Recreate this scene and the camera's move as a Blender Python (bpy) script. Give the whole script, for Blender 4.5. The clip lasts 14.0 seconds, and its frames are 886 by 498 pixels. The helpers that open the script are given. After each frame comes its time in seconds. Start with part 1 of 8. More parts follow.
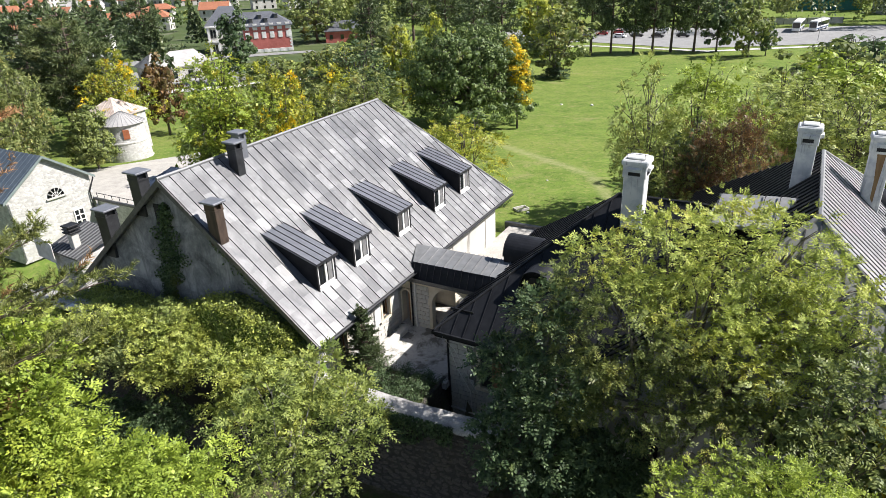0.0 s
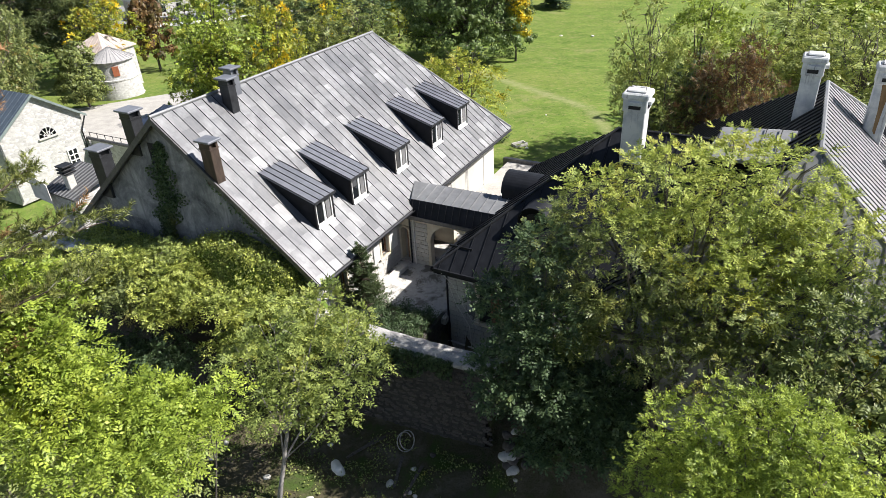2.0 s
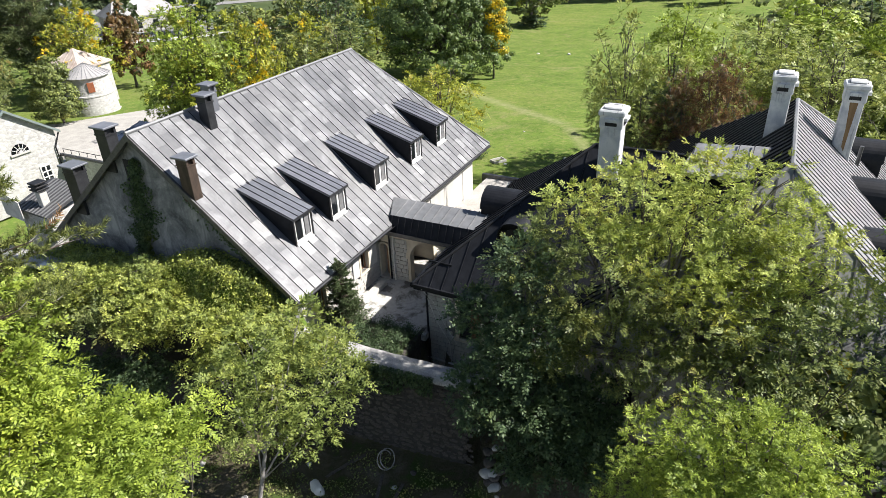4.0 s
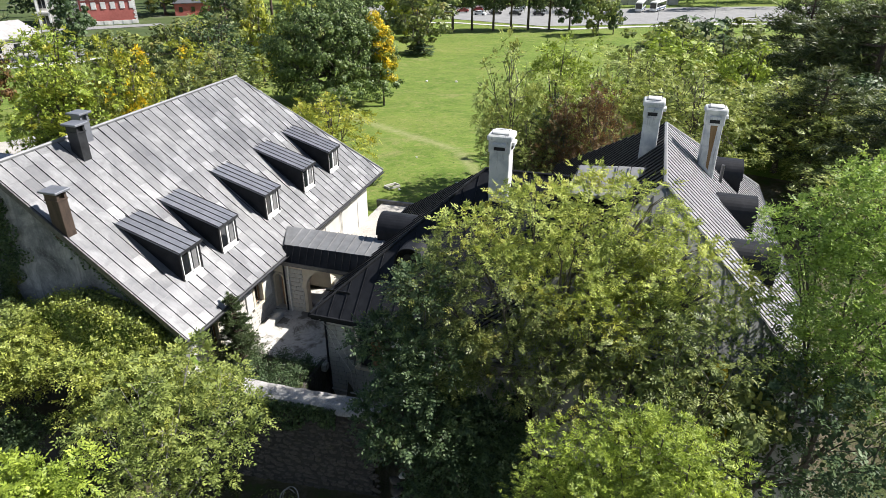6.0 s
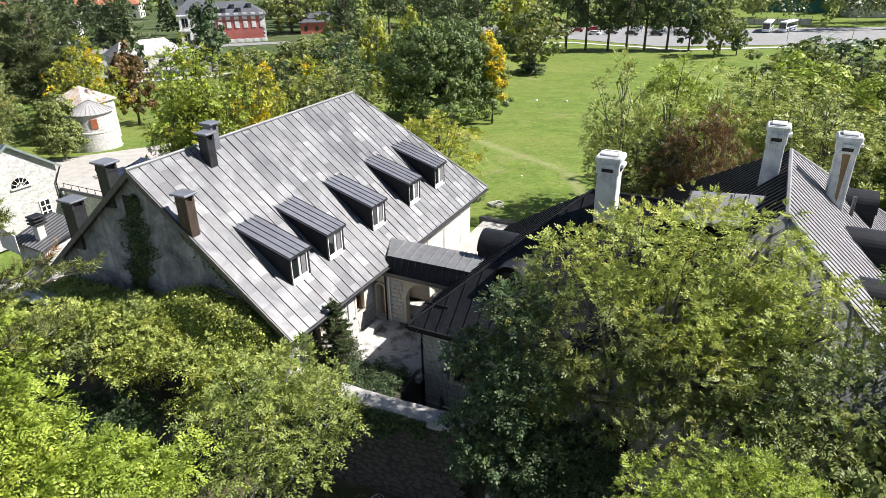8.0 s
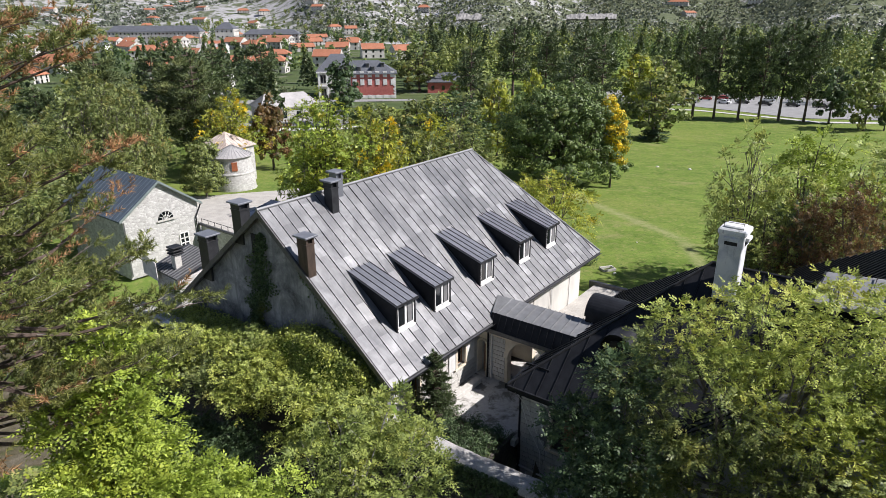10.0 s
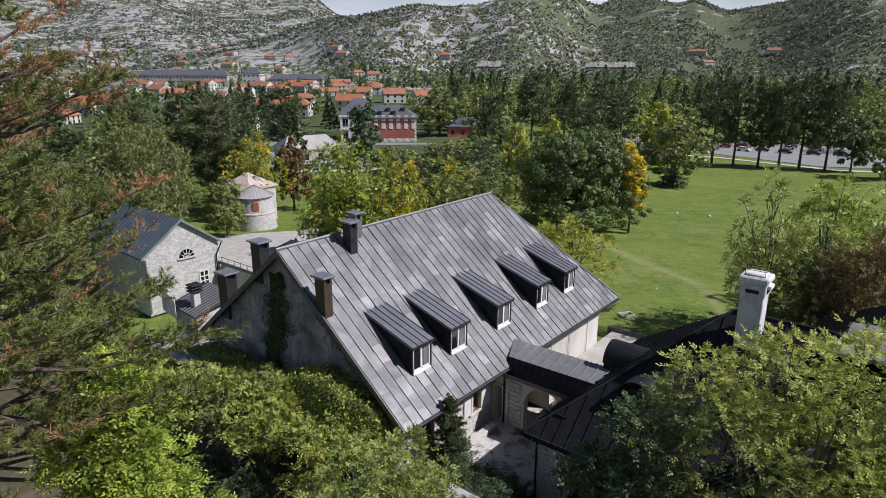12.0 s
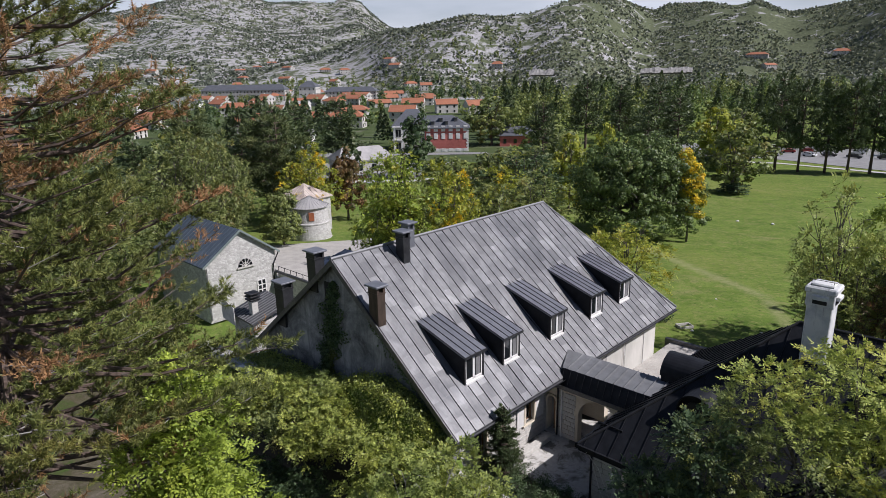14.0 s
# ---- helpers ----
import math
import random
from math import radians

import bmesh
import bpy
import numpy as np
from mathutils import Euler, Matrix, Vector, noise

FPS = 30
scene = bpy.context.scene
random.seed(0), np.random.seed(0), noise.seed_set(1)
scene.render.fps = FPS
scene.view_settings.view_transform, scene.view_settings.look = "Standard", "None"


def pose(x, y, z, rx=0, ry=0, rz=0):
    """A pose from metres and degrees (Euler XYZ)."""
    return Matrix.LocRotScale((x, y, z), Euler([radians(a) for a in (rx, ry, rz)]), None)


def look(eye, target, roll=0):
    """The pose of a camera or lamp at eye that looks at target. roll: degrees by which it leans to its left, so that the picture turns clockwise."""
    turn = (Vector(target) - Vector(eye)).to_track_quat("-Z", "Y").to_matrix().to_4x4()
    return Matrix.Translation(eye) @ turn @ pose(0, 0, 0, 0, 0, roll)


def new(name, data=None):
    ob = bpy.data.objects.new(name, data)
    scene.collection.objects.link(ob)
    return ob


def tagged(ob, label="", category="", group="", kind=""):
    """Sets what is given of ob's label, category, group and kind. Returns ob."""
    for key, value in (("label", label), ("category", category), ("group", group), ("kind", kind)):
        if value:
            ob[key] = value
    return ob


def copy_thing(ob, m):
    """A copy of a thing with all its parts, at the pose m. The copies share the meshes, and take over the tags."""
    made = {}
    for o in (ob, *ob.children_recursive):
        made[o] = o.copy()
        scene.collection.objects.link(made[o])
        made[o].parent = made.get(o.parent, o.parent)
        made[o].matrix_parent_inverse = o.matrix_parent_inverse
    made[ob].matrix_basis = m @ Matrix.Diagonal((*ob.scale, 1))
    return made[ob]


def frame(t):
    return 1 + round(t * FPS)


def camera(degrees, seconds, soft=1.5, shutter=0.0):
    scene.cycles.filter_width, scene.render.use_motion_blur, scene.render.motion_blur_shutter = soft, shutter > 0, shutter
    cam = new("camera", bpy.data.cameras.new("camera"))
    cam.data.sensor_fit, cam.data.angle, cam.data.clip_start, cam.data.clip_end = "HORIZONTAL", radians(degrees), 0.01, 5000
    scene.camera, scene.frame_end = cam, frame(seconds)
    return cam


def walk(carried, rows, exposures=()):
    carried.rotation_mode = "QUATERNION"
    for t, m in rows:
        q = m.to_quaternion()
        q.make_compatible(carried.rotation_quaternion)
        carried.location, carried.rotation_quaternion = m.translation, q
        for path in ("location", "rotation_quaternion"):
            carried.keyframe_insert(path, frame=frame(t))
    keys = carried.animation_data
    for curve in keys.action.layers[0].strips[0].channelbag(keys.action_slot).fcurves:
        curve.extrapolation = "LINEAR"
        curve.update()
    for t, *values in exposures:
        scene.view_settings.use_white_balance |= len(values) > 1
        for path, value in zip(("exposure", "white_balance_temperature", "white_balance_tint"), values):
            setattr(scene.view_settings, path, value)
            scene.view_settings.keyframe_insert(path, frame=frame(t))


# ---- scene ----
# ---------------------------------------------------------------- camera
cam = camera(69.0, 14.0, soft=0.5)
EYE = 19.64
TURNS = [
    (0.0, 65.182, 2.226, -1.029),
    (0.5, 65.297, 2.115, -0.697),
    (1.0, 64.143, 2.040, -0.803),
    (1.5, 61.821, 1.960, -1.392),
    (2.0, 59.581, 2.653, -1.409),
    (2.2, 58.846, 2.725, -1.705),
    (4.5, 61.773, 1.438, -4.384),
    (5.0, 62.472, 1.010, -7.103),
    (5.5, 62.879, 0.368, -10.050),
    (6.0, 63.020, -0.029, -12.367),
    (6.5, 63.149, -0.397, -14.327),
    (7.0, 63.498, 0.445, -11.697),
    (7.5, 63.950, 1.001, -6.718),
    (8.0, 64.633, 0.912, -2.916),
    (8.5, 65.546, 1.000, 0.552),
    (9.0, 66.740, 0.729, 3.722),
    (11.5, 73.243, -0.012, 9.461),
    (12.0, 73.542, -0.189, 9.501),
    (12.5, 73.919, -0.034, 10.115),
    (13.0, 74.059, 0.588, 12.013),
    (13.5, 74.174, 1.060, 13.487),
    (14.0, 74.407, 1.128, 13.951),]
walk(cam, [(t, pose(0, 0, EYE, rx, ry, rz)) for t, rx, ry, rz in TURNS],
     exposures=[(0.0, 1.0, 6420, 12), (6.5, 1.02, 6420, 11), (7.2, 1.13, 6420, 11), (8.0, 1.05, 6420, 12), (9.2, 0.9, 6380, 13), (11.5, 0.2, 6120, 18), (14.0, 0.12, 6120, 18)])

# ---------------------------------------------------------------- light
SUN = Vector((0.71, -0.04, 0.70)).normalized()
world = bpy.data.worlds.new("sky_world")
scene.world = world
world.use_nodes = True
wn, wl = world.node_tree.nodes, world.node_tree.links
wn.clear()
sky = wn.new("ShaderNodeTexSky")
sky.sky_type = 'NISHITA'
sky.sun_disc = False
sky.sun_elevation = math.asin(SUN.z)
sky.sun_rotation = math.atan2(SUN.x, SUN.y)
sky.altitude = 700
sky.dust_density = 0.5
bgn = wn.new("ShaderNodeBackground")
bgn.inputs["Strength"].default_value = 0.054
wout = wn.new("ShaderNodeOutputWorld")
tc = wn.new("ShaderNodeTexCoord")
stretch = wn.new("ShaderNodeMapping")
stretch.inputs["Scale"].default_value = (1.0, 1.0, 5.0)
wl.new(tc.outputs["Generated"], stretch.inputs[0])
cloud = wn.new("ShaderNodeTexNoise")
cloud.inputs["Scale"].default_value = 3.2
cloud.inputs["Detail"].default_value = 7.0
wl.new(stretch.outputs[0], cloud.inputs["Vector"])
veil = wn.new("ShaderNodeMapRange")
veil.inputs[1].default_value, veil.inputs[2].default_value, veil.inputs[3].default_value, veil.inputs[4].default_value = 0.35, 0.65, 0.45, 0.9
wl.new(cloud.outputs["Fac"], veil.inputs[0])
height = wn.new("ShaderNodeSeparateXYZ")
wl.new(tc.outputs["Generated"], height.inputs[0])
low = wn.new("ShaderNodeMapRange")
low.inputs[1].default_value, low.inputs[2].default_value, low.inputs[3].default_value, low.inputs[4].default_value = 0.04, 0.42, 1.0, 0.0
wl.new(height.outputs[2], low.inputs[0])
both = wn.new("ShaderNodeMath")
both.operation = 'MULTIPLY'
wl.new(veil.outputs[0], both.inputs[0])
wl.new(low.outputs[0], both.inputs[1])
cover = wn.new("ShaderNodeMix")
cover.data_type = 'RGBA'
cover.inputs[7].default_value = (13.0, 13.6, 14.4, 1)
wl.new(both.outputs[0], cover.inputs[0])
wl.new(sky.outputs[0], cover.inputs[6])
wl.new(cover.outputs[2], bgn.inputs[0])
wl.new(bgn.outputs[0], wout.inputs[0])
sun_data = bpy.data.lights.new("sun", 'SUN')
sun_data.energy = 5.0
sun_data.angle = radians(0.5)
sun_data.color = (1.0, 0.955, 0.89)
sun = new("sun", sun_data)
sun.matrix_world = look((60, 20, 60), Vector((60, 20, 60)) - SUN)


# ---------------------------------------------------------------- materials
class Mat:
    """A node material with small helpers."""
    def __init__(self, name, rough=0.7, metal=0.0, spec=0.4):
        self.m = bpy.data.materials.new(name)
        self.m.use_nodes = True
        self.t = self.m.node_tree
        self.n, self.l = self.t.nodes, self.t.links
        self.b = self.n["Principled BSDF"]
        self.out = self.n["Material Output"]
        self.b.inputs["Roughness"].default_value = rough
        self.b.inputs["Metallic"].default_value = metal
        self.b.inputs["Specular IOR Level"].default_value = spec
        self.co = self.n.new("ShaderNodeTexCoord").outputs["Object"]

    def noise(self, scale, detail=4.0, rough=0.6, stretch=None, distort=0.0, world_space=False):
        nd = self.n.new("ShaderNodeTexNoise")
        nd.inputs["Scale"].default_value = scale
        nd.inputs["Detail"].default_value = detail
        nd.inputs["Roughness"].default_value = rough
        nd.inputs["Distortion"].default_value = distort
        src = self.co
        if world_space:
            src = self.n.new("ShaderNodeNewGeometry").outputs["Position"]
        if stretch:
            mp = self.n.new("ShaderNodeMapping")
            mp.inputs["Scale"].default_value = stretch
            self.l.new(src, mp.inputs[0])
            src = mp.outputs[0]
        self.l.new(src, nd.inputs["Vector"])
        return nd.outputs["Fac"]

    def ramp(self, fac, stops):
        r = self.n.new("ShaderNodeValToRGB")
        e = r.color_ramp.elements
        while len(e) < len(stops):
            e.new(0.5)
        for el, (p, c) in zip(e, stops):
            el.position = p
            el.color = (*c, 1) if len(c) == 3 else c
        self.l.new(fac, r.inputs[0])
        return r.outputs[0]

    def mix(self, fac, a, b, mode='MIX'):
        x = self.n.new("ShaderNodeMix")
        x.data_type = 'RGBA'
        x.blend_type = mode
        for sock, val in ((x.inputs[0], fac), (x.inputs[6], a), (x.inputs[7], b)):
            if isinstance(val, (int, float)):
                sock.default_value = val
            elif isinstance(val, tuple):
                sock.default_value = (*val, 1)
            else:
                self.l.new(val, sock)
        return x.outputs[2]

    def fac(self, f, lo, hi):
        r = self.n.new("ShaderNodeMapRange")
        r.inputs[1].default_value, r.inputs[2].default_value = lo, hi
        self.l.new(f, r.inputs[0])
        return r.outputs[0]

    def random(self):
        return self.n.new("ShaderNodeObjectInfo").outputs["Random"]

    def island(self):
        return self.n.new("ShaderNodeNewGeometry").outputs["Random Per Island"]

    def color(self, c):
        if isinstance(c, tuple):
            self.b.inputs["Base Color"].default_value = (*c, 1)
        else:
            self.l.new(c, self.b.inputs["Base Color"])
        return self

    def rough(self, f, lo, hi):
        r = self.n.new("ShaderNodeMapRange")
        r.inputs[3].default_value, r.inputs[4].default_value = lo, hi
        self.l.new(f, r.inputs[0])
        self.l.new(r.outputs[0], self.b.inputs["Roughness"])
        return self

    def bump(self, h, strength=0.3, dist=0.02):
        b = self.n.new("ShaderNodeBump")
        b.inputs["Strength"].default_value = strength
        b.inputs["Distance"].default_value = dist
        self.l.new(h, b.inputs["Height"])
        self.l.new(b.outputs[0], self.b.inputs["Normal"])
        return self


def leaf_material(name, dark, light, accent, share, gloss=0.35, through_light=0.3):
    """Leaves: each one a little different, some turning in patches, light passing through."""
    m = Mat(name, 0.5, 0, 0.36)
    base = m.ramp(m.island(), [(0.0, dark), (0.6, light), (1.0, tuple(min(1, c * 1.25) for c in light))])
    base = m.mix(1.0, base, m.ramp(m.noise(1.1, 3, 0.6), [(0.35, (0.68, 0.74, 0.82)), (0.65, (1.25, 1.2, 1.32))]), 'MULTIPLY')
    patch = m.fac(m.noise(0.35, 3, 0.6), 0.62 - 0.3 * share, 0.75 - 0.3 * share)
    single = m.fac(m.noise(23.0, 1), 0.52, 0.6)
    spots = m.mix(0.55, patch, single, 'MULTIPLY')
    c = m.mix(spots if share > 0 else 0.0, base, accent)
    m.color(c)
    tr = m.n.new("ShaderNodeBsdfTranslucent")
    m.l.new(m.mix(0.5, c, m.mix(1.0, c, (1.0, 1.0, 0.8), 'MULTIPLY')), tr.inputs[0])
    mx = m.n.new("ShaderNodeMixShader")
    mx.inputs[0].default_value = through_light
    m.l.new(m.b.outputs[0], mx.inputs[1])
    m.l.new(tr.outputs[0], mx.inputs[2])
    m.l.new(mx.outputs[0], m.out.inputs[0])
    m.b.inputs["Roughness"].default_value = 0.85 - gloss
    return m.m


LEAF_LIME = leaf_material("leaf_lime", (0.155, 0.22, 0.03), (0.32, 0.40, 0.055), (0.42, 0.40, 0.03), 0.10)
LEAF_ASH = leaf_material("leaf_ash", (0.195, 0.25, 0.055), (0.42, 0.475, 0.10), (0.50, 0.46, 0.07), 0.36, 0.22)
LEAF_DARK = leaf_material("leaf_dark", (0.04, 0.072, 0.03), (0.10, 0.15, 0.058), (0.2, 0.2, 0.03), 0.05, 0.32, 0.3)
LEAF_DOME = leaf_material("leaf_dome", (0.07, 0.115, 0.035), (0.16, 0.22, 0.065), (0.2, 0.2, 0.03), 0.08, 0.4, 0.3)
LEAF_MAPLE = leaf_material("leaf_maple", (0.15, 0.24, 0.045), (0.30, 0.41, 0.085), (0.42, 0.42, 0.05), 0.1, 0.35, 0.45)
LEAF_WALNUT = leaf_material("leaf_walnut", (0.125, 0.165, 0.042), (0.27, 0.325, 0.075), (0.33, 0.30, 0.05), 0.12, 0.28, 0.35)
LEAF_LOCUST = leaf_material("leaf_locust", (0.16, 0.205, 0.052), (0.335, 0.385, 0.095), (0.40, 0.36, 0.05), 0.25)
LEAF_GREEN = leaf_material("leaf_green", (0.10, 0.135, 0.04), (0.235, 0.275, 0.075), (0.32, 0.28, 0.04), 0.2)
LEAF_YELLOW = leaf_material("leaf_yellow", (0.17, 0.22, 0.03), (0.36, 0.38, 0.045), (0.52, 0.36, 0.03), 0.22)
LEAF_GOLD = leaf_material("leaf_gold", (0.50, 0.38, 0.015), (0.72, 0.52, 0.02), (0.65, 0.40, 0.02), 0.3)
LEAF_OLIVE = leaf_material("leaf_olive", (0.095, 0.13, 0.038), (0.215, 0.25, 0.075), (0.33, 0.24, 0.06), 0.25)
LEAF_RUST = leaf_material("leaf_rust", (0.09, 0.055, 0.025), (0.19, 0.11, 0.04), (0.11, 0.12, 0.035), 0.4)
LEAF_IVY = leaf_material("leaf_ivy", (0.165, 0.205, 0.046), (0.38, 0.425, 0.09), (0.28, 0.30, 0.05), 0.3, 0.42, 0.3)
NEEDLE = leaf_material("needle", (0.04, 0.064, 0.028), (0.105, 0.14, 0.052), (0.12, 0.11, 0.03), 0.15, 0.4, 0.2)
NEEDLE_PARK = leaf_material("needle_park", (0.05, 0.075, 0.028), (0.135, 0.165, 0.055), (0.17, 0.16, 0.05), 0.2, 0.4, 0.2)
NEEDLE_NEAR = leaf_material("needle_near", (0.065, 0.09, 0.026), (0.21, 0.23, 0.06), (0.25, 0.22, 0.06), 0.2, 0.4, 0.25)
# Both scrub greens are greyed and blued in place of distance haze.
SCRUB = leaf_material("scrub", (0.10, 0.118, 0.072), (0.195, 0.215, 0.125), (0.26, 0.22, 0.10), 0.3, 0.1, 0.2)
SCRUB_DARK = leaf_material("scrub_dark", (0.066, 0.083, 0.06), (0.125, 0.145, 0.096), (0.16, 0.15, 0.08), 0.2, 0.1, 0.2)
NEEDLE_DEAD = leaf_material("needle_dead", (0.20, 0.11, 0.045), (0.40, 0.23, 0.10), (0.30, 0.19, 0.07), 0.2, 0.2, 0.25)


def bark_material(name, a, b):
    m = Mat(name, 0.9)
    f = m.noise(9.0, 6, 0.7, (1, 1, 0.25))
    m.color(m.ramp(f, [(0.3, a), (0.7, b)])).bump(f, 0.6, 0.03)
    return m.m


BARK = bark_material("bark", (0.05, 0.042, 0.035), (0.16, 0.14, 0.12))
BARK_PINE = bark_material("bark_pine", (0.05, 0.035, 0.028), (0.15, 0.11, 0.09))
TWIG = bark_material("twig_grey", (0.16, 0.15, 0.14), (0.36, 0.34, 0.32))


def simple_material(name, a, b, rough=0.7, metal=0.0, scale=6.0, bump=0.2, dist=0.01, stretch=None, spec=0.4):
    m = Mat(name, rough, metal, spec)
    f = m.noise(scale, 6, 0.65, stretch)
    g = m.noise(scale * 0.12, 3, 0.5)
    c = m.ramp(f, [(0.3, a), (0.7, b)])
    m.color(m.mix(m.fac(g, 0.3, 0.8), c, m.mix(1.0, c, (0.72, 0.72, 0.72), 'MULTIPLY')))
    m.bump(f, bump, dist)
    return m.m


def sheet_material(name, each):
    """Weathered zinc roof sheets, each with its own tone."""
    m = Mat(name, 0.5, 0.3, 0.4)
    r = m.random() if each else m.island()
    c = m.ramp(r, [(0.0, (0.165, 0.166, 0.17)), (0.45, (0.20, 0.201, 0.204)), (0.8, (0.228, 0.229, 0.231)), (1.0, (0.31, 0.311, 0.312))])
    streak = m.noise(3.0, 6, 0.7, (2.2, 0.3, 2.2))
    blot = m.noise(0.7, 5, 0.65, None, 0.6, True)
    dirt = m.noise(0.22, 6, 0.7, None, 0.8, True)
    c = m.mix(m.fac(dirt, 0.42, 0.66), c, m.mix(1.0, c, (0.66, 0.67, 0.70), 'MULTIPLY'))
    c = m.mix(m.fac(streak, 0.45, 0.8), c, m.mix(1.0, c, (0.7, 0.7, 0.71), 'MULTIPLY'))
    c = m.mix(m.fac(blot, 0.48, 0.62), c, m.mix(1.0, c, (1.35, 1.35, 1.34), 'MULTIPLY'))
    m.color(c).rough(streak, 0.36, 0.58).bump(m.noise(1.7, 3, 0.5, None, 0.4, True), 0.45, 0.05)
    return m.m


ZINC = sheet_material("zinc_sheet", True)
ZINC_REST = sheet_material("zinc_sheet_joined", False)
# Near-black rib colour that includes the shadow thrown beside each seam.
SEAM_BLACK = simple_material("seam_black", (0.012, 0.012, 0.013), (0.035, 0.035, 0.036), 0.6, 0.2, 5, 0.1)
ZINC_PLAIN = simple_material("zinc_plain", (0.20, 0.205, 0.21), (0.28, 0.285, 0.29), 0.5, 0.3, 2.2, 0.2, 0.02)
ROOF_BLACK = simple_material("black_sheet", (0.010, 0.011, 0.014), (0.022, 0.024, 0.029), 0.55, 0.1, 2.5, 0.2, 0.02, None, 0.22)
ZINC_DARK = simple_material("zinc_dark", (0.03, 0.031, 0.034), (0.06, 0.062, 0.067), 0.45, 0.4, 2.5, 0.2, 0.02)
SEAM = simple_material("seam_dark", (0.09, 0.09, 0.095), (0.16, 0.16, 0.165), 0.5, 0.6, 5, 0.1)
GALV = simple_material("rib_grey", (0.24, 0.243, 0.247), (0.34, 0.343, 0.348), 0.5, 0.3, 3, 0.2, 0.02)
BLUE_ROOF = simple_material("blue_grey_roof", (0.075, 0.10, 0.13), (0.12, 0.15, 0.18), 0.5, 0.3, 2, 0.15)
RUST_CHIM = simple_material("rusted_chimney", (0.045, 0.036, 0.03), (0.12, 0.085, 0.065), 0.6, 0.4, 3, 0.2, 0.01, (1, 1, 0.3))
WHITE = simple_material("white_paint", (0.70, 0.69, 0.66), (0.82, 0.81, 0.79), 0.5, 0, 5, 0.05)
CREAM = simple_material("cream_render", (0.66, 0.58, 0.45), (0.78, 0.71, 0.58), 0.8, 0, 3, 0.1)
LIMESTONE = simple_material("limestone", (0.42, 0.41, 0.38), (0.62, 0.60, 0.56), 0.85, 0, 7, 0.3, 0.012)
MORTAR = simple_material("mortar", (0.14, 0.135, 0.125), (0.24, 0.235, 0.22), 0.9, 0, 14, 0.4, 0.01)
# Stone colour lowered to hold the deep shade along the retaining wall.
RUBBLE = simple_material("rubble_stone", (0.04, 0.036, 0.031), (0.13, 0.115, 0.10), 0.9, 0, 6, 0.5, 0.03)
def yard_material():
    m = Mat("stained_concrete", 0.85)
    f = m.noise(5, 6, 0.7)
    c = m.ramp(f, [(0.3, (0.40, 0.39, 0.37)), (0.7, (0.56, 0.55, 0.52))])
    damp = m.noise(0.75, 5, 0.65, None, 0.5)
    c = m.mix(m.fac(damp, 0.52, 0.6), c, (0.17, 0.16, 0.14))
    moss = m.noise(1.7, 5, 0.7, None, 0.3)
    c = m.mix(m.fac(moss, 0.6, 0.72), c, (0.26, 0.24, 0.17))
    m.color(c).bump(f, 0.3, 0.01)
    return m.m


YARD = yard_material()
CONCRETE = simple_material("concrete", (0.46, 0.45, 0.43), (0.64, 0.63, 0.60), 0.85, 0, 3.2, 0.3, 0.01)
COPING = simple_material("coping_pebble", (0.18, 0.175, 0.17), (0.58, 0.57, 0.55), 0.9, 0, 22, 0.8, 0.03)
WOOD = simple_material("brown_wood", (0.16, 0.09, 0.05), (0.30, 0.17, 0.09), 0.6, 0, 6, 0.2, 0.005, (1, 1, 0.15))
# Near-black fill that paints the unlit inside of openings.
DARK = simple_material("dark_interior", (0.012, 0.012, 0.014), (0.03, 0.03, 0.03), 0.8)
IRON = simple_material("black_iron", (0.015, 0.015, 0.017), (0.035, 0.035, 0.038), 0.5, 0.4, 9)
ASPHALT = simple_material("asphalt", (0.22, 0.22, 0.22), (0.31, 0.31, 0.305), 0.9, 0, 4, 0.1)
GRAVEL = simple_material("gravel_yard", (0.36, 0.34, 0.31), (0.52, 0.50, 0.46), 0.95, 0, 8, 0.3, 0.02)
TILE = simple_material("orange_tile", (0.28, 0.105, 0.06), (0.42, 0.18, 0.10), 0.8, 0, 1.5, 0.2)
TILE_OLD = simple_material("faded_tile", (0.38, 0.30, 0.26), (0.60, 0.53, 0.48), 0.8, 0, 1.2, 0.2)
RED_WALL = simple_material("red_render", (0.40, 0.115, 0.10), (0.50, 0.16, 0.135), 0.85, 0, 1.5, 0.1)
FACADE = simple_material("pale_facade", (0.46, 0.45, 0.42), (0.62, 0.60, 0.56), 0.85, 0, 1.0, 0.1)
FACADE_PALE = simple_material("pale_render", (0.52, 0.51, 0.47), (0.70, 0.68, 0.63), 0.85, 0, 0.8, 0.1, 0.01, (1, 1, 0.4))
FACADE_GREY = simple_material("grey_facade", (0.36, 0.35, 0.33), (0.48, 0.47, 0.44), 0.85, 0, 1.0, 0.1)


def gable_plaster():
    m = Mat("stained_plaster", 0.9)
    big = m.noise(0.55, 8, 0.72, None, 0.6)
    run = m.noise(1.2, 5, 0.7, (2.6, 2.6, 0.25))
    fine = m.noise(11, 6, 0.7)
    c = m.ramp(big, [(0.36, (0.07, 0.073, 0.077)), (0.5, (0.19, 0.195, 0.20)), (0.64, (0.36, 0.36, 0.355))])
    c = m.mix(m.fac(run, 0.48, 0.72), c, (0.12, 0.125, 0.13))
    c = m.mix(m.fac(fine, 0.55, 0.8), c, (0.34, 0.33, 0.31))
    m.color(c).bump(fine, 0.4, 0.02)
    return m.m


PLASTER = gable_plaster()


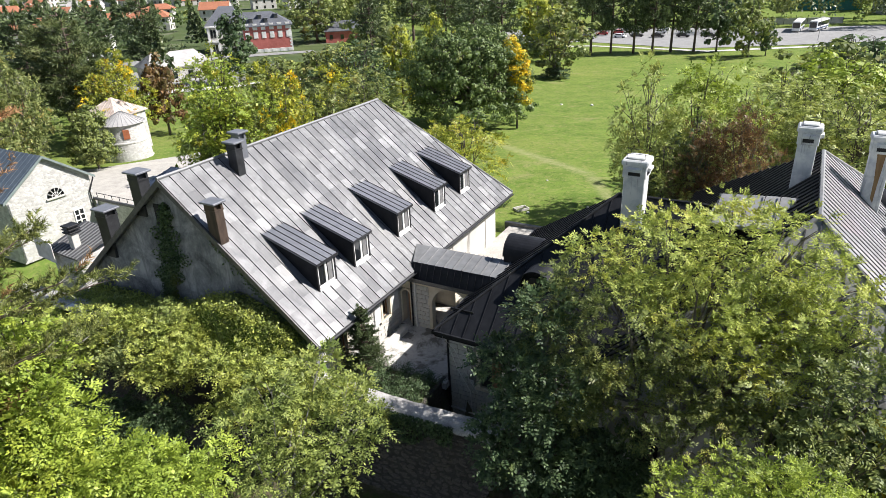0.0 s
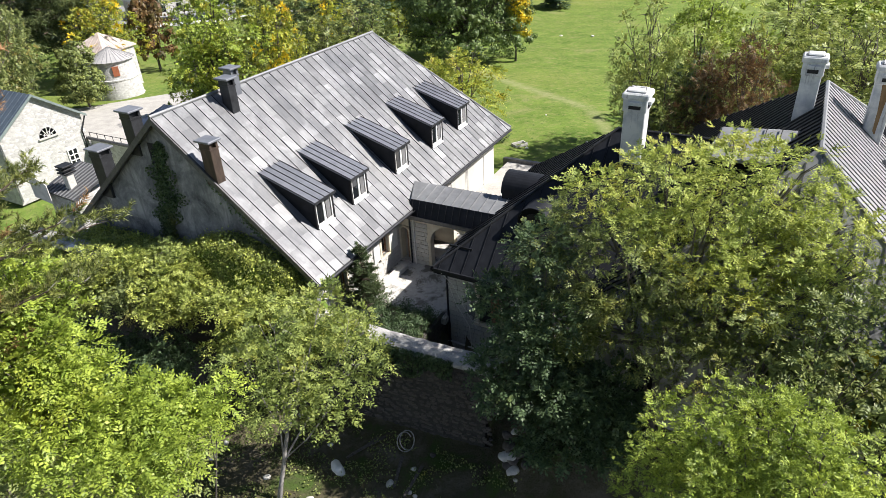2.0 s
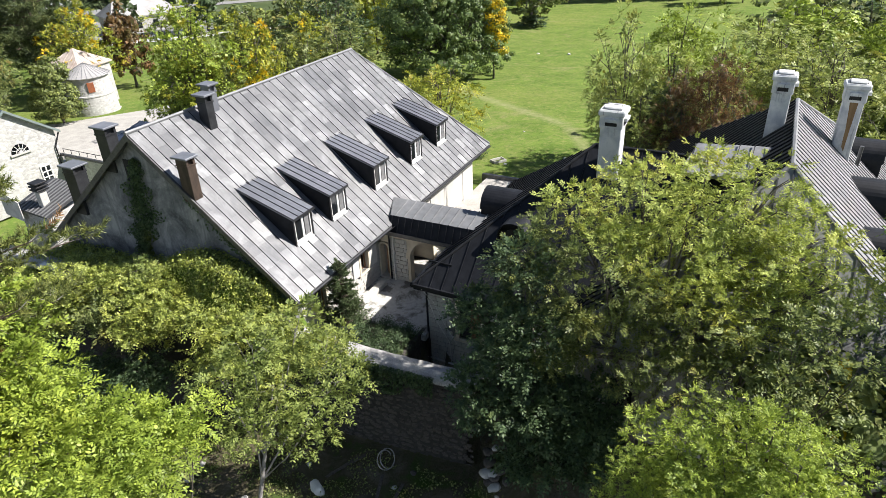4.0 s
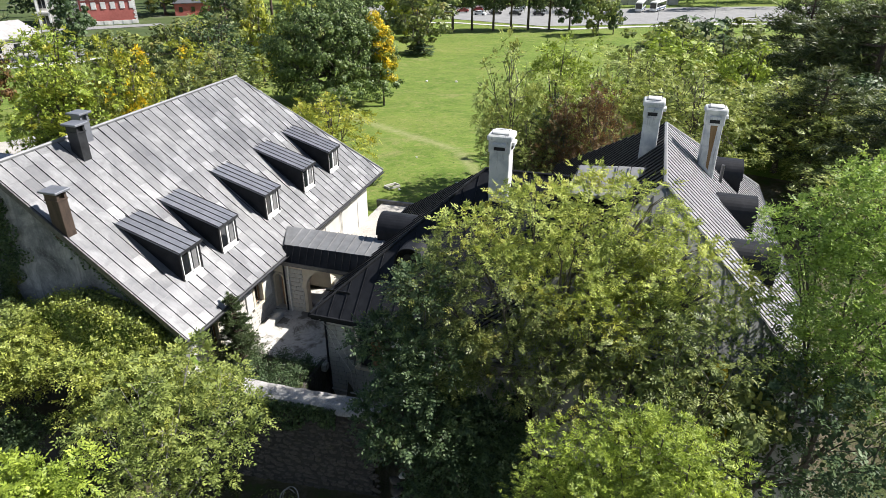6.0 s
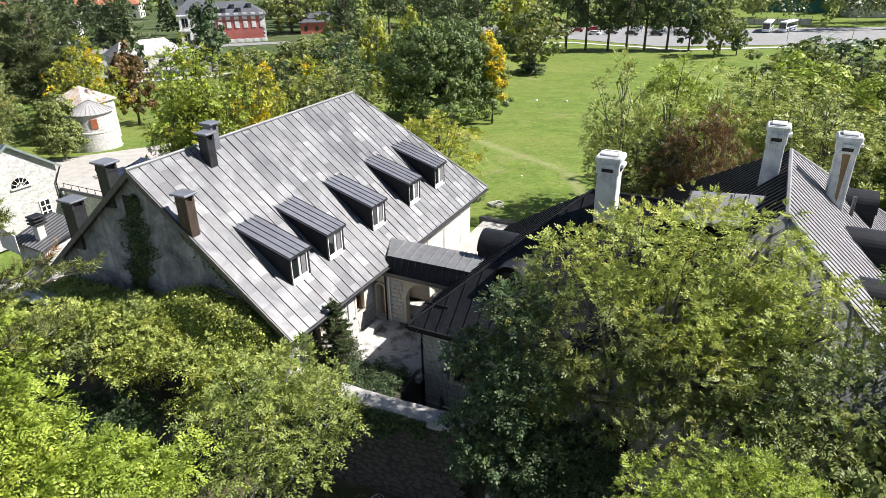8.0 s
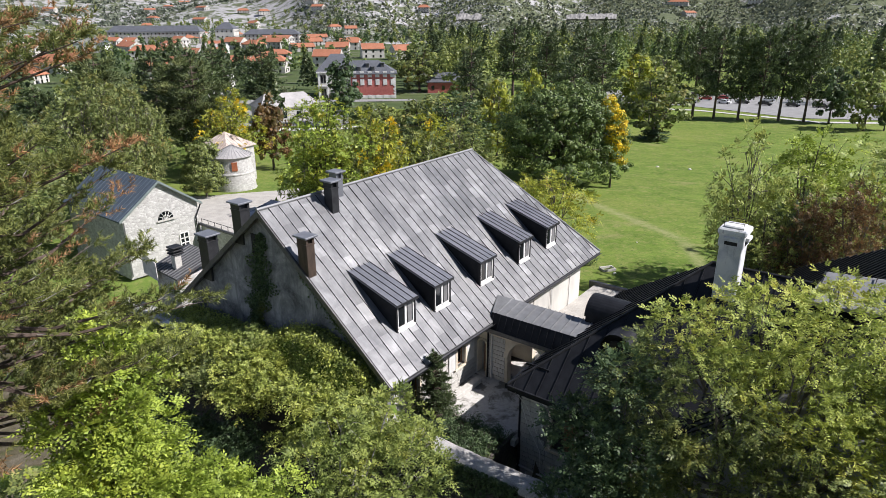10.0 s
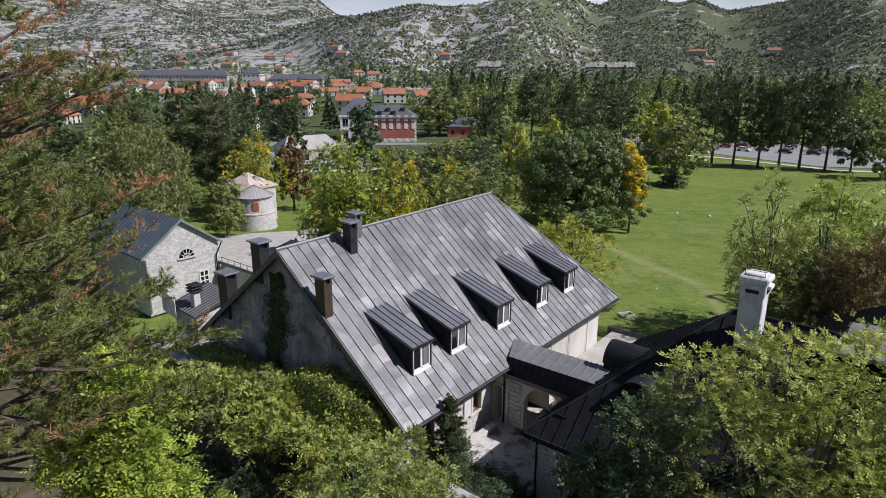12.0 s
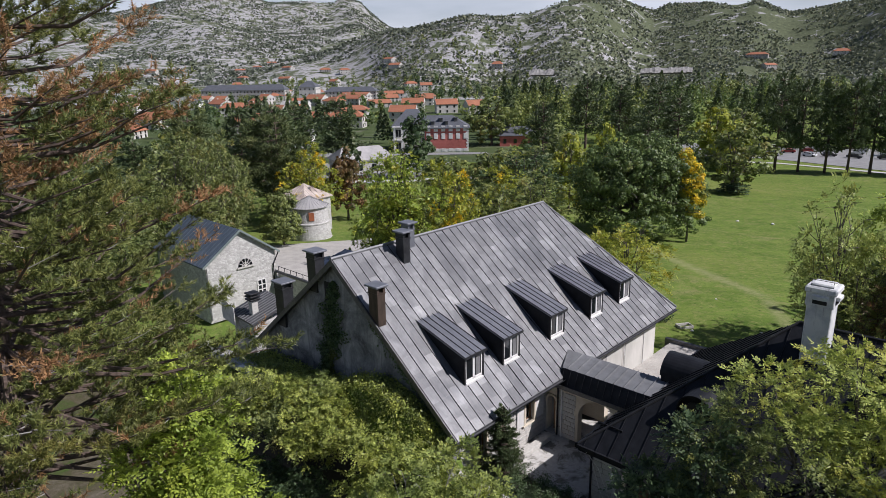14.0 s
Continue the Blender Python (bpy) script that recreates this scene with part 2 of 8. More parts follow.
def chimney_plaster():
    m = Mat("chimney_plaster", 0.85)
    big = m.noise(1.6, 5, 0.6, None, 0.4)
    run = m.noise(2.6, 5, 0.7, (2.0, 2.0, 0.22))
    c = m.ramp(big, [(0.35, (0.42, 0.44, 0.46)), (0.6, (0.66, 0.66, 0.64))])
    c = m.mix(m.fac(run, 0.56, 0.72), c, (0.20, 0.20, 0.21))
    m.color(c).bump(big, 0.2, 0.02)
    return m.m


CHIM = chimney_plaster()


def glass_material():
    m = Mat("window_glass", 0.06, 0.0, 0.8)
    m.color((0.012, 0.014, 0.016))
    return m.m


GLASS = glass_material()


def ground_materials():
    g = Mat("meadow_grass", 0.95, 0, 0.1)
    big = g.noise(0.035, 5, 0.6, None, 0.5)
    mid = g.noise(0.35, 5, 0.65)
    fine = g.noise(5.0, 4, 0.8)
    c = g.ramp(mid, [(0.35, (0.08, 0.135, 0.022)), (0.65, (0.145, 0.21, 0.04))])
    c = g.mix(g.fac(big, 0.45, 0.75), c, (0.175, 0.21, 0.05))
    c = g.mix(g.fac(fine, 0.6, 0.85), c, (0.06, 0.10, 0.02))
    tuft = g.noise(1.6, 6, 0.75, None, 0.4)
    c = g.mix(g.fac(tuft, 0.48, 0.7), c, (0.22, 0.225, 0.08))
    dry = g.noise(0.16, 6, 0.7, None, 1.2)
    c = g.mix(g.fac(dry, 0.56, 0.72), c, (0.215, 0.22, 0.085))
    c = g.mix(g.fac(g.noise(2.7, 5, 0.8), 0.54, 0.68), c, (0.045, 0.085, 0.018))
    pos = g.n.new("ShaderNodeSeparateXYZ")
    g.l.new(g.co, pos.inputs[0])
    for ax, ay, bx, by, wide in ((5.0, 86.5, 15.6, 63.6, 0.8), (15.6, 63.6, 15.2, 54.0, 0.6)):
        ln = math.hypot(bx - ax, by - ay)
        dot = []
        for kx, ky, k0 in (((by - ay) / ln, -(bx - ax) / ln, 0.0), ((bx - ax) / ln, (by - ay) / ln, -ln / 2)):
            k0 -= ax * kx + ay * ky
            e = g.n.new("ShaderNodeVectorMath")
            e.operation = 'DOT_PRODUCT'
            g.l.new(g.co, e.inputs[0])
            e.inputs[1].default_value = (kx, ky, 0)
            f = g.n.new("ShaderNodeMath")
            f.inputs[1].default_value = k0
            g.l.new(e.outputs["Value"], f.inputs[0])
            f2 = g.n.new("ShaderNodeMath")
            f2.operation = 'ABSOLUTE'
            g.l.new(f.outputs[0], f2.inputs[0])
            dot.append(f2.outputs[0])
        both_ways = g.n.new("ShaderNodeMath")
        both_ways.operation = 'MULTIPLY'
        g.l.new(g.fac(dot[0], wide * 1.6, wide * 0.2), both_ways.inputs[0])
        g.l.new(g.fac(dot[1], ln / 2 + 0.6, ln / 2 - 1.2), both_ways.inputs[1])
        worn = g.n.new("ShaderNodeMath")
        worn.operation = 'MULTIPLY'
        g.l.new(both_ways.outputs[0], worn.inputs[0])
        g.l.new(g.fac(tuft, 0.2, 0.75), worn.inputs[1])
        c = g.mix(worn.outputs[0], c, (0.27, 0.27, 0.13))
    g.color(c).bump(fine, 0.6, 0.06)
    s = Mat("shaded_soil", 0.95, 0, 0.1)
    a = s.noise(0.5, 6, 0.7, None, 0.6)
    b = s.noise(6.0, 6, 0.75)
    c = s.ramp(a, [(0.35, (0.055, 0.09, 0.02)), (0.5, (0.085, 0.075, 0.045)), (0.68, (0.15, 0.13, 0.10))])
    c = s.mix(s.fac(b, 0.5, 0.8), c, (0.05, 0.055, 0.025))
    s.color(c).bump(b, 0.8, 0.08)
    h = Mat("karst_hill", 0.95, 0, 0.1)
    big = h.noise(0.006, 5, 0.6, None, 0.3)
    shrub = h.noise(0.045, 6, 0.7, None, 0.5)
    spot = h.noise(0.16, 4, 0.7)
    # Rock and green tones hold some of the far hills' haze in their colour.
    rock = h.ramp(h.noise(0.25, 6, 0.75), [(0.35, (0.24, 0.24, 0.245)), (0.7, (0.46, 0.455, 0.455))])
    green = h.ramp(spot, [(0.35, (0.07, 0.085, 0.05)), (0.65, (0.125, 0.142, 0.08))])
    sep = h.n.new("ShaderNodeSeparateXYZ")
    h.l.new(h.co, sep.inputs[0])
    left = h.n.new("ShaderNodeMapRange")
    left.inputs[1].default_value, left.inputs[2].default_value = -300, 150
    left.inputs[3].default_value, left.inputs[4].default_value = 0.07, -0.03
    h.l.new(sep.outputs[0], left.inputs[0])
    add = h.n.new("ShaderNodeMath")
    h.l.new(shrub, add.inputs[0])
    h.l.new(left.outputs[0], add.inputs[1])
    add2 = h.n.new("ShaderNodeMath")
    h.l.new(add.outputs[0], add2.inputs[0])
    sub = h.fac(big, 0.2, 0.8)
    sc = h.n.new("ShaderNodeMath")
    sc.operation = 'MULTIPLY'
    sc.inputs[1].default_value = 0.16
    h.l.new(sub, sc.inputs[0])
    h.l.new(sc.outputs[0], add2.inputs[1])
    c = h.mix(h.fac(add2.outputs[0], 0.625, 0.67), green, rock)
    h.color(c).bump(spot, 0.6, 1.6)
    w = Mat("town_green", 0.95, 0, 0.1)
    a = w.noise(0.05, 6, 0.7, None, 0.6)
    w.color(w.ramp(a, [(0.35, (0.045, 0.07, 0.025)), (0.55, (0.075, 0.10, 0.04)), (0.7, (0.17, 0.165, 0.13))]))
    return g.m, s.m, h.m, w.m


GRASS, SOIL, HILL, TOWN_GREEN = ground_materials()


# ---------------------------------------------------------------- building helpers
E0 = Vector((-5.793, 24.682, 0))
DU = Vector((0.4951, 0.8688, 0))
DV = Vector((0.8688, -0.4951, 0))
TURN_HOUSE = math.degrees(math.atan2(DU.y, DU.x))


def hp(u, v, z=0.0):
    """A place by metres along the big house (u), across it towards the yard (v) and up."""
    p = E0 + DU * u + DV * v
    return Vector((p.x, p.y, z))


def at_house(u, v, z=0.0, turn=0.0):
    p = hp(u, v, z)
    return pose(p.x, p.y, p.z, 0, 0, TURN_HOUSE + turn)


def empty(name, m, label, category, group="", kind=""):
    ob = new(name)
    ob.empty_display_size = 0.3
    ob.matrix_world = m
    return tagged(ob, label, category, group, kind)


def part(name, bm, material, parent=None, label="", smooth=False):
    me = bpy.data.meshes.new(name)
    bmesh.ops.recalc_face_normals(bm, faces=bm.faces)
    bm.to_mesh(me)
    bm.free()
    me.materials.append(material)
    if smooth:
        me.polygons.foreach_set("use_smooth", [True] * len(me.polygons))
    ob = new(name, me)
    ob.parent = parent
    if label:
        ob["label"] = label
    return ob


def share(name, me, parent, m):
    ob = new(name, me)
    ob.parent = parent
    ob.matrix_local = m
    return ob


def box(bm, x0, x1, y0, y1, z0, z1, bevel=0.0, m=None):
    c = Matrix.Translation(((x0 + x1) / 2, (y0 + y1) / 2, (z0 + z1) / 2)) @ Matrix.Diagonal((abs(x1 - x0), abs(y1 - y0), abs(z1 - z0), 1))
    r = bmesh.ops.create_cube(bm, size=1, matrix=(m or Matrix()) @ c)
    if bevel:
        es = {e for v in r["verts"] for e in v.link_edges}
        bmesh.ops.bevel(bm, geom=list(es), offset=bevel, segments=1, affect='EDGES')
    return bm


def boxes(*rows, bevel=0.0):
    bm = bmesh.new()
    for r in rows:
        box(bm, *r, bevel=bevel)
    return bm


def slab(points, thick, bm=None, down=Vector((0, 0, -1))):
    """A solid plate under a flat polygon."""
    bm = bm or bmesh.new()
    d = down * thick
    top = [bm.verts.new(p) for p in points]
    low = [bm.verts.new(Vector(p) + d) for p in points]
    bm.faces.new(top)
    bm.faces.new(low[::-1])
    n = len(top)
    for i in range(n):
        bm.faces.new((top[i], low[i], low[(i + 1) % n], top[(i + 1) % n]))
    return bm


def tube(bm, pts, radii, sides=6):
    """A tapered tube along points."""
    rings = []
    for i, p in enumerate(pts):
        d = (pts[min(i + 1, len(pts) - 1)] - pts[max(i - 1, 0)]).normalized()
        a = d.orthogonal().normalized()
        b = d.cross(a)
        rings.append([bm.verts.new(p + (a * math.cos(k * 2 * math.pi / sides) + b * math.sin(k * 2 * math.pi / sides)) * radii[i]) for k in range(sides)])
    for r, s in zip(rings, rings[1:]):
        for k in range(sides):
            bm.faces.new((r[k], r[(k + 1) % sides], s[(k + 1) % sides], s[k]))
    bm.faces.new(rings[0][::-1])
    bm.faces.new(rings[-1])
    return bm


def quick_mesh(name, verts, faces_per, material):
    """A mesh from an array of vertices, in runs of that many to a face."""
    me = bpy.data.meshes.new(name)
    n = len(verts)
    me.vertices.add(n)
    me.vertices.foreach_set("co", np.ascontiguousarray(verts, dtype=np.float32).ravel())
    me.loops.add(n)
    me.loops.foreach_set("vertex_index", np.arange(n, dtype=np.int32))
    k = n // faces_per
    me.polygons.add(k)
    me.polygons.foreach_set("loop_start", np.arange(0, n, faces_per, dtype=np.int32))
    me.update(calc_edges=True)
    me.materials.append(material)
    return me


# ---------------------------------------------------------------- ground
def wall_line(v):
    """Where the old retaining wall's front stands."""
    return float(np.interp(v, [-40, -16, -3, 0, 8.6], [-2.6, -2.3, -1.7, -0.2, 0.75]))


def wall_top(v):
    """How high the retaining wall's coping lies."""
    return float(np.interp(v, [-20, -16, -6, -3, 0, 3, 8.6], [3.3, 3.35, 3.2, 2.9, 1.75, 1.25, 1.0]))


def smooth(a, b, x):
    t = min(1.0, max(0.0, (x - a) / (b - a)))
    return t * t * (3 - 2 * t)


NEAR_AZ = [-60, -30, -24, -18.3, -16.8, -14.5, -11.7, -8.3, -6.4, -4.1, -2.0, 0.4, 3.3, 4.2, 7.2, 9.4, 10.7, 13.0, 16.0, 19.0, 24, 30, 45, 70]
NEAR_EL = [0.2, 0.3, 1.4, 3.2, 3.35, 3.65, 4.3, 4.2, 4.4, 5.15, 5.35, 5.1, 4.1, 4.45, 4.5, 4.25, 4.45, 3.6, 4.0, 4.3, 4.6, 5.0, 4.0, 3.0]
FAR_AZ = [-75, -55, -39.6, -36.7, -33.4, -29.7, -27.8, -24.8, -22.9, -22.1, -20.8, -18.9, -18.2, -14, 0, 60]
FAR_EL = [4.0, 4.0, 4.3, 5.0, 5.45, 5.2, 5.1, 5.15, 4.95, 5.35, 5.05, 3.6, 3.15, 2.6, 2.4, 2.6]


def ground_height(x, y, bank=True):
    r = math.hypot(x, y)
    u = (x - E0.x) * DU.x + (y - E0.y) * DU.y
    v = (x - E0.x) * DV.x + (y - E0.y) * DV.y
    z = float(np.interp(r, [40, 60, 95, 150, 240], [0, -1.6, -4.2, -7.2, -10]))
    if r < 70:
        if u < wall_line(v) and v < 9.2:
            z = -3.0 - 0.04 * min(0, u + 3)
        elif v >= 9.2:
            z = -3.0 + 2.6 * smooth(-3, 5, u)
        elif not bank and u < 0.8 and -17 < v < 1.2:
            z = -3.0
        elif u < 0.8 or v < -17:
            mound = (3.15 + 1.7 * math.exp(-((v + 4.7) / 3.3) ** 2)) * (1 - smooth(-1.9, 1.2, v))
            mound = min(mound, wall_top(v) + 2.6 * max(0.0, u - wall_line(v)))
            if v < -16:
                mound = -2.2 + 5.2 * (1 - smooth(-3.0, 5.0, u)) * (1 - 0.9 * smooth(-16.5, -24, v))
            z = mound + z * smooth(8, 20, u)
        z += 0.10 * noise.noise((x * 0.6, y * 0.6, 3.1)) + 0.05 * noise.noise((x * 2, y * 2, 1.1))
        if 0.8 <= u <= 16 and -1 < v < 9.2:
            z = min(z, -0.12)
        if 0.9 < u < 5.1 and 3.75 < v < 9.2:
            z = -2.3
    if r > 380:
        a = math.degrees(math.atan2(x, y)) if y > -200 else 180
        if abs(a) < 100:
            el = np.interp(a, NEAR_AZ, NEAR_EL)
            crest = 1500 + 250 * math.sin(a * 0.16)
            foot = 760 + 90 * math.sin(a * 0.5)
            top = EYE + crest * math.tan(math.radians(el)) + 10
            k = smooth(foot, crest, r) if r < crest else 1 - 0.6 * smooth(crest, crest + 700, r)
            near = top * (0.55 * k + 0.45 * k * k)
            near *= 1 + 0.13 * noise.fractal((x * 0.004, y * 0.004, 0.5), 1.0, 2.0, 5) * (1 - smooth(crest - 250, crest, r))
            el = np.interp(a, FAR_AZ, FAR_EL)
            top = EYE + 3300 * math.tan(math.radians(el)) + 10
            k = (0.25 * smooth(1250, 2100, r) + 0.75 * smooth(1500, 3300, r) ** 1.3) if r < 3300 else 1 - 0.6 * smooth(3300, 4500, r)
            far = top * k * (1 + 0.16 * noise.fractal((x * 0.0022, y * 0.0022, 7.5), 1.0, 2.0, 5) * (1 - smooth(2800, 3300, r)))
            z = -10 + max(near, far) + (7 * noise.fractal((x * 0.006, y * 0.006, 2.2), 1.0, 2.0, 3) + (14 * noise.noise((x * 0.0045, y * 0.0045, 9.2)) if 1900 < r < 2900 else 0)) * smooth(800, 1100, r)
    return z


def build_ground():
    az = list(np.arange(-180, -62, 6.0)) + list(np.arange(-62, 62, 0.6)) + list(np.arange(62, 180, 6.0))
    rad = [0.0]
    r = 2.0
    while r < 4600:
        rad.append(r)
        r *= 1.025 if r < 60 or r > 700 else 1.04
    verts, faces, mats = [], [], []
    na = len(az)
    for r in rad:
        for a in az:
            x, y = r * math.sin(math.radians(a)), r * math.cos(math.radians(a))
            verts.append((x, y, ground_height(x, y, False)))
    for i in range(len(rad) - 1):
        for j in range(na):
            k = (j + 1) % na
            faces.append((i * na + j, i * na + k, (i + 1) * na + k, (i + 1) * na + j))
            r = rad[i]
            x, y = r * math.sin(math.radians(az[j])), r * math.cos(math.radians(az[j]))
            u = (x - E0.x) * DU.x + (y - E0.y) * DU.y
            v = (x - E0.x) * DV.x + (y - E0.y) * DV.y
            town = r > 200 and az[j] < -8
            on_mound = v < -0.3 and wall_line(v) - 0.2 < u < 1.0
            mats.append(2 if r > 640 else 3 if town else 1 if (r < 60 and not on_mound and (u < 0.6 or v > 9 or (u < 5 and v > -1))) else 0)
    me = bpy.data.meshes.new("ground")
    me.from_pydata(verts, [], faces)
    for m in (GRASS, SOIL, HILL, TOWN_GREEN):
        me.materials.append(m)
    me.polygons.foreach_set("material_index", mats)
    me.polygons.foreach_set("use_smooth", [True] * len(faces))
    tagged(new("ground", me), "green meadow, shaded soil and karst hills rising behind town", "ground", kind="structure")


build_ground()


def build_bank():
    """The grassy bank held up by the retaining wall, before the gable."""
    bm = bmesh.new()
    rows = []
    for i in range(91):
        v = -17.05 + 18.2 * i / 90
        u0 = wall_line(v) + 0.06
        row = []
        for j in range(15):
            u = u0 + (0.79 - u0) * j / 14
            p = hp(u, v)
            row.append(bm.verts.new((p.x, p.y, ground_height(p.x, p.y))))
        p = hp(u0, v)
        rows.append([bm.verts.new((p.x, p.y, -3.2))] + row)
    for a, b in zip(rows, rows[1:]):
        for j in range(15):
            bm.faces.new((a[j], a[j + 1], b[j + 1], b[j]))
    tagged(part("bank", bm, GRASS, None, "", True), "sunlit grassy bank below the plaster gable", "ground", kind="structure")


build_bank()


# ---------------------------------------------------------------- trees
def leaf_cloud(name, centres, size, material, rng, up=0.55, aspect=0.5, outward=None, fold=0.25, turn=0.8):
    """Many small leaves: each a pointed, slightly folded blade of two triangles."""
    n = len(centres)
    nrm = rng.normal(size=(n, 3))
    nrm /= np.linalg.norm(nrm, axis=1, keepdims=True)
    nrm[:, 2] += up
    if outward is not None:
        nrm += outward * turn
    nrm /= np.linalg.norm(nrm, axis=1, keepdims=True) + 1e-9
    a = np.cross(nrm, rng.normal(size=(n, 3)))
    a /= np.linalg.norm(a, axis=1, keepdims=True) + 1e-9
    b = np.cross(nrm, a)
    s = (size * rng.uniform(0.6, 1.25, n))[:, None]
    tip, tail = centres + a * s * 0.5, centres - a * s * 0.5
    side = b * s * aspect * 0.5
    lift = nrm * s * fold * 0.3
    v = np.stack([tail, centres + side + lift, tip, centres - side + lift], axis=1).reshape(-1, 3)
    return quick_mesh(name, v, 4, material)


def spray_cloud(name, centres, axes, rachis, count, leaf, material, rng, aspect=0.4, droop=0.3):
    """Compound leaves: leaflets in pairs along a drooping stalk, with one at its end."""
    n = len(centres)
    a = axes / (np.linalg.norm(axes, axis=1, keepdims=True) + 1e-9)
    up = np.array([0, 0, 1.0]) + rng.normal(size=(n, 3)) * 0.35
    side = np.cross(a, up)
    side /= np.linalg.norm(side, axis=1, keepdims=True) + 1e-9
    nrm = np.cross(side, a)
    ln = (rachis * rng.uniform(0.7, 1.25, n))[:, None]
    quads = []
    for j in range(count):
        sign = 0.0 if j == count - 1 else (1.0 if j % 2 else -1.0)
        f = 0.25 + 0.75 * (j // 2) / max(1, (count - 1) // 2)
        base = centres + a * ln * f
        base[:, 2] -= (droop * ln * f * f)[:, 0]
        way = a * (0.5 if sign else 1.0) + side * sign * 0.85 + rng.normal(size=(n, 3)) * 0.16
        way[:, 2] -= droop * 0.8 * f
        way /= np.linalg.norm(way, axis=1, keepdims=True) + 1e-9
        size = leaf * rng.uniform(0.75, 1.2, n)[:, None]
        half = np.cross(nrm, way) * size * aspect * 0.5
        mid = base + way * size * 0.45 + nrm * size * 0.07
        quads.append(np.stack([base, mid + half, base + way * size, mid - half], axis=1))
    return quick_mesh(name, np.concatenate(quads).reshape(-1, 3), 4, material)


def crown_clumps(rng, lobes, clumps, shell=0.62):
    """Points in the outer part of a few overlapping lobes, with the way outwards at each."""
    vol = np.array([l[3] * l[4] * l[5] for l in lobes]) ** 0.67
    pick = rng.choice(len(lobes), clumps, p=vol / vol.sum())
    d = rng.normal(size=(clumps, 3))
    d /= np.linalg.norm(d, axis=1, keepdims=True)
    L = np.array([l[:6] for l in lobes], dtype=float)[pick]
    f = shell + (1.04 - shell) * rng.random(clumps) ** 0.7
    return L[:, :3] + d * L[:, 3:] * f[:, None], d


def broadleaf(name, label, material, lobes, leaves, leaf, seed, trunk=0.22, lean=(0, 0), clump=0.55, per=42,
              bark=None, up=0.55, category="tree", top=None, second=None, m=None, aspect=0.5, limbs=True, fork=0.3, droop=0.0, shell=0.62, spray=None, core=0.05):
    """A broad-leaved tree: tapered trunk, limbs into each lobe, twigs, and a crown of leaf clumps."""
    rng = np.random.default_rng(seed)
    rnd = random.Random(seed)
    root = empty(name, m or Matrix(), label, category)
    cen, d = crown_clumps(rng, lobes, max(6, leaves // per), shell)
    total = leaves
    if spray:
        leaves = leaves // spray[1]
    idx = rng.integers(0, len(cen), leaves)
    rad = clump * rng.uniform(0.5, 1.25, len(cen))[idx][:, None]
    puff = rng.normal(size=(leaves, 3))
    puff /= np.linalg.norm(puff, axis=1, keepdims=True)
    off = puff * rad * np.array([1.0, 1.0, 0.7]) * (0.35 + 0.75 * rng.random((leaves, 1)) ** 0.6)
    off[:, 2] -= droop * np.abs(off[:, 0] + off[:, 1])
    pts = cen[idx] + off
    groups = [(material, np.ones(leaves, bool))]
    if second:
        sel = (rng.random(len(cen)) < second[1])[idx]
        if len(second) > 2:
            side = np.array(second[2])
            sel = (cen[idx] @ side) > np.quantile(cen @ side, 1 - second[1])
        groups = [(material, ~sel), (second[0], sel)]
    for k, (mt, sel) in enumerate(groups):
        if sel.any():
            if spray:
                me = spray_cloud("crown", (cen[idx] + off * 0.6)[sel], (puff + 0.5 * d[idx] + np.array([0, 0, 0.25]))[sel], spray[0], spray[1], leaf, mt, rng, aspect)
            else:
                me = leaf_cloud("crown", pts[sel], leaf, mt, rng, up, aspect, (puff + 0.6 * d[idx])[sel], 0.25, 1.5)
            new("crown" if k == 0 else "turning_leaves", me).parent = root
    # Larger leaves added inside the lobes to block light and darken the crown.
    if core:
        n = max(20, int(total * core))
        lb = np.array([l[:6] for l in lobes], dtype=float)
        vol = lb[:, 3] * lb[:, 4] * lb[:, 5]
        pick = lb[rng.choice(len(lb), n, p=vol / vol.sum())]
        way = rng.normal(size=(n, 3))
        way /= np.linalg.norm(way, axis=1, keepdims=True)
        inner = pick[:, :3] + way * pick[:, 3:] * rng.uniform(0.2, 0.62, (n, 1))
        new("inner_leaves", leaf_cloud("inner_leaves", inner, leaf * 1.3, material, rng, 0.3, 0.8, way)).parent = root
    zc = sum(l[2] for l in lobes) / len(lobes)
    zt = top or 0.8 * max(l[2] for l in lobes)
    bm = bmesh.new()
    base = Vector((0, 0, -0.3))
    stem = [base.lerp(Vector((lean[0], lean[1], zt)), k / 6) + Vector((rnd.uniform(-1, 1), rnd.uniform(-1, 1), 0)) * 0.08 * trunk * 3 * k / 2 for k in range(7)]
    tube(bm, stem, [trunk * (1.25 if k == 0 else 1 - 0.13 * k) for k in range(7)], 8)
    part("trunk", bm, bark or BARK, root, "", True)
    if limbs:
        bm = bmesh.new()
        for l in lobes:
            k = rnd.randint(2, 4)
            s = stem[k]
            e = Vector(l[:3])
            mid = s.lerp(e, 0.5) + Vector((0, 0, -0.15 * (e - s).length * rnd.random()))
            tube(bm, [s, mid, e], [trunk * 0.45, trunk * 0.3, trunk * 0.12], 5)
            for _ in range(5):
                t = Vector((rnd.gauss(0, 1), rnd.gauss(0, 1), rnd.gauss(0.3, 0.8))).normalized()
                q = e + Vector((t.x * l[3], t.y * l[4], t.z * l[5])) * 0.85
                tube(bm, [mid.lerp(e, rnd.uniform(0.3, 1)), e.lerp(q, 0.5) + Vector((0, 0, 0.1)), q], [trunk * 0.16, trunk * 0.1, trunk * 0.04], 4)
        part("branch", bm, bark or BARK, root)["kind"] = "stuff"
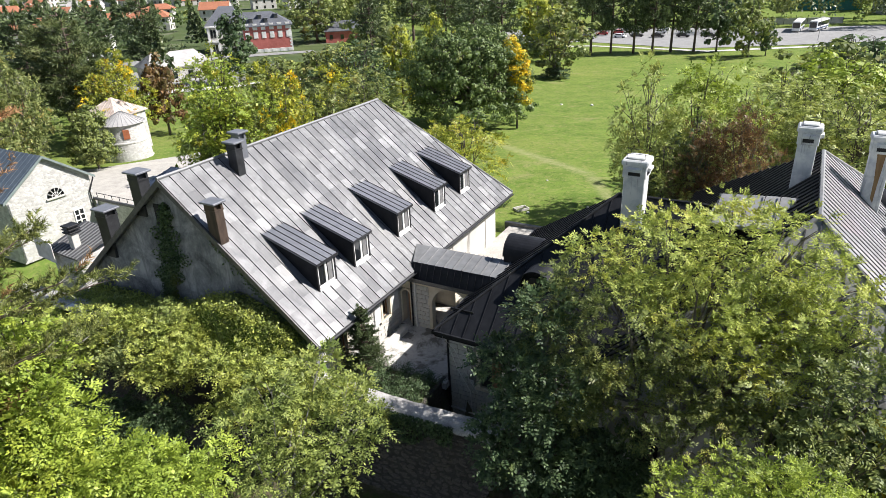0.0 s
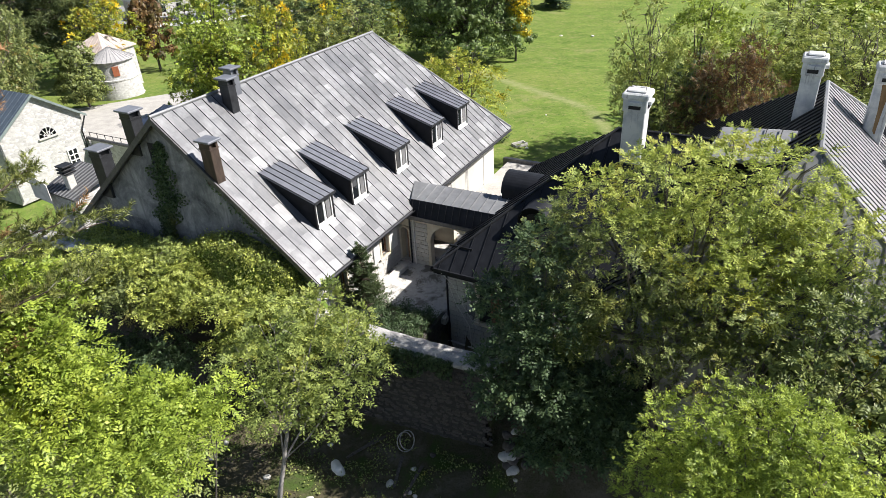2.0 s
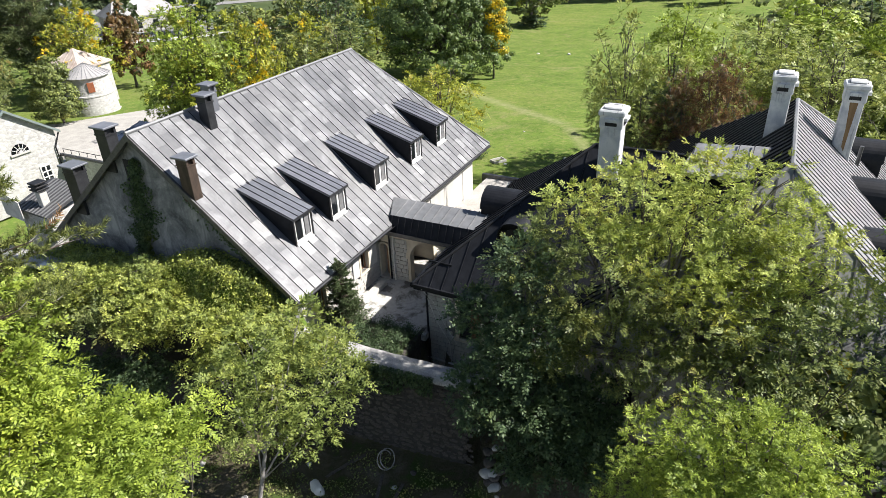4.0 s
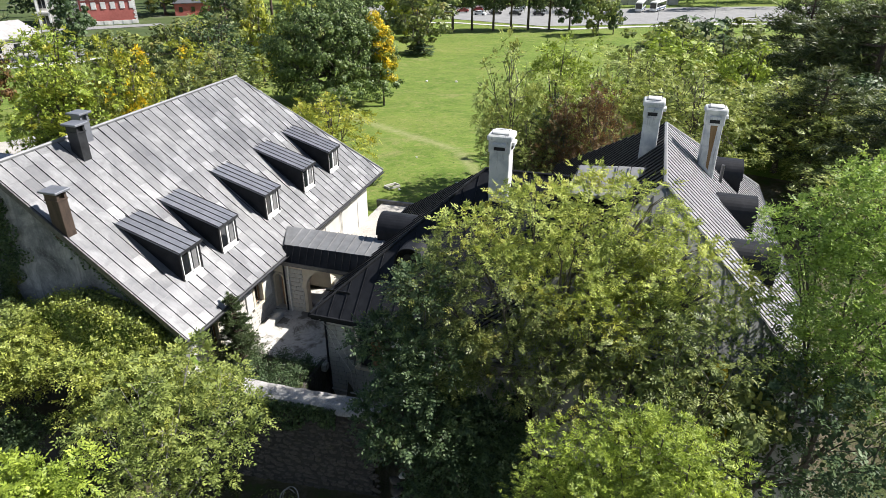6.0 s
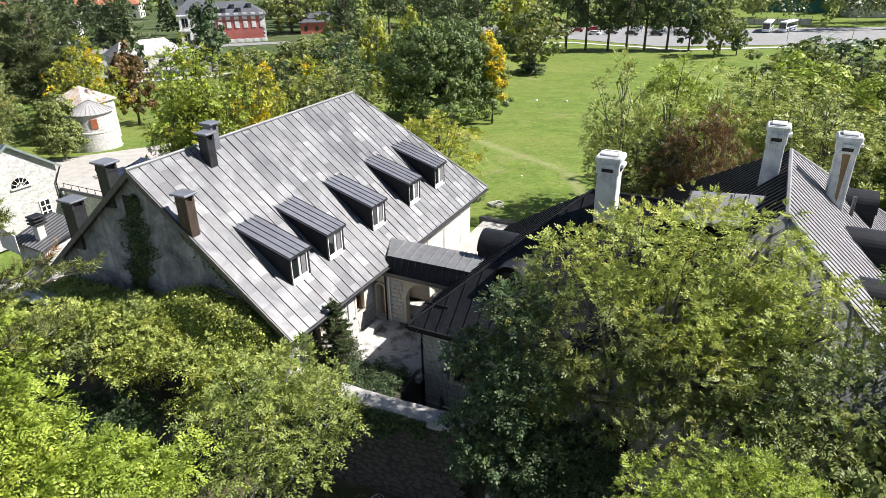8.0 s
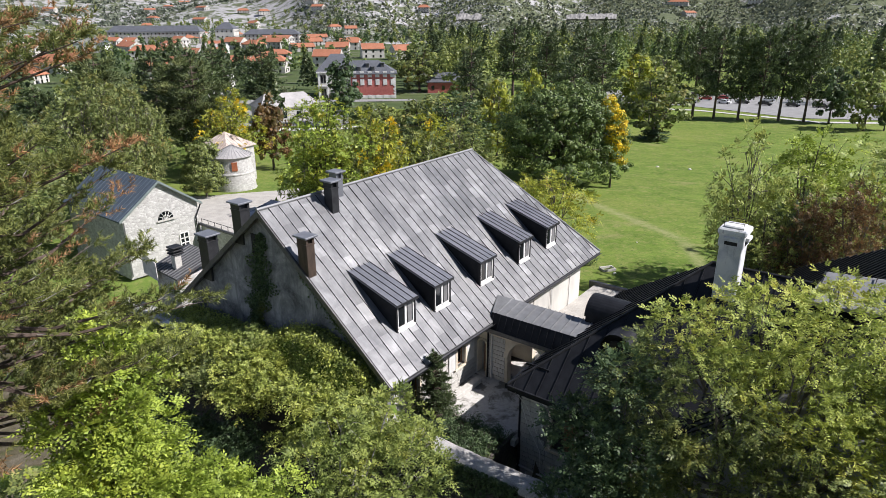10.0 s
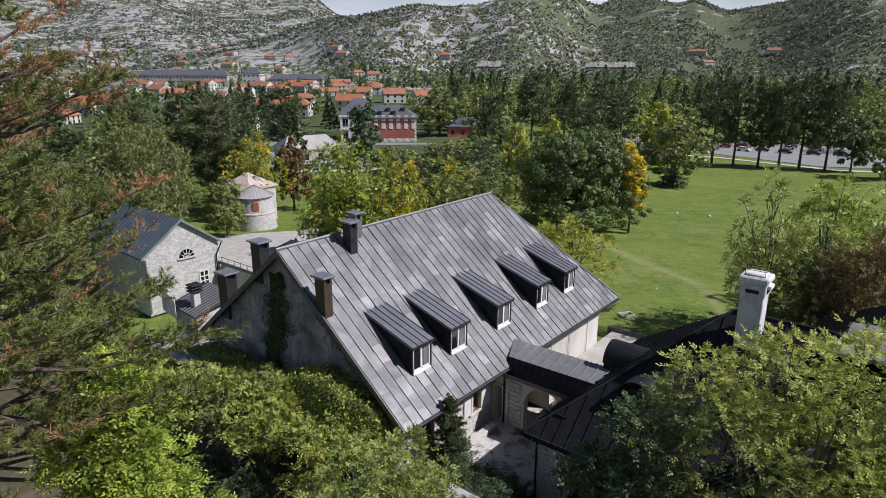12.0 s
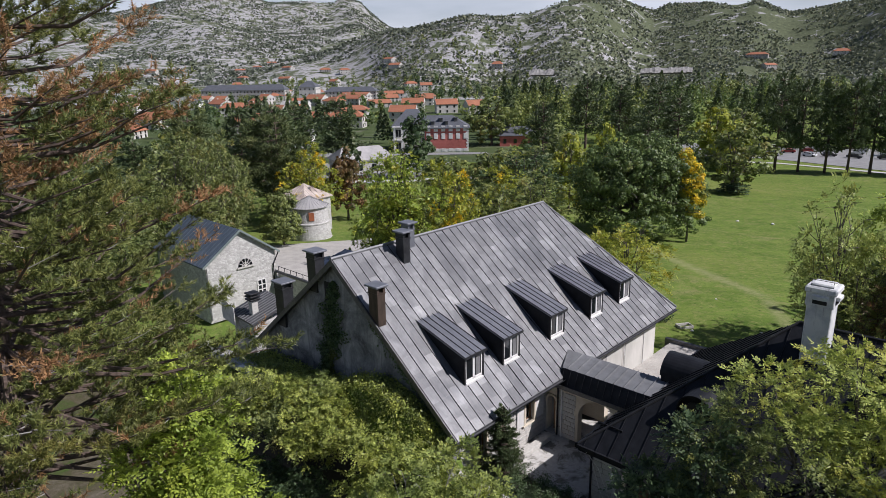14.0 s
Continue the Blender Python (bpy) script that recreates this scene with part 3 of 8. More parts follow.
    return root


def lobes_auto(seed, h, w, low=0.3, n=7, narrow=False):
    """A handful of lobes for an ordinary crown of height h and width w."""
    r = random.Random(seed)
    out = []
    for i in range(n):
        f = (i + 0.5) / n
        z = h * (low + (0.97 - low) * f)
        spread = w * 0.5 * (math.sin(math.pi * (0.16 + 0.74 * f)) if not narrow else 0.9 - 0.7 * f)
        a = i * 2.4 + r.uniform(-0.4, 0.4)
        k = spread * r.uniform(0.35, 0.6)
        s = max(0.18 * w, spread * r.uniform(0.55, 0.75))
        out.append((math.cos(a) * k, math.sin(a) * k, min(z, h - s * 0.8), s, s, s * r.uniform(0.75, 0.95)))
    out.append((0, 0, h * (low + 0.45 * (1 - low)), w * 0.3, w * 0.3, h * (1 - low) * 0.38))
    return out


def pine(name, label, h, w, seed, bare=0.35, tufts=900, tuft=0.45, material=None, dead=0.0, blades=7, m=None, cone=0.55, trunk=0.22, lean=(0, 0), thin=0.11, fan=0.62, every=1.5):
    """A pine: straight trunk, whorls of level branches, sprays of needles towards their ends."""
    rng = np.random.default_rng(seed)
    rnd = random.Random(seed)
    root = empty(name, m or Matrix(), label, "tree")
    bm = bmesh.new()
    tip = Vector((lean[0], lean[1], h))
    stem = [Vector((0, 0, -0.3)).lerp(tip, k / 8) for k in range(9)]
    tube(bm, stem, [trunk * (1.1 - 0.12 * k) for k in range(9)], 8)
    part("trunk", bm, BARK_PINE, root, "", True)
    bm = bmesh.new()
    C, ax, dd = [], [], []
    whorls = max(8, int(h * every))
    ends = []
    for i in range(whorls):
        f = i / (whorls - 1)
        z = h * (bare + (0.98 - bare) * f)
        reach = w * 0.5 * (1 - f) ** cone * rnd.uniform(0.75, 1.1) + 0.2
        for k in range(rnd.randint(4, 6)):
            a = rnd.uniform(0, 2 * math.pi)
            l = reach * rnd.uniform(0.55, 1.05)
            s = Vector((0, 0, -0.3)).lerp(tip, (z + 0.3) / (h + 0.3))
            e = s + Vector((math.cos(a) * l, math.sin(a) * l, l * (rnd.uniform(-0.12, 0.22) + 0.25 * f)))
            mid = s.lerp(e, 0.55) + Vector((0, 0, -0.06 * l))
            tube(bm, [s, mid, e], [0.05 + 0.02 * l * trunk, 0.03 + 0.01 * l * trunk, 0.012], 4)
            ends.append((s, mid, e, l))
    part("branch", bm, BARK_PINE, root)
    wts = np.array([x[3] for x in ends])
    wts = wts / wts.sum()
    for j in rng.choice(len(ends), tufts, p=wts):
        s, mid, e, l = ends[j]
        t = 0.35 + 0.68 * rng.random() ** 0.7
        p = s.lerp(mid, t / 0.55) if t < 0.55 else mid.lerp(e, (t - 0.55) / 0.45)
        side = rng.normal(size=3) * l * 0.14
        C.append(np.array(p) + side * np.array([1, 1, 0.35]))
        dv = np.array(e - s)
        dd.append(dv / (np.linalg.norm(dv) + 1e-6) + np.array([0, 0, 0.35]) + rng.normal(size=3) * 0.35)
    C, dd = np.array(C), np.array(dd)
    dd /= np.linalg.norm(dd, axis=1, keepdims=True)
    n = len(C)
    isdead = np.array([noise.noise(Vector(c) * 0.45 + Vector((seed, 0, 0))) for c in C]) > (1 - 2 * dead if dead else 9)
    for mt, sel, nm in ((material or NEEDLE, ~isdead, "needles"), (NEEDLE_DEAD, isdead, "dead_needles")):
        if not sel.any():
            continue
        c = np.repeat(C[sel], blades, axis=0)
        d0 = np.repeat(dd[sel], blades, axis=0)
        k = len(c)
        d = d0 * 0.9 + rng.normal(size=(k, 3)) * fan
        d /= np.linalg.norm(d, axis=1, keepdims=True)
        sd = np.cross(d, rng.normal(size=(k, 3)))
        sd /= np.linalg.norm(sd, axis=1, keepdims=True) + 1e-9
        ln = (tuft * rng.uniform(0.6, 1.15, k))[:, None]
        wd = tuft * thin
        c = c + d0 * tuft * rng.uniform(-0.3, 0.3, (k, 1))
        v = np.stack([c - sd * wd, c + sd * wd, c + d * ln], axis=1).reshape(-1, 3)
        ob = new(nm, quick_mesh(nm, v, 3, mt))
        ob.parent = root
    return root


def old_pine(name, label, h, w, seed, bare, m, cone=0.3, trunk=0.3, needle=0.13, blades=28):
    """A tall pine seen close: up-curved branches, twigs standing off them, bottle-brushes of needles at the twigs' ends."""
    rng = np.random.default_rng(seed)
    rnd = random.Random(seed)
    root = empty(name, m, label, "tree")
    bm = bmesh.new()
    tube(bm, [Vector((0.1 * math.sin(k), 0.1 * math.cos(2 * k), -0.3 + (h + 0.3) * k / 9)) for k in range(10)], [trunk * (1.15 - 0.11 * k) for k in range(10)], 9)
    part("trunk", bm, BARK_PINE, root, "", True)
    limb, twig = bmesh.new(), bmesh.new()
    brush = {False: [], True: []}
    whorls = int(h * (1 - bare) * 3.3)
    for i in range(whorls):
        f = i / (whorls - 1)
        z = h * (bare + (0.985 - bare) * f)
        reach = w * 0.5 * (1 - f) ** cone * (1.02 - 0.1 * f) * rnd.uniform(0.78, 1.05) + 0.3
        low = 14.5 < z < 18.6
        reach *= 1.05 if low else 1.0
        for _ in range(rnd.randint(6, 8) + (2 if low else 0)):
            a = rnd.uniform(0, 2 * math.pi)
            l = reach * rnd.uniform(0.55, 0.98)
            s = Vector((0, 0, z))
            e = s + Vector((math.cos(a) * l, math.sin(a) * l, l * (rnd.uniform(-0.12, 0.25) + 0.25 * f)))
            mid = s.lerp(e, 0.55) + Vector((rnd.uniform(-0.06, 0.06) * l, rnd.uniform(-0.06, 0.06) * l, rnd.uniform(-0.16, -0.04) * l))
            tube(limb, [s, mid, e], [0.03 + 0.008 * l, 0.018 + 0.004 * l, 0.008], 5)
            sick = rnd.random() < (0.75 if 20.0 < z < 22.8 else 0.05 if z < 20.3 else 0.03)
            along = (e - s).normalized()
            side = along.cross(Vector((0, 0, 1)))
            for _ in range(int(5 + 3.9 * l)):
                t = 0.26 + 0.74 * rnd.random() ** 0.6
                p = s.lerp(mid, t / 0.55) if t < 0.55 else mid.lerp(e, (t - 0.55) / 0.45)
                q = (along * rnd.uniform(0.3, 1.0) + side * rnd.gauss(0, 0.75) + Vector((0, 0, rnd.uniform(0.0, 0.6)))).normalized()
                ln = rnd.uniform(0.35, 0.85) * (1.15 - 0.45 * t)
                if rnd.random() < 0.3:
                    tube(twig, [p, p + q * ln], [0.012, 0.005], 3)
                brown = sick if rnd.random() < 0.85 else rnd.random() < 0.12
                for k in range(3):
                    g = (q + Vector((rnd.gauss(0, 0.4), rnd.gauss(0, 0.4), 0.25 + rnd.gauss(0, 0.25)))).normalized()
                    brush[brown].append((*(p + q * ln * (0.45 + 0.26 * k)), *g))
    part("branch", limb, BARK_PINE, root)
    part("twig", twig, TWIG, root, "bare grey twigs")
    for brown, mt, nm in ((False, NEEDLE_NEAR, "needles"), (True, NEEDLE_DEAD, "dead_needles")):
        rows = np.repeat(np.array(brush[brown]), blades if not brown else blades * 2 // 3, axis=0)
        k = len(rows)
        ax = rows[:, 3:]
        away = np.cross(ax, rng.normal(size=(k, 3)))
        away /= np.linalg.norm(away, axis=1, keepdims=True) + 1e-9
        d = ax * rng.uniform(0.35, 1.1, (k, 1)) + away * 0.75
        d /= np.linalg.norm(d, axis=1, keepdims=True)
        sd = np.cross(d, rng.normal(size=(k, 3)))
        sd /= np.linalg.norm(sd, axis=1, keepdims=True) + 1e-9
        c = rows[:, :3] + ax * rng.uniform(0.0, 0.2, (k, 1))
        v = np.stack([c - sd * 0.0098, c + sd * 0.0098, c + d * (needle * rng.uniform(0.7, 1.15, k))[:, None]], axis=1).reshape(-1, 3)
        new(nm, quick_mesh(nm, v, 3, mt)).parent = root
    return root


# ---------------------------------------------------------------- the big house
def L(u, v, z):
    return Vector((u, -v, z))


PITCH = 6.87 / 8.51
HOUSE = empty("stone_house", at_house(0, 0), "long stone house under a steep grey zinc roof with five dormers", "house")


def roof_z(v):
    return 3.6 + PITCH * (-v if v > -8.51 else 17.02 + v)


def arch_ring(r0, r1, cx, cz, x0, x1, n=10, a0=0.0, a1=math.pi):
    """An arched band: in the y-z plane about (cx, cz), from x0 to x1."""
    bm = bmesh.new()
    rows = []
    for i in range(n + 1):
        a = a0 + (a1 - a0) * i / n
        c, s = math.cos(a), math.sin(a)
        rows.append([bm.verts.new(p) for p in ((x0, cx + c * r0, cz + s * r0), (x0, cx + c * r1, cz + s * r1), (x1, cx + c * r1, cz + s * r1), (x1, cx + c * r0, cz + s * r0))])
    for a, b in zip(rows, rows[1:]):
        for k in range(4):
            bm.faces.new((a[k], a[(k + 1) % 4], b[(k + 1) % 4], b[k]))
    bm.faces.new(rows[0])
    bm.faces.new(rows[-1][::-1])
    return bm


def pierced(x0, x1, z0, z1, openings, place):
    """One solid wall with square openings (x0, x1, z0, z1); place(x, depth 0 or 1, z) gives each corner."""
    xs = sorted({x0, x1, *(v for o in openings for v in o[:2])})
    zs = sorted({z0, z1, *(max(z0, v) for o in openings for v in o[2:])})
    nx, nz = len(xs) - 1, len(zs) - 1
    full = {(i, j) for i in range(nx) for j in range(nz)
            if not any(a < (xs[i] + xs[i + 1]) / 2 < b and c < (zs[j] + zs[j + 1]) / 2 < d for a, b, c, d in openings)}
    bm = bmesh.new()
    made = {}

    def corner(i, j, k):
        if (i, j, k) not in made:
            made[i, j, k] = bm.verts.new(place(xs[i], k, zs[j]))
        return made[i, j, k]
    for i, j in sorted(full):
        bm.faces.new([corner(i, j, 0), corner(i + 1, j, 0), corner(i + 1, j + 1, 0), corner(i, j + 1, 0)])
        bm.faces.new([corner(i, j, 1), corner(i, j + 1, 1), corner(i + 1, j + 1, 1), corner(i + 1, j, 1)])
        for (p, q), (a, b) in (((-1, 0), ((0, 0), (0, 1))), ((1, 0), ((1, 1), (1, 0))), ((0, -1), ((1, 0), (0, 0))), ((0, 1), ((0, 1), (1, 1)))):
            if (i + p, j + q) not in full:
                bm.faces.new([corner(i + a[0], j + a[1], 0), corner(i + b[0], j + b[1], 0), corner(i + b[0], j + b[1], 1), corner(i + a[0], j + a[1], 1)])
    return bm


def wall_u(u0, u1, v, z0, z1, thick, openings):
    """A wall along u, its face at v."""
    return pierced(u0, u1, z0, z1, openings, lambda x, k, z: (x, -v + thick * k, z))


def big_house():
    h = HOUSE
    part("roof_slope", slab([L(0, 0, 3.6), L(22.23, 0, 3.6), L(18.36, -8.51, 10.47), L(0, -8.51, 10.47)], 0.16), ZINC_PLAIN, h)
    part("roof_slope", slab([L(22.23, -17.02, 3.6), L(0, -17.02, 3.6), L(0, -8.51, 10.47), L(18.36, -8.51, 10.47)], 0.16), ZINC_PLAIN, h)
    part("roof_hip", slab([L(22.23, 0, 3.6), L(22.23, -17.02, 3.6), L(18.36, -8.51, 10.47)], 0.16), ZINC_PLAIN, h)
    bm = bmesh.new()
    tube(bm, [L(-0.05, -8.51, 10.52), L(18.4, -8.51, 10.52)], [0.09, 0.09], 6)
    part("ridge_cap", bm, ZINC_PLAIN, h, "folded zinc ridge cap")
    bm = bmesh.new()
    tube(bm, [L(18.36, -8.51, 10.5), L(22.23, 0.0, 3.66)], [0.06, 0.06], 6)
    part("hip_cap", bm, ZINC_PLAIN, h)
    # walls
    bm = slab([L(0.35, -0.6, -0.2), L(0.35, -16.4, -0.2), L(0.35, -16.4, 3.9), L(0.35, -8.51, 10.25), L(0.35, -0.6, 3.9)], 0.5, None, Vector((1, 0, 0)))
    part("gable_wall", bm, PLASTER, h, "stained grey plaster gable wall")
    openings = [(2.1, 3.3, 0.9, 2.6), (6.4, 7.3, 1.2, 2.75)]
    part("yard_wall", wall_u(0.85, 21.6, -1.1, -3.2, 3.75, 0.5, openings), FACADE, h)
    part("end_wall", boxes((21.1, 21.6, 1.6, 16.4, -3.2, 3.9)), FACADE, h)
    part("back_wall", boxes((0.85, 21.1, 15.9, 16.4, -3.2, 3.9)), FACADE, h)
    part("floor_slab", boxes((0.85, 21.1, 1.6, 15.9, -0.3, -0.1)), DARK, h)
    # verge boards and gutter
    bm = slab([L(-0.06, 0.02, 3.62), L(-0.06, -8.51, 10.5), L(-0.06, -17.04, 3.62), L(-0.06, -17.04, 3.3), L(-0.06, -8.51, 10.15), L(-0.06, 0.02, 3.3)], 0.07, None, Vector((1, 0, 0)))
    part("verge_board", bm, SEAM, h, "dark metal verge board")
    bm = bmesh.new()
    for k in range(9):
        a = math.pi + math.pi * k / 8
        bm.verts.new((0, -0.09 + 0.09 * math.cos(a), 3.56 + 0.1 * math.sin(a)))
    vs = list(bm.verts)
    es = [bm.edges.new((vs[i], vs[i + 1])) for i in range(8)]
    r = bmesh.ops.extrude_edge_only(bm, edges=es)
    bmesh.ops.translate(bm, verts=[g for g in r["geom"] if isinstance(g, bmesh.types.BMVert)], vec=(22.2, 0, 0))
    g = part("gutter", bm, ZINC_DARK, h, "half-round metal gutter")
    g.modifiers.new("thick", 'SOLIDIFY').thickness = 0.012
    part("fascia", boxes((0.1, 22.0, 0.06, 0.1, 3.3, 3.52)), ZINC_DARK, h)
    # yard windows, door, shutters
    for u0, u1, z0, z1 in openings[:2]:
        w = empty_part("window", h)
        part("surround", frame_bm(u0, u1, z0, z1, 1.1, 0.16, 0.12), CREAM, w, "cream stone surround")
        part("frame", frame_bm(u0 + 0.05, u1 - 0.05, z0 + 0.05, z1 - 0.05, 1.32, 0.07, 0.06), WOOD, w)
        part("pane", boxes((u0 + 0.1, u1 - 0.1, 1.36, 1.37, z0 + 0.1, z1 - 0.1)), GLASS, w)
        part("sill", boxes((u0 - 0.15, u1 + 0.15, 0.95, 1.25, z0 - 0.1, z0), bevel=0.01), CREAM, w)
    part("shutter", boxes((7.36, 8.1, 1.0, 1.05, 1.2, 2.75), bevel=0.01), WHITE, h, "white painted shutter, open")
    part("shutter", boxes((5.72, 6.3, 1.0, 1.05, 1.2, 2.75), bevel=0.01), WHITE, h, "white painted shutter, open")
    part("downpipe", tube(bmesh.new(), [Vector((2.75, 0.2, 3.4)), Vector((2.75, 1.0, 3.0)), Vector((2.75, 1.0, 0))], [0.05, 0.05, 0.05], 8), ZINC_DARK, h)
    part("vent_grille", boxes((13.6, 14.5, 1.06, 1.1, 2.75, 3.2)), DARK, h)
    for k in range(4):
        part("grille_bar", boxes((13.72 + k * 0.22, 13.76 + k * 0.22, 1.03, 1.06, 2.75, 3.2)), ZINC_PLAIN, h)
    for u0, u1 in ((14.9, 16.9), (17.3, 19.6), (19.9, 21.5)):
        part("wall_panel", boxes((u0, u1, 1.05, 1.1, -0.25, 3.1), bevel=0.008), FACADE_PALE, h, "pale rendered wall panel")
    for u0 in (17.05, 19.72):
        part("downpipe", tube(bmesh.new(), [Vector((u0, 1.0, 3.4)), Vector((u0, 1.0, -0.25))], [0.04, 0.04], 8), WHITE, h)
    # gable window, a near-black box in place of its unlit hollow
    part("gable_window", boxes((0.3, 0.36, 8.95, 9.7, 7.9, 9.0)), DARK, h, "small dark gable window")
    part("gable_lamp", boxes((0.2, 0.36, 5.3, 5.45, 7.0, 7.3), bevel=0.02), WHITE, h, "small white outside lamp")


def empty_part(name, parent):
    ob = new(name)
    ob.parent = parent
    ob.empty_display_size = 0.1
    return ob


def frame_bm(u0, u1, z0, z1, y, wide, deep):
    """A rectangular frame in the plane y."""
    return boxes((u0 - wide * 0.5, u0 + wide * 0.5, y - deep, y + 0.02, z0, z1), (u1 - wide * 0.5, u1 + wide * 0.5, y - deep, y + 0.02, z0, z1),
                 (u0 - wide * 0.5, u1 + wide * 0.5, y - deep, y + 0.02, z1, z1 + wide), (u0 - wide * 0.5, u1 + wide * 0.5, y - deep, y + 0.02, z0 - wide * 0.3, z0), bevel=0.008)


def dormer(u):
    """A shed dormer: dark cheeks, gently falling sheet roof with seams, white casement."""
    d = empty_part("dormer", HOUSE)
    d["label"] = "dormer with near-black sheet cheeks and white casement window"
    w = 1.45
    y0, y1 = 1.66, 4.75
    zb, zf = roof_z(-y0), 6.42
    zk = roof_z(-y1)
    for x in (u, u + w - 0.06):
        bm = slab([Vector((x, y0, zb - 0.05)), Vector((x, y0, zf)), Vector((x, y1, zk)), ], 0.06, None, Vector((1, 0, 0)))
        part("cheek", bm, ROOF_BLACK, d)
    s = (zk - zf) / (y1 - y0)
    over = 0.16
    bm = slab([Vector((u - 0.09, y0 - over, zf - s * over + 0.07)), Vector((u + w + 0.09, y0 - over, zf - s * over + 0.07)),
               Vector((u + w + 0.09, y1 + 0.1, zk + 0.06)), Vector((u - 0.09, y1 + 0.1, zk + 0.06))], 0.08)
    for k in range(5):
        x = u - 0.08 + (w + 0.16) * k / 4
        part("rib", slab([Vector((x - 0.012, y0 - over, zf - s * over + 0.105)), Vector((x + 0.012, y0 - over, zf - s * over + 0.105)),
                          Vector((x + 0.012, y1 + 0.08, zk + 0.095)), Vector((x - 0.012, y1 + 0.08, zk + 0.095))], 0.035), SEAM_BLACK, d)
    part("dormer_roof", bm, ZINC_DORMER, d)
    part("fascia", boxes((u - 0.1, u + w + 0.1, y0 - over - 0.03, y0 - over, zf - s * over - 0.06, zf - s * over + 0.08)), ZINC_DARK, d)
    for a, b, c, e in ((u + 0.1, u + 0.18, zb + 0.02, zf - 0.1), (u + w - 0.18, u + w - 0.1, zb + 0.02, zf - 0.1), (u + w / 2 - 0.07, u + w / 2 + 0.07, zb + 0.1, zf - 0.1),
                       (u + 0.1, u + w - 0.1, zf - 0.2, zf - 0.1), (u + 0.1, u + w - 0.1, zb, zb + 0.2)):
        part("casement_bar", boxes((a, b, y0 - 0.02, y0 + 0.05, c, e), bevel=0.006), WHITE, d)
    for x in (u + 0.0, u + w - 0.1):
        part("post", boxes((x, x + 0.1, y0 - 0.05, y0 + 0.06, zb, zf + 0.02)), IRON, d, "dark sheet-clad post")
    part("sill", boxes((u + 0.08, u + w - 0.08, y0 - 0.1, y0 + 0.02, zb - 0.05, zb + 0.06), bevel=0.01), WHITE, d)
    part("pane", boxes((u + 0.15, u + w - 0.15, y0 + 0.02, y0 + 0.025, zb + 0.15, zf - 0.15)), GLASS, d)
    part("curtain", boxes((u + w * 0.62, u + w * 0.84, y0 + 0.012, y0 + 0.018, zb + 0.2, zf - 0.2)), CURTAIN, d)


ZINC_DORMER = simple_material("zinc_dormer", (0.17, 0.18, 0.205), (0.25, 0.26, 0.285), 0.42, 0.35, 2.0, 0.15, 0.01)
CURTAIN = simple_material("curtain", (0.12, 0.12, 0.12), (0.22, 0.22, 0.22), 0.9, 0, 6, 0.2)


def metal_chimney(parent, u, v, z0, z1, a, b, mat, label):
    """A sheet-clad chimney with a flue slot and a flat cap."""
    c = empty_part("chimney", parent)
    c["label"] = label
    y = -v
    part("shaft", boxes((u - a / 2, u + a / 2, y - b / 2, y + b / 2, z0, z1 - 0.42), bevel=0.015), mat, c)
    part("collar", boxes((u - a / 2 - 0.03, u + a / 2 + 0.03, y - b / 2 - 0.03, y + b / 2 + 0.03, z1 - 0.46, z1 - 0.40)), mat, c)
    part("flue_head", boxes((u - a / 2, u - a / 2 + 0.12, y - b / 2, y + b / 2, z1 - 0.4, z1 - 0.1), (u + a / 2 - 0.12, u + a / 2, y - b / 2, y + b / 2, z1 - 0.4, z1 - 0.1),
                            (u - a / 2 + 0.12, u + a / 2 - 0.12, y - b / 2 + 0.14, y + b / 2 - 0.14, z1 - 0.4, z1 - 0.1)), mat, c)
    part("cap", boxes((u - a / 2 - 0.14, u + a / 2 + 0.14, y - b / 2 - 0.14, y + b / 2 + 0.14, z1 - 0.1, z1), bevel=0.02), ZINC_DORMER, c)


big_house()
for du in (2.3, 5.24, 9.44, 13.66, 17.1):
    dormer(du)
metal_chimney(HOUSE, 0.27, -5.4, 7.6, 9.8, 0.5, 0.66, RUST_CHIM, "brown rusted sheet chimney with flat cap")
metal_chimney(HOUSE, 4.15, -7.65, 9.2, 11.35, 0.5, 0.6, ZINC_DARK, "dark sheet chimney with flat cap")
metal_chimney(HOUSE, 5.15, -8.3, 9.6, 11.55, 0.5, 0.55, ZINC_DORMER, "grey sheet chimney with flat cap")
metal_chimney(HOUSE, 0.55, -10.7, 8.2, 10.5, 0.62, 0.75, ZINC_DARK, "dark sheet chimney with flat cap")
metal_chimney(HOUSE, 0.55, -14.1, 5.3, 8.05, 0.7, 0.85, ZINC_DARK, "dark sheet chimney with flat cap")

# ---------------------------------------------------------------- the yard house and its wing
YARD_HOUSE = empty("yard_house", at_house(0, 0), "stone house with black sheet hip roof beside the yard", "house")


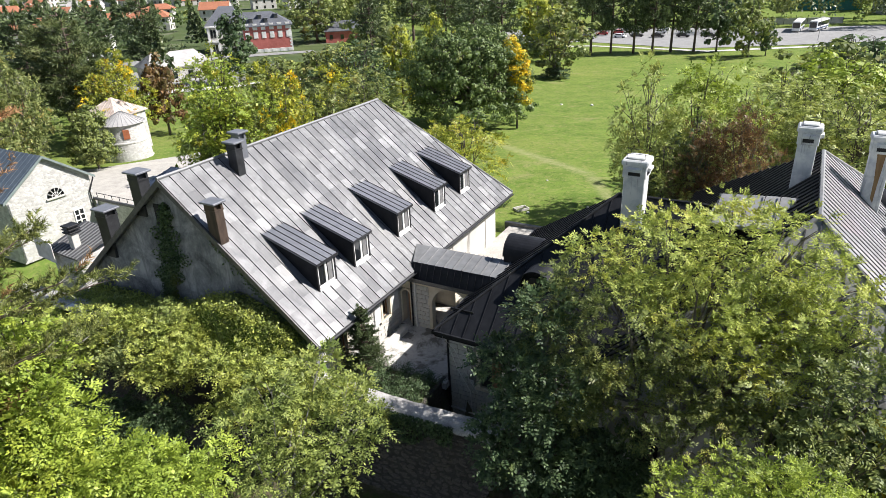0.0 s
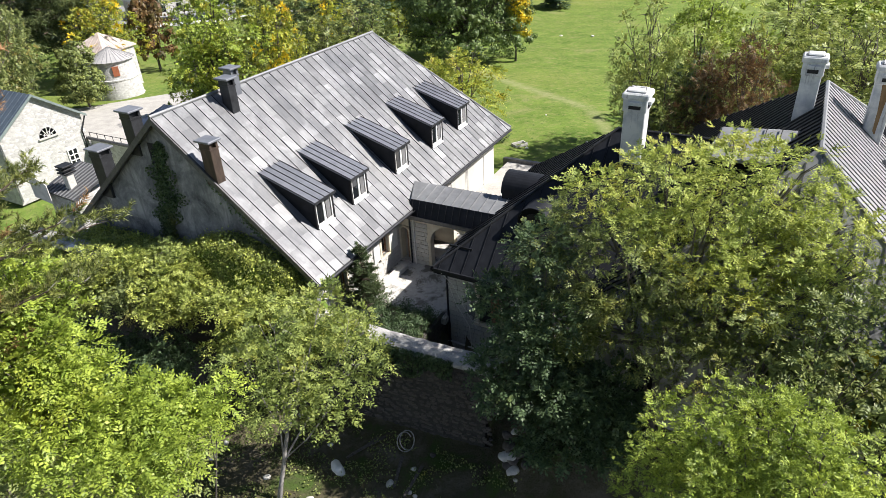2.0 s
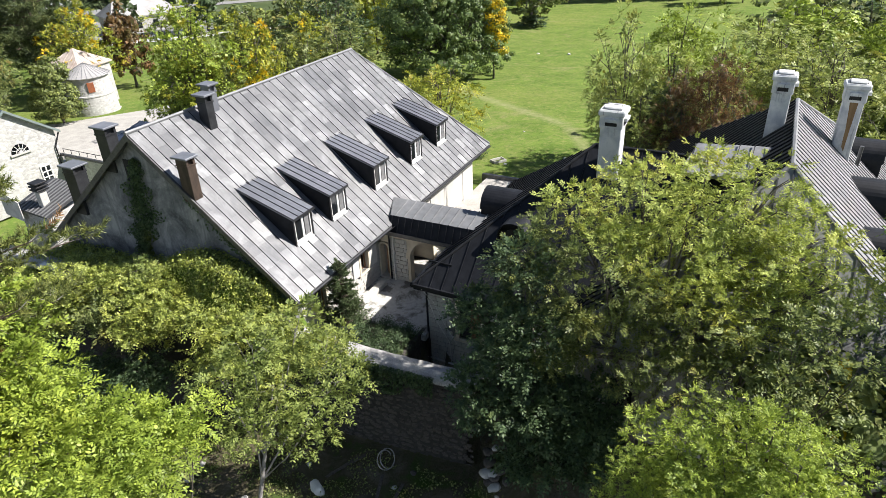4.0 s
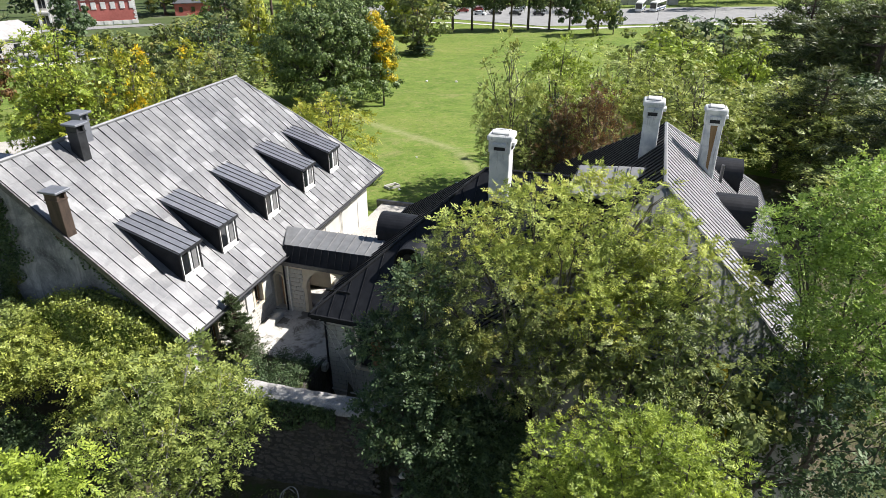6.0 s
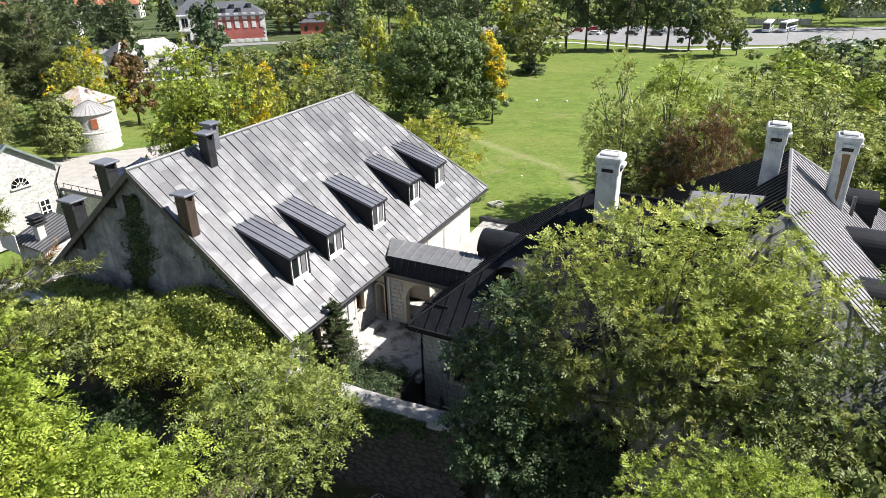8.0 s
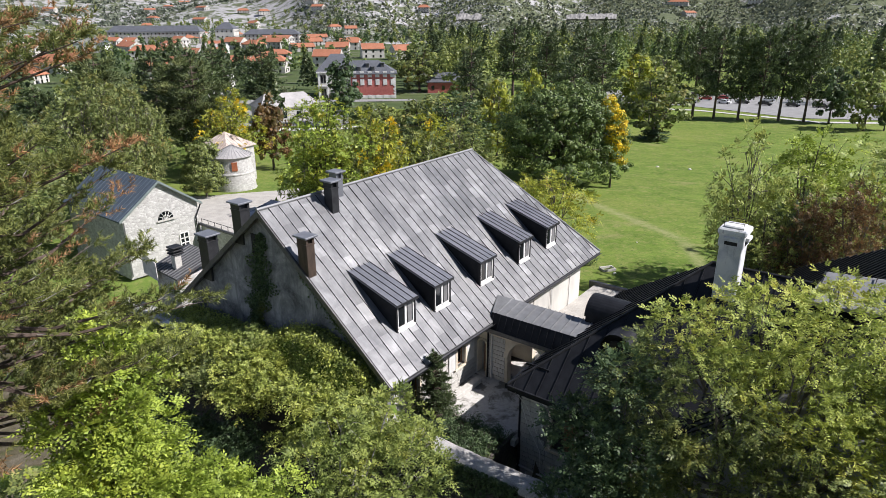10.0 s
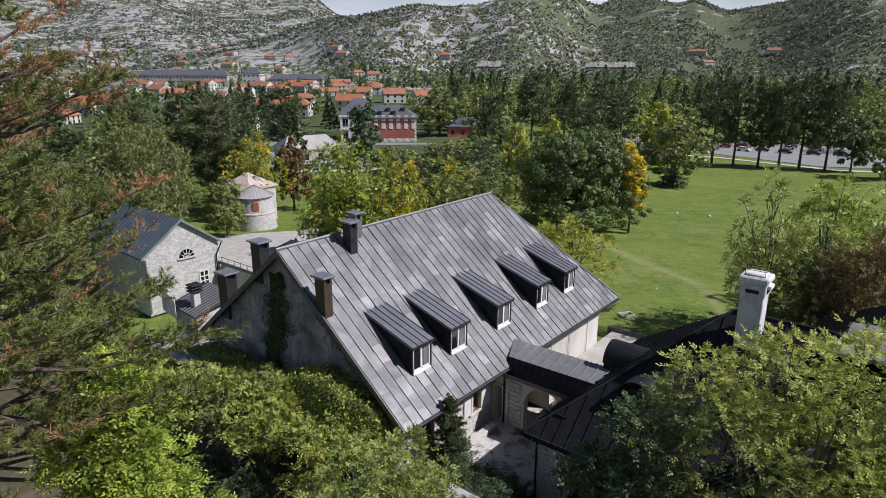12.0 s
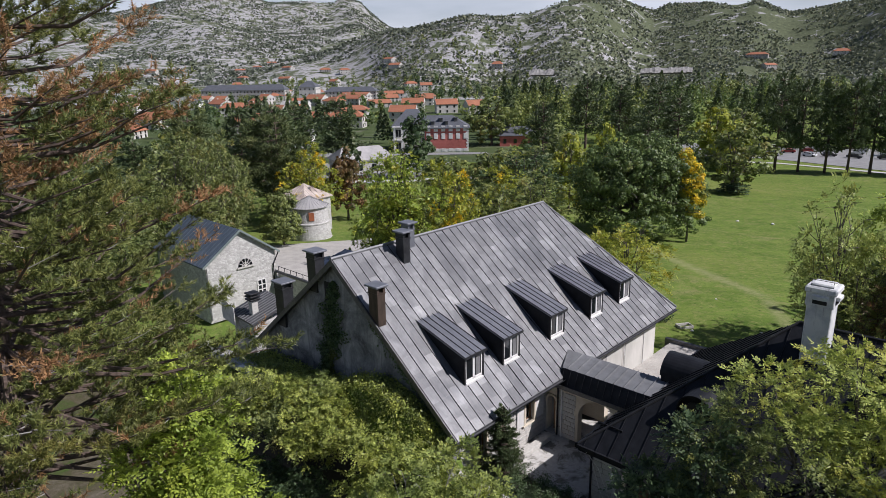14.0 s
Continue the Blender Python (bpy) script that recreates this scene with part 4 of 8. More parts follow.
def seams(bm, a, b, c, d, step, high=0.045, wide=0.03, first=0.3):
    """Standing ribs up a roof face: eave a-b, ridge d-c; each rib follows the slope."""
    a, b, c, d = (Vector(p) for p in (a, b, c, d))
    n = (b - a).cross(d - a).normalized()
    if n.z < 0:
        n = -n
    e = (b - a)
    ln = e.length
    ed = e / ln
    sl = n.cross(ed)
    if sl.z < 0:
        sl = -sl
    s = first
    while s < ln:
        p = a + ed * s
        t = 1e9
        for q, r in ((b, c), (c, d), (d, a)):
            m = r - q
            den = sl.cross(m).dot(n)
            if abs(den) > 1e-6 and m.length > 1e-4:
                k = (q - p).cross(m).dot(n) / den
                j = (q - p).cross(sl).dot(n) / den
                if k > 0.05 and -0.001 <= j <= 1.001:
                    t = min(t, k)
        if t < 1e8:
            q = p + sl * t
            w = ed * wide * 0.5
            h = n * high
            vs = [bm.verts.new(x) for x in (p - w, p + w, p + w + h, p - w + h, q - w, q + w, q + w + h, q - w + h)]
            for f in ((0, 1, 2, 3), (4, 7, 6, 5), (0, 4, 5, 1), (1, 5, 6, 2), (2, 6, 7, 3), (3, 7, 4, 0)):
                bm.faces.new([vs[i] for i in f])
        s += step
    return bm


def roof_face(parent, pts, material, step, name="roof_slope", rib=0.045, wide=0.03, thick=0.14, rib_mat=None):
    part(name, slab(pts, thick), material, parent)
    a, b, c = pts[:3]
    d = pts[3] if len(pts) > 3 else pts[2]
    bm = seams(bmesh.new(), a, b, c, d, step, rib, wide)
    part("seam", bm, rib_mat or material, parent)


def barrel_dormer(parent, m, r, length, label):
    """A half-round dormer: barrel roof, dark front with a rim and a round vent. Local x looks out."""
    d = empty_part("barrel_dormer", parent)
    d["label"] = label
    d.matrix_local = m
    part("barrel_roof", arch_ring(r - 0.05, r, 0, 0.35, -length, 0.12, 18), ROOF_BLACK, d)
    bm = bmesh.new()
    vs = [bm.verts.new((0.0, math.cos(math.pi * k / 14) * (r - 0.06), 0.35 + math.sin(math.pi * k / 14) * (r - 0.06))) for k in range(15)]
    vs += [bm.verts.new((0.0, -(r - 0.06), -0.6)), bm.verts.new((0.0, r - 0.06, -0.6))]
    bm.faces.new(vs)
    bmesh.ops.solidify(bm, geom=bm.faces[:], thickness=0.05)
    part("front", bm, ROOF_BLACK, d)
    part("cheek", boxes((-length * 0.7, 0.05, r - 0.05, r, -0.7, 0.36), (-length * 0.7, 0.05, -r, -r + 0.05, -0.7, 0.36)), ROOF_BLACK, d)
    part("vent", arch_ring(0.16, 0.42, 0, 0.38, 0.02, 0.07, 16, 0, 2 * math.pi), IRON, d, "round louvred vent")


def plaster_chimney(parent, u, v, z0, z1, a, b, label):
    """A rendered chimney with flue hoods and a stepped, bevelled head."""
    c = empty_part("chimney", parent)
    c["label"] = label
    y = -v
    bm = bmesh.new()
    box(bm, u - a / 2, u + a / 2, y - b / 2, y + b / 2, z0, z1 - 0.9, 0.03)
    part("shaft", bm, CHIM, c)
    part("band", boxes((u - a / 2 - 0.05, u + a / 2 + 0.05, y - b / 2 - 0.05, y + b / 2 + 0.05, z1 - 0.95, z1 - 0.35), bevel=0.03), CHIM, c)
    part("head", boxes((u - a / 2 - 0.12, u + a / 2 + 0.12, y - b / 2 - 0.12, y + b / 2 + 0.12, z1 - 0.38, z1 - 0.1), (u - a / 2 + 0.05, u + a / 2 - 0.05, y - b / 2 + 0.05, y + b / 2 - 0.05, z1 - 0.1, z1), bevel=0.06), CHIM, c)
    part("hood", boxes((u - a / 2 - 0.2, u - a / 2 + 0.02, y - b * 0.33, y + b * 0.33, z1 - 0.62, z1 - 0.45), bevel=0.02), CHIM, c)
    part("hood", boxes((u - a * 0.33, u + a * 0.33, y - b / 2 - 0.2, y - b / 2 + 0.02, z1 - 0.62, z1 - 0.45), bevel=0.02), CHIM, c)
    # Black boxes on the uncut shaft imitate the flues' shaded mouths.
    part("flue_dark_box", boxes((u - a / 2 - 0.07, u - a / 2 + 0.02, y - b * 0.28, y + b * 0.28, z1 - 0.82, z1 - 0.62)), DARK, c)
    part("flue_dark_box", boxes((u - a * 0.28, u + a * 0.28, y - b / 2 - 0.07, y - b / 2 + 0.02, z1 - 0.82, z1 - 0.62)), DARK, c)
    bm = bmesh.new()
    for sx in (-1, 1):
        for sy in (-1, 1):
            p = Vector((u + sx * a * 0.42, y + sy * b * 0.42, z1 - 0.12))
            tube(bm, [p, p + Vector((0, 0, 0.3))], [0.012, 0.012], 4)
    for sx in (-1, 1):
        tube(bm, [Vector((u + sx * a * 0.42, y - b * 0.55, z1 + 0.16)), Vector((u + sx * a * 0.42, y + b * 0.55, z1 + 0.16))], [0.012, 0.012], 4)
    part("bracket", bm, IRON, c, "thin iron cap bracket")


def yard_house():
    h = YARD_HOUSE
    z = 3.0
    a, b, c, d = L(4.3, 3.53, z), L(4.3, 18.0, z), L(11.04, 18.0, 8.66), L(11.04, 10.27, 8.66)
    roof_face(h, [a, b, c, d], ROOF_BLACK, 0.62)
    roof_face(h, [L(17.78, 3.53, z), a, d], ROOF_BLACK, 0.62)
    roof_face(h, [L(17.78, 18, z), L(17.78, 3.53, z), d, c], ZINC_DARK, 0.62)
    bm = bmesh.new()
    tube(bm, [a + Vector((0, 0, 0.04)), d + Vector((0, 0, 0.05)), c + Vector((0, 0, 0.05))], [0.06, 0.07, 0.07], 6)
    part("hip_cap", bm, ZINC_DARK, h)
    bm = boxes((4.2, 4.3, -18, -3.43, z - 0.16, z + 0.01), (4.2, 17.8, -3.53, -3.43, z - 0.16, z + 0.01))
    part("gutter", bm, ROOF_BLACK, h, "black box gutter")
    part("soffit", boxes((4.3, 4.9, -18, -3.55, z - 0.32, z - 0.16), (4.3, 17.7, -4.1, -3.53, z - 0.32, z - 0.16)), ROOF_BLACK, h)
    part("front_wall", wall_v(4.85, 4.05, 12.4, -3.2, z - 0.2, 0.5, [(5.7, 6.9, 0.0, 1.9)]), MORTAR, h)
    part("yard_wall", boxes((5.35, 17.2, -4.55, -4.05, -3.2, z - 0.2)), MORTAR, h)
    part("back_wall", boxes((16.7, 17.2, -18, -4.55, -3.2, z - 0.2)), FACADE, h)
    w = empty_part("window", h)
    w["label"] = "arched window with cream surround and brown louvred shutter"
    part("surround", arch_ring(0.6, 0.78, -6.3, 1.9, 4.78, 4.95, 12), CREAM, w)
    part("surround", boxes((4.78, 4.95, -5.7, -5.52, 0, 1.9), (4.78, 4.95, -7.08, -6.9, 0, 1.9), (4.72, 4.95, -7.15, -5.45, -0.14, 0.0)), CREAM, w)
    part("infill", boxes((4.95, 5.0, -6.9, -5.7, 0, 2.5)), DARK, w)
    for k in range(14):
        part("slat", boxes((4.88, 4.94, -6.88, -6.32, 0.1 + k * 0.13, 0.19 + k * 0.13)), WOOD, w)
    part("downpipe", tube(bmesh.new(), [Vector((4.4, -3.75, 2.8)), Vector((4.72, -4.02, 2.4)), Vector((4.72, -4.02, -2.5))], [0.055] * 3, 8), IRON, h)
    part("cable", tube(bmesh.new(), [Vector((4.25, -3.95, 2.85)), Vector((4.7, -4.4, 1.9)), Vector((4.72, -5.0, 0.6)), Vector((4.72, -5.6, -0.3))], [0.012] * 4, 4), WHITE, h, "loose white cable")
    part("snow_guard", boxes((5.25, 5.3, -5.2, -3.95, 3.8, 3.9)), ROOF_BLACK, h)
    plaster_chimney(h, 10.15, 11.2, 7.2, 10.95, 0.9, 0.95, "tall grey rendered chimney with stained hoods")
    barrel_dormer(h, Matrix.Translation((6.7, -7.75, 4.85)) @ Matrix.Rotation(math.pi, 4, 'Z'), 0.78, 2.3, "half-round black sheet dormer with round vent")
    barrel_dormer(h, Matrix.Translation((11.0, -4.7, 4.3)) @ Matrix.Rotation(math.pi / 2, 4, 'Z'), 0.95, 2.6, "half-round black sheet dormer")
    # the low grey saddle roof towards the wing
    roof_face(h, [L(9.4, 14.4, 8.5), L(9.2, 18.0, 8.7), L(11.6, 18.0, 9.35), L(11.4, 14.8, 9.2)], GALV, 0.6, rib_mat=SEAM_BLACK)
    roof_face(h, [L(13.9, 18.0, 8.6), L(13.7, 14.5, 8.4), L(11.4, 14.8, 9.2), L(11.6, 18.0, 9.35)], GALV, 0.6, rib_mat=SEAM_BLACK)


def wall_v(u, v0, v1, z0, z1, thick, openings):
    """A wall along v, its face at u."""
    return pierced(v0, v1, z0, z1, openings, lambda x, k, z: (u + thick * k, -x, z))


WING = empty("wing_house", at_house(0, 0), "house with steep ribbed grey metal roof and half-round dormers", "house")


def wing():
    h = WING
    z, zr = 3.95, 10.0
    n0, n1 = L(2, 11.9, z), L(2, 25.3, z)
    f0, f1 = L(26, 11.9, z), L(26, 25.3, z)
    r0, r1 = L(8, 18.6, zr), L(17.2, 18.6, zr)
    for pts in ([n1, f1, r1, r0], [n0, n1, r0], [f1, f0, r1]):
        roof_face(h, pts, GALV, 0.5, rib=0.035, wide=0.05, rib_mat=SEAM)
    # Slope turned from the sun: its shade and rib shadows painted as darker metal.
    roof_face(h, [f0, n0, r0, r1], ZINC_DARK, 0.5, rib=0.07, wide=0.13, rib_mat=SEAM_BLACK)
    bm = bmesh.new()
    tube(bm, [n1, r0, r1, f1], [0.1] * 4, 6)
    tube(bm, [n0, r0], [0.1] * 2, 6)
    part("ridge_cap", bm, GALV, h)
    for a, b, c, d in ((2.6, 3.1, -24.7, -12.5), (25, 25.4, -24.7, -12.5), (3.1, 25, -24.7, -24.2), (3.1, 25, -13.0, -12.5)):
        part("wall", boxes((a, b, c, d, -3.4, z - 0.1)), FACADE_GREY, h)
    for a, b, c, d in ((1.88, 2.0, -25.4, -11.8), (2, 26, -25.42, -25.3)):
        part("gutter", boxes((a, b, c, d, z - 0.15, z)), SEAM, h)
    # Black boxes on the solid wall imitate windows sunk in shade.
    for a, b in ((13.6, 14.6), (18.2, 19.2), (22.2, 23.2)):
        part("window_dark_box", boxes((2.56, 2.6, -b, -a, 0.2, 2.0)), DARK, h)
    plaster_chimney(h, 14.4, 17.8, 8.2, 12.0, 0.75, 0.8, "bluish grey rendered chimney")
    plaster_chimney(h, 16.2, 20.85, 7.2, 11.4, 0.75, 0.85, "rendered chimney with a rusty stain below its flue")
    part("rust_stain", slab([Vector((15.815, y, z)) for y, z in ((-21.03, 10.5), (-20.68, 10.5), (-20.74, 9.9), (-20.8, 9.2), (-20.82, 8.3), (-20.95, 8.1), (-20.97, 9.0), (-21.0, 9.7))], 0.008, None, Vector((1, 0, 0))), STAIN, h, "orange rust run")
    for u, v, zz in ((19.4, 23.0, 6.4), (14.2, 23.2, 6.2), (9.4, 23.6, 5.9)):
        barrel_dormer(h, Matrix.Translation((u, -v, zz)) @ Matrix.Rotation(-math.pi / 2, 4, 'Z'), 0.95, 2.4, "half-round dark sheet dormer")
    part("vent_pipe", tube(bmesh.new(), [L(16.9, 21.8, 7.0), L(16.9, 21.8, 8.1)], [0.09, 0.09], 8), SEAM, h)


STAIN = simple_material("rust_run", (0.17, 0.095, 0.04), (0.34, 0.22, 0.11), 0.9, 0, 4, 0.1, 0.01, (1, 1, 0.2))
yard_house()
wing()

# ---------------------------------------------------------------- the passage between the houses
LINK = empty("covered_passage", at_house(0, 0), "covered stone passage with arches under a dark sheet roof", "passage")


def passage():
    h = LINK
    roof_face(h, [L(8.2, -0.35, 3.2), L(8.2, 5.6, 3.3), L(8.62, 5.6, 4.1), L(8.62, -0.2, 4.05)], ROOF_BLACK, 0.42, rib=0.04)
    roof_face(h, [L(8.62, -0.2, 4.05), L(8.62, 5.6, 4.12), L(10.2, 6.0, 4.4), L(10.2, -0.9, 4.35)], ZINC_PLAIN, 0.55, rib=0.04)
    roof_face(h, [L(11.9, 5.6, 3.3), L(11.9, -0.3, 3.2), L(10.2, -0.9, 4.35), L(10.2, 6.0, 4.4)], ZINC_PLAIN, 0.55)
    part("eave_board", boxes((8.15, 8.22, -4.2, 0.45, 3.0, 3.22)), SEAM, h, "black eave board")
    part("ceiling_board", boxes((8.22, 11.8, -4.0, 0.55, 3.02, 3.1)), CREAM, h)
    for u, mat in ((8.5, CREAM), (11.3, CREAM)):
        # a wall with one round arch: piers, spandrels
        bm = bmesh.new()
        box(bm, u, u + 0.4, -0.95, 0.36 if u < 9 else 1.1, -0.2, 3.02)
        box(bm, u, u + 0.4, -4.05, -3.45, -0.2, 3.02)
        n = 14
        cy, r, sp = -2.2, 1.25, 1.55
        for i in range(n):
            a0, a1 = math.pi * i / n, math.pi * (i + 1) / n
            y0, z0 = cy + r * math.cos(a0), sp + r * math.sin(a0)
            y1, z1 = cy + r * math.cos(a1), sp + r * math.sin(a1)
            vs = [bm.verts.new(p) for p in ((u, y0, z0), (u, y1, z1), (u, y1, 3.02), (u, y0, 3.02), (u + 0.4, y0, z0), (u + 0.4, y1, z1), (u + 0.4, y1, 3.02), (u + 0.4, y0, 3.02))]
            for f in ((0, 1, 2, 3), (7, 6, 5, 4), (0, 4, 5, 1), (2, 6, 7, 3)):
                bm.faces.new([vs[k] for k in f])
        part("arch_wall", bm, mat, h)
    part("door_arch", arch_ring(0.26, 0.37, 0.73, 1.95, 8.46, 8.9, 10), CREAM, h, "cream arched door head")
    part("door_jamb", boxes((8.46, 8.9, 0.36, 0.47, -0.1, 1.95), bevel=0.01), CREAM, h)
    part("door_jamb", boxes((8.46, 8.9, 0.99, 1.1, -0.1, 1.95), bevel=0.01), CREAM, h)
    part("door_head", boxes((8.5, 8.9, 0.36, 1.1, 2.34, 3.02)), CREAM, h)
    part("door_leaf", boxes((8.76, 8.81, 0.47, 0.76, 0.02, 2.1), bevel=0.01), WOOD, h, "brown wooden door, half open")
    part("threshold", boxes((8.36, 8.9, 0.4, 1.06, -0.1, 0.08), bevel=0.02), LIMESTONE, h)
    part("downpipe", tube(bmesh.new(), [Vector((8.4, 0.05, 3.0)), Vector((8.4, 0.05, 0.0))], [0.045, 0.045], 8), WHITE, h)
    part("downpipe", tube(bmesh.new(), [Vector((8.4, 0.3, 3.0)), Vector((8.4, 0.3, 0.0))], [0.05, 0.05], 8), IRON, h)
    part("arch_ring", arch_ring(1.25, 1.5, -2.2, 1.55, 8.46, 8.52, 14), CREAM, h, "dressed cream arch stones")
    part("passage_wall", boxes((8.9, 11.3, -4.05, -3.8, -0.2, 3.02)), CREAM, h)
    part("bench", boxes((9.1, 10.4, -3.7, -3.3, 0.4, 0.46), (9.15, 9.25, -3.65, -3.35, 0, 0.4), (10.25, 10.35, -3.65, -3.35, 0, 0.4)), WOOD, h, "plain wooden bench")


passage()

# ---------------------------------------------------------------- yard floor, kerb
yard = part("yard_floor", boxes((4.3, 12.5, -4.05, 1.1, -0.35, 0.0)), YARD)
yard.matrix_world = at_house(0, 0)
tagged(yard, "pale concrete yard floor with damp stains", "floor", kind="structure")
edge = part("bed_wall", boxes((0.95, 4.85, -3.8, -3.6, -2.6, 0.02), bevel=0.02), RUBBLE)
edge.matrix_world = at_house(0, 0)
tagged(edge, "low dark rubble wall holding the planted bed", "wall", kind="structure")
kerb = part("yard_step", boxes((5.3, 7.7, 0.2, 0.62, 0.0, 0.3), bevel=0.025), LIMESTONE)
kerb.matrix_world = at_house(0, 0)
tagged(kerb, "low limestone bench along the house wall", "bench")
pav = part("pavement", boxes((12.55, 24.2, -8, 1.08, -1.6, 0.03)), GRAVEL)
pav.matrix_world = at_house(0, 0)
part("parapet", boxes((24.2, 24.5, -8, 1.5, -1.6, 0.3), bevel=0.02), SEAM, pav, "low dark parapet")
tagged(pav, "pale paved terrace before the meadow", "pavement", kind="structure")


# ---------------------------------------------------------------- the old retaining wall
def retaining_wall():
    root = empty("retaining_wall", at_house(0, 0), "old rubble stone retaining wall with pebbled coping, partly under ivy", "wall", kind="structure")
    bm = bmesh.new()
    rows = []
    vs = np.arange(-20, 8.7, 0.6)
    for v in vs:
        u, t = wall_line(v), wall_top(v)
        rows.append([bm.verts.new(p) for p in (L(u - 0.75, v, -3.4), L(u - 0.05, v, t - 0.12), L(u + 0.8, v, t - 0.12), L(u + 0.8, v, -3.4))])
    for a, b in zip(rows, rows[1:]):
        for k in range(3):
            bm.faces.new((a[k], a[k + 1], b[k + 1], b[k]))
    bm.faces.new(rows[0])
    bm.faces.new(rows[-1][::-1])
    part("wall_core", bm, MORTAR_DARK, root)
    bm = bmesh.new()
    rows = []
    rnd = random.Random(5)
    for v in np.arange(-20, 8.75, 0.25):
        u, t = wall_line(v), wall_top(v)
        j = rnd.uniform(-0.05, 0.05)
        prof = [(-0.2, -0.2), (-0.17 + j * 0.5, 0.0 + j * 0.4), (0.3, 0.07 + j), (0.84, 0.03 - j * 0.5), (0.88, -0.2)]
        rows.append([bm.verts.new(L(u + a, v, t + b)) for a, b in prof])
    for a, b in zip(rows, rows[1:]):
        for k in range(4):
            bm.faces.new((a[k], a[k + 1], b[k + 1], b[k]))
    part("coping", bm, COPING, root, "rough pale pebbled coping", True)
    return root


# The wall core's shade under the trees is put into this dark colour.
MORTAR_DARK = simple_material("shade_dark_mortar", (0.025, 0.024, 0.021), (0.06, 0.057, 0.05), 0.95, 0, 9, 0.5, 0.02)
RET_WALL = retaining_wall()


# ---------------------------------------------------------------- rubble-stone material for the old outbuildings
def rubble_material(name, scale, light, mid, joint):
    m = Mat(name, 0.9, 0, 0.2)
    v = m.n.new("ShaderNodeTexVoronoi")
    v.feature = 'DISTANCE_TO_EDGE'
    v.inputs["Scale"].default_value = scale
    mp = m.n.new("ShaderNodeMapping")
    mp.inputs["Scale"].default_value = (1, 1, 1.7)
    m.l.new(m.co, mp.inputs[0])
    m.l.new(mp.outputs[0], v.inputs["Vector"])
    c = m.n.new("ShaderNodeTexVoronoi")
    c.inputs["Scale"].default_value = scale
    m.l.new(mp.outputs[0], c.inputs["Vector"])
    sep = m.n.new("ShaderNodeSeparateColor")
    m.l.new(c.outputs["Color"], sep.inputs[0])
    stone = m.ramp(sep.outputs[0], [(0.0, mid), (1.0, light)])
    f = m.noise(5, 5, 0.7)
    stone = m.mix(m.fac(f, 0.4, 0.8), stone, m.mix(1.0, stone, (0.75, 0.74, 0.72), 'MULTIPLY'))
    m.color(m.mix(m.fac(v.outputs["Distance"], 0.0, 0.08), joint, stone)).bump(v.outputs["Distance"], 0.8, 0.06)
    return m.m


PALE_RUBBLE = rubble_material("pale_rubble", 3.2, (0.56, 0.555, 0.54), (0.36, 0.355, 0.34), (0.42, 0.41, 0.39))


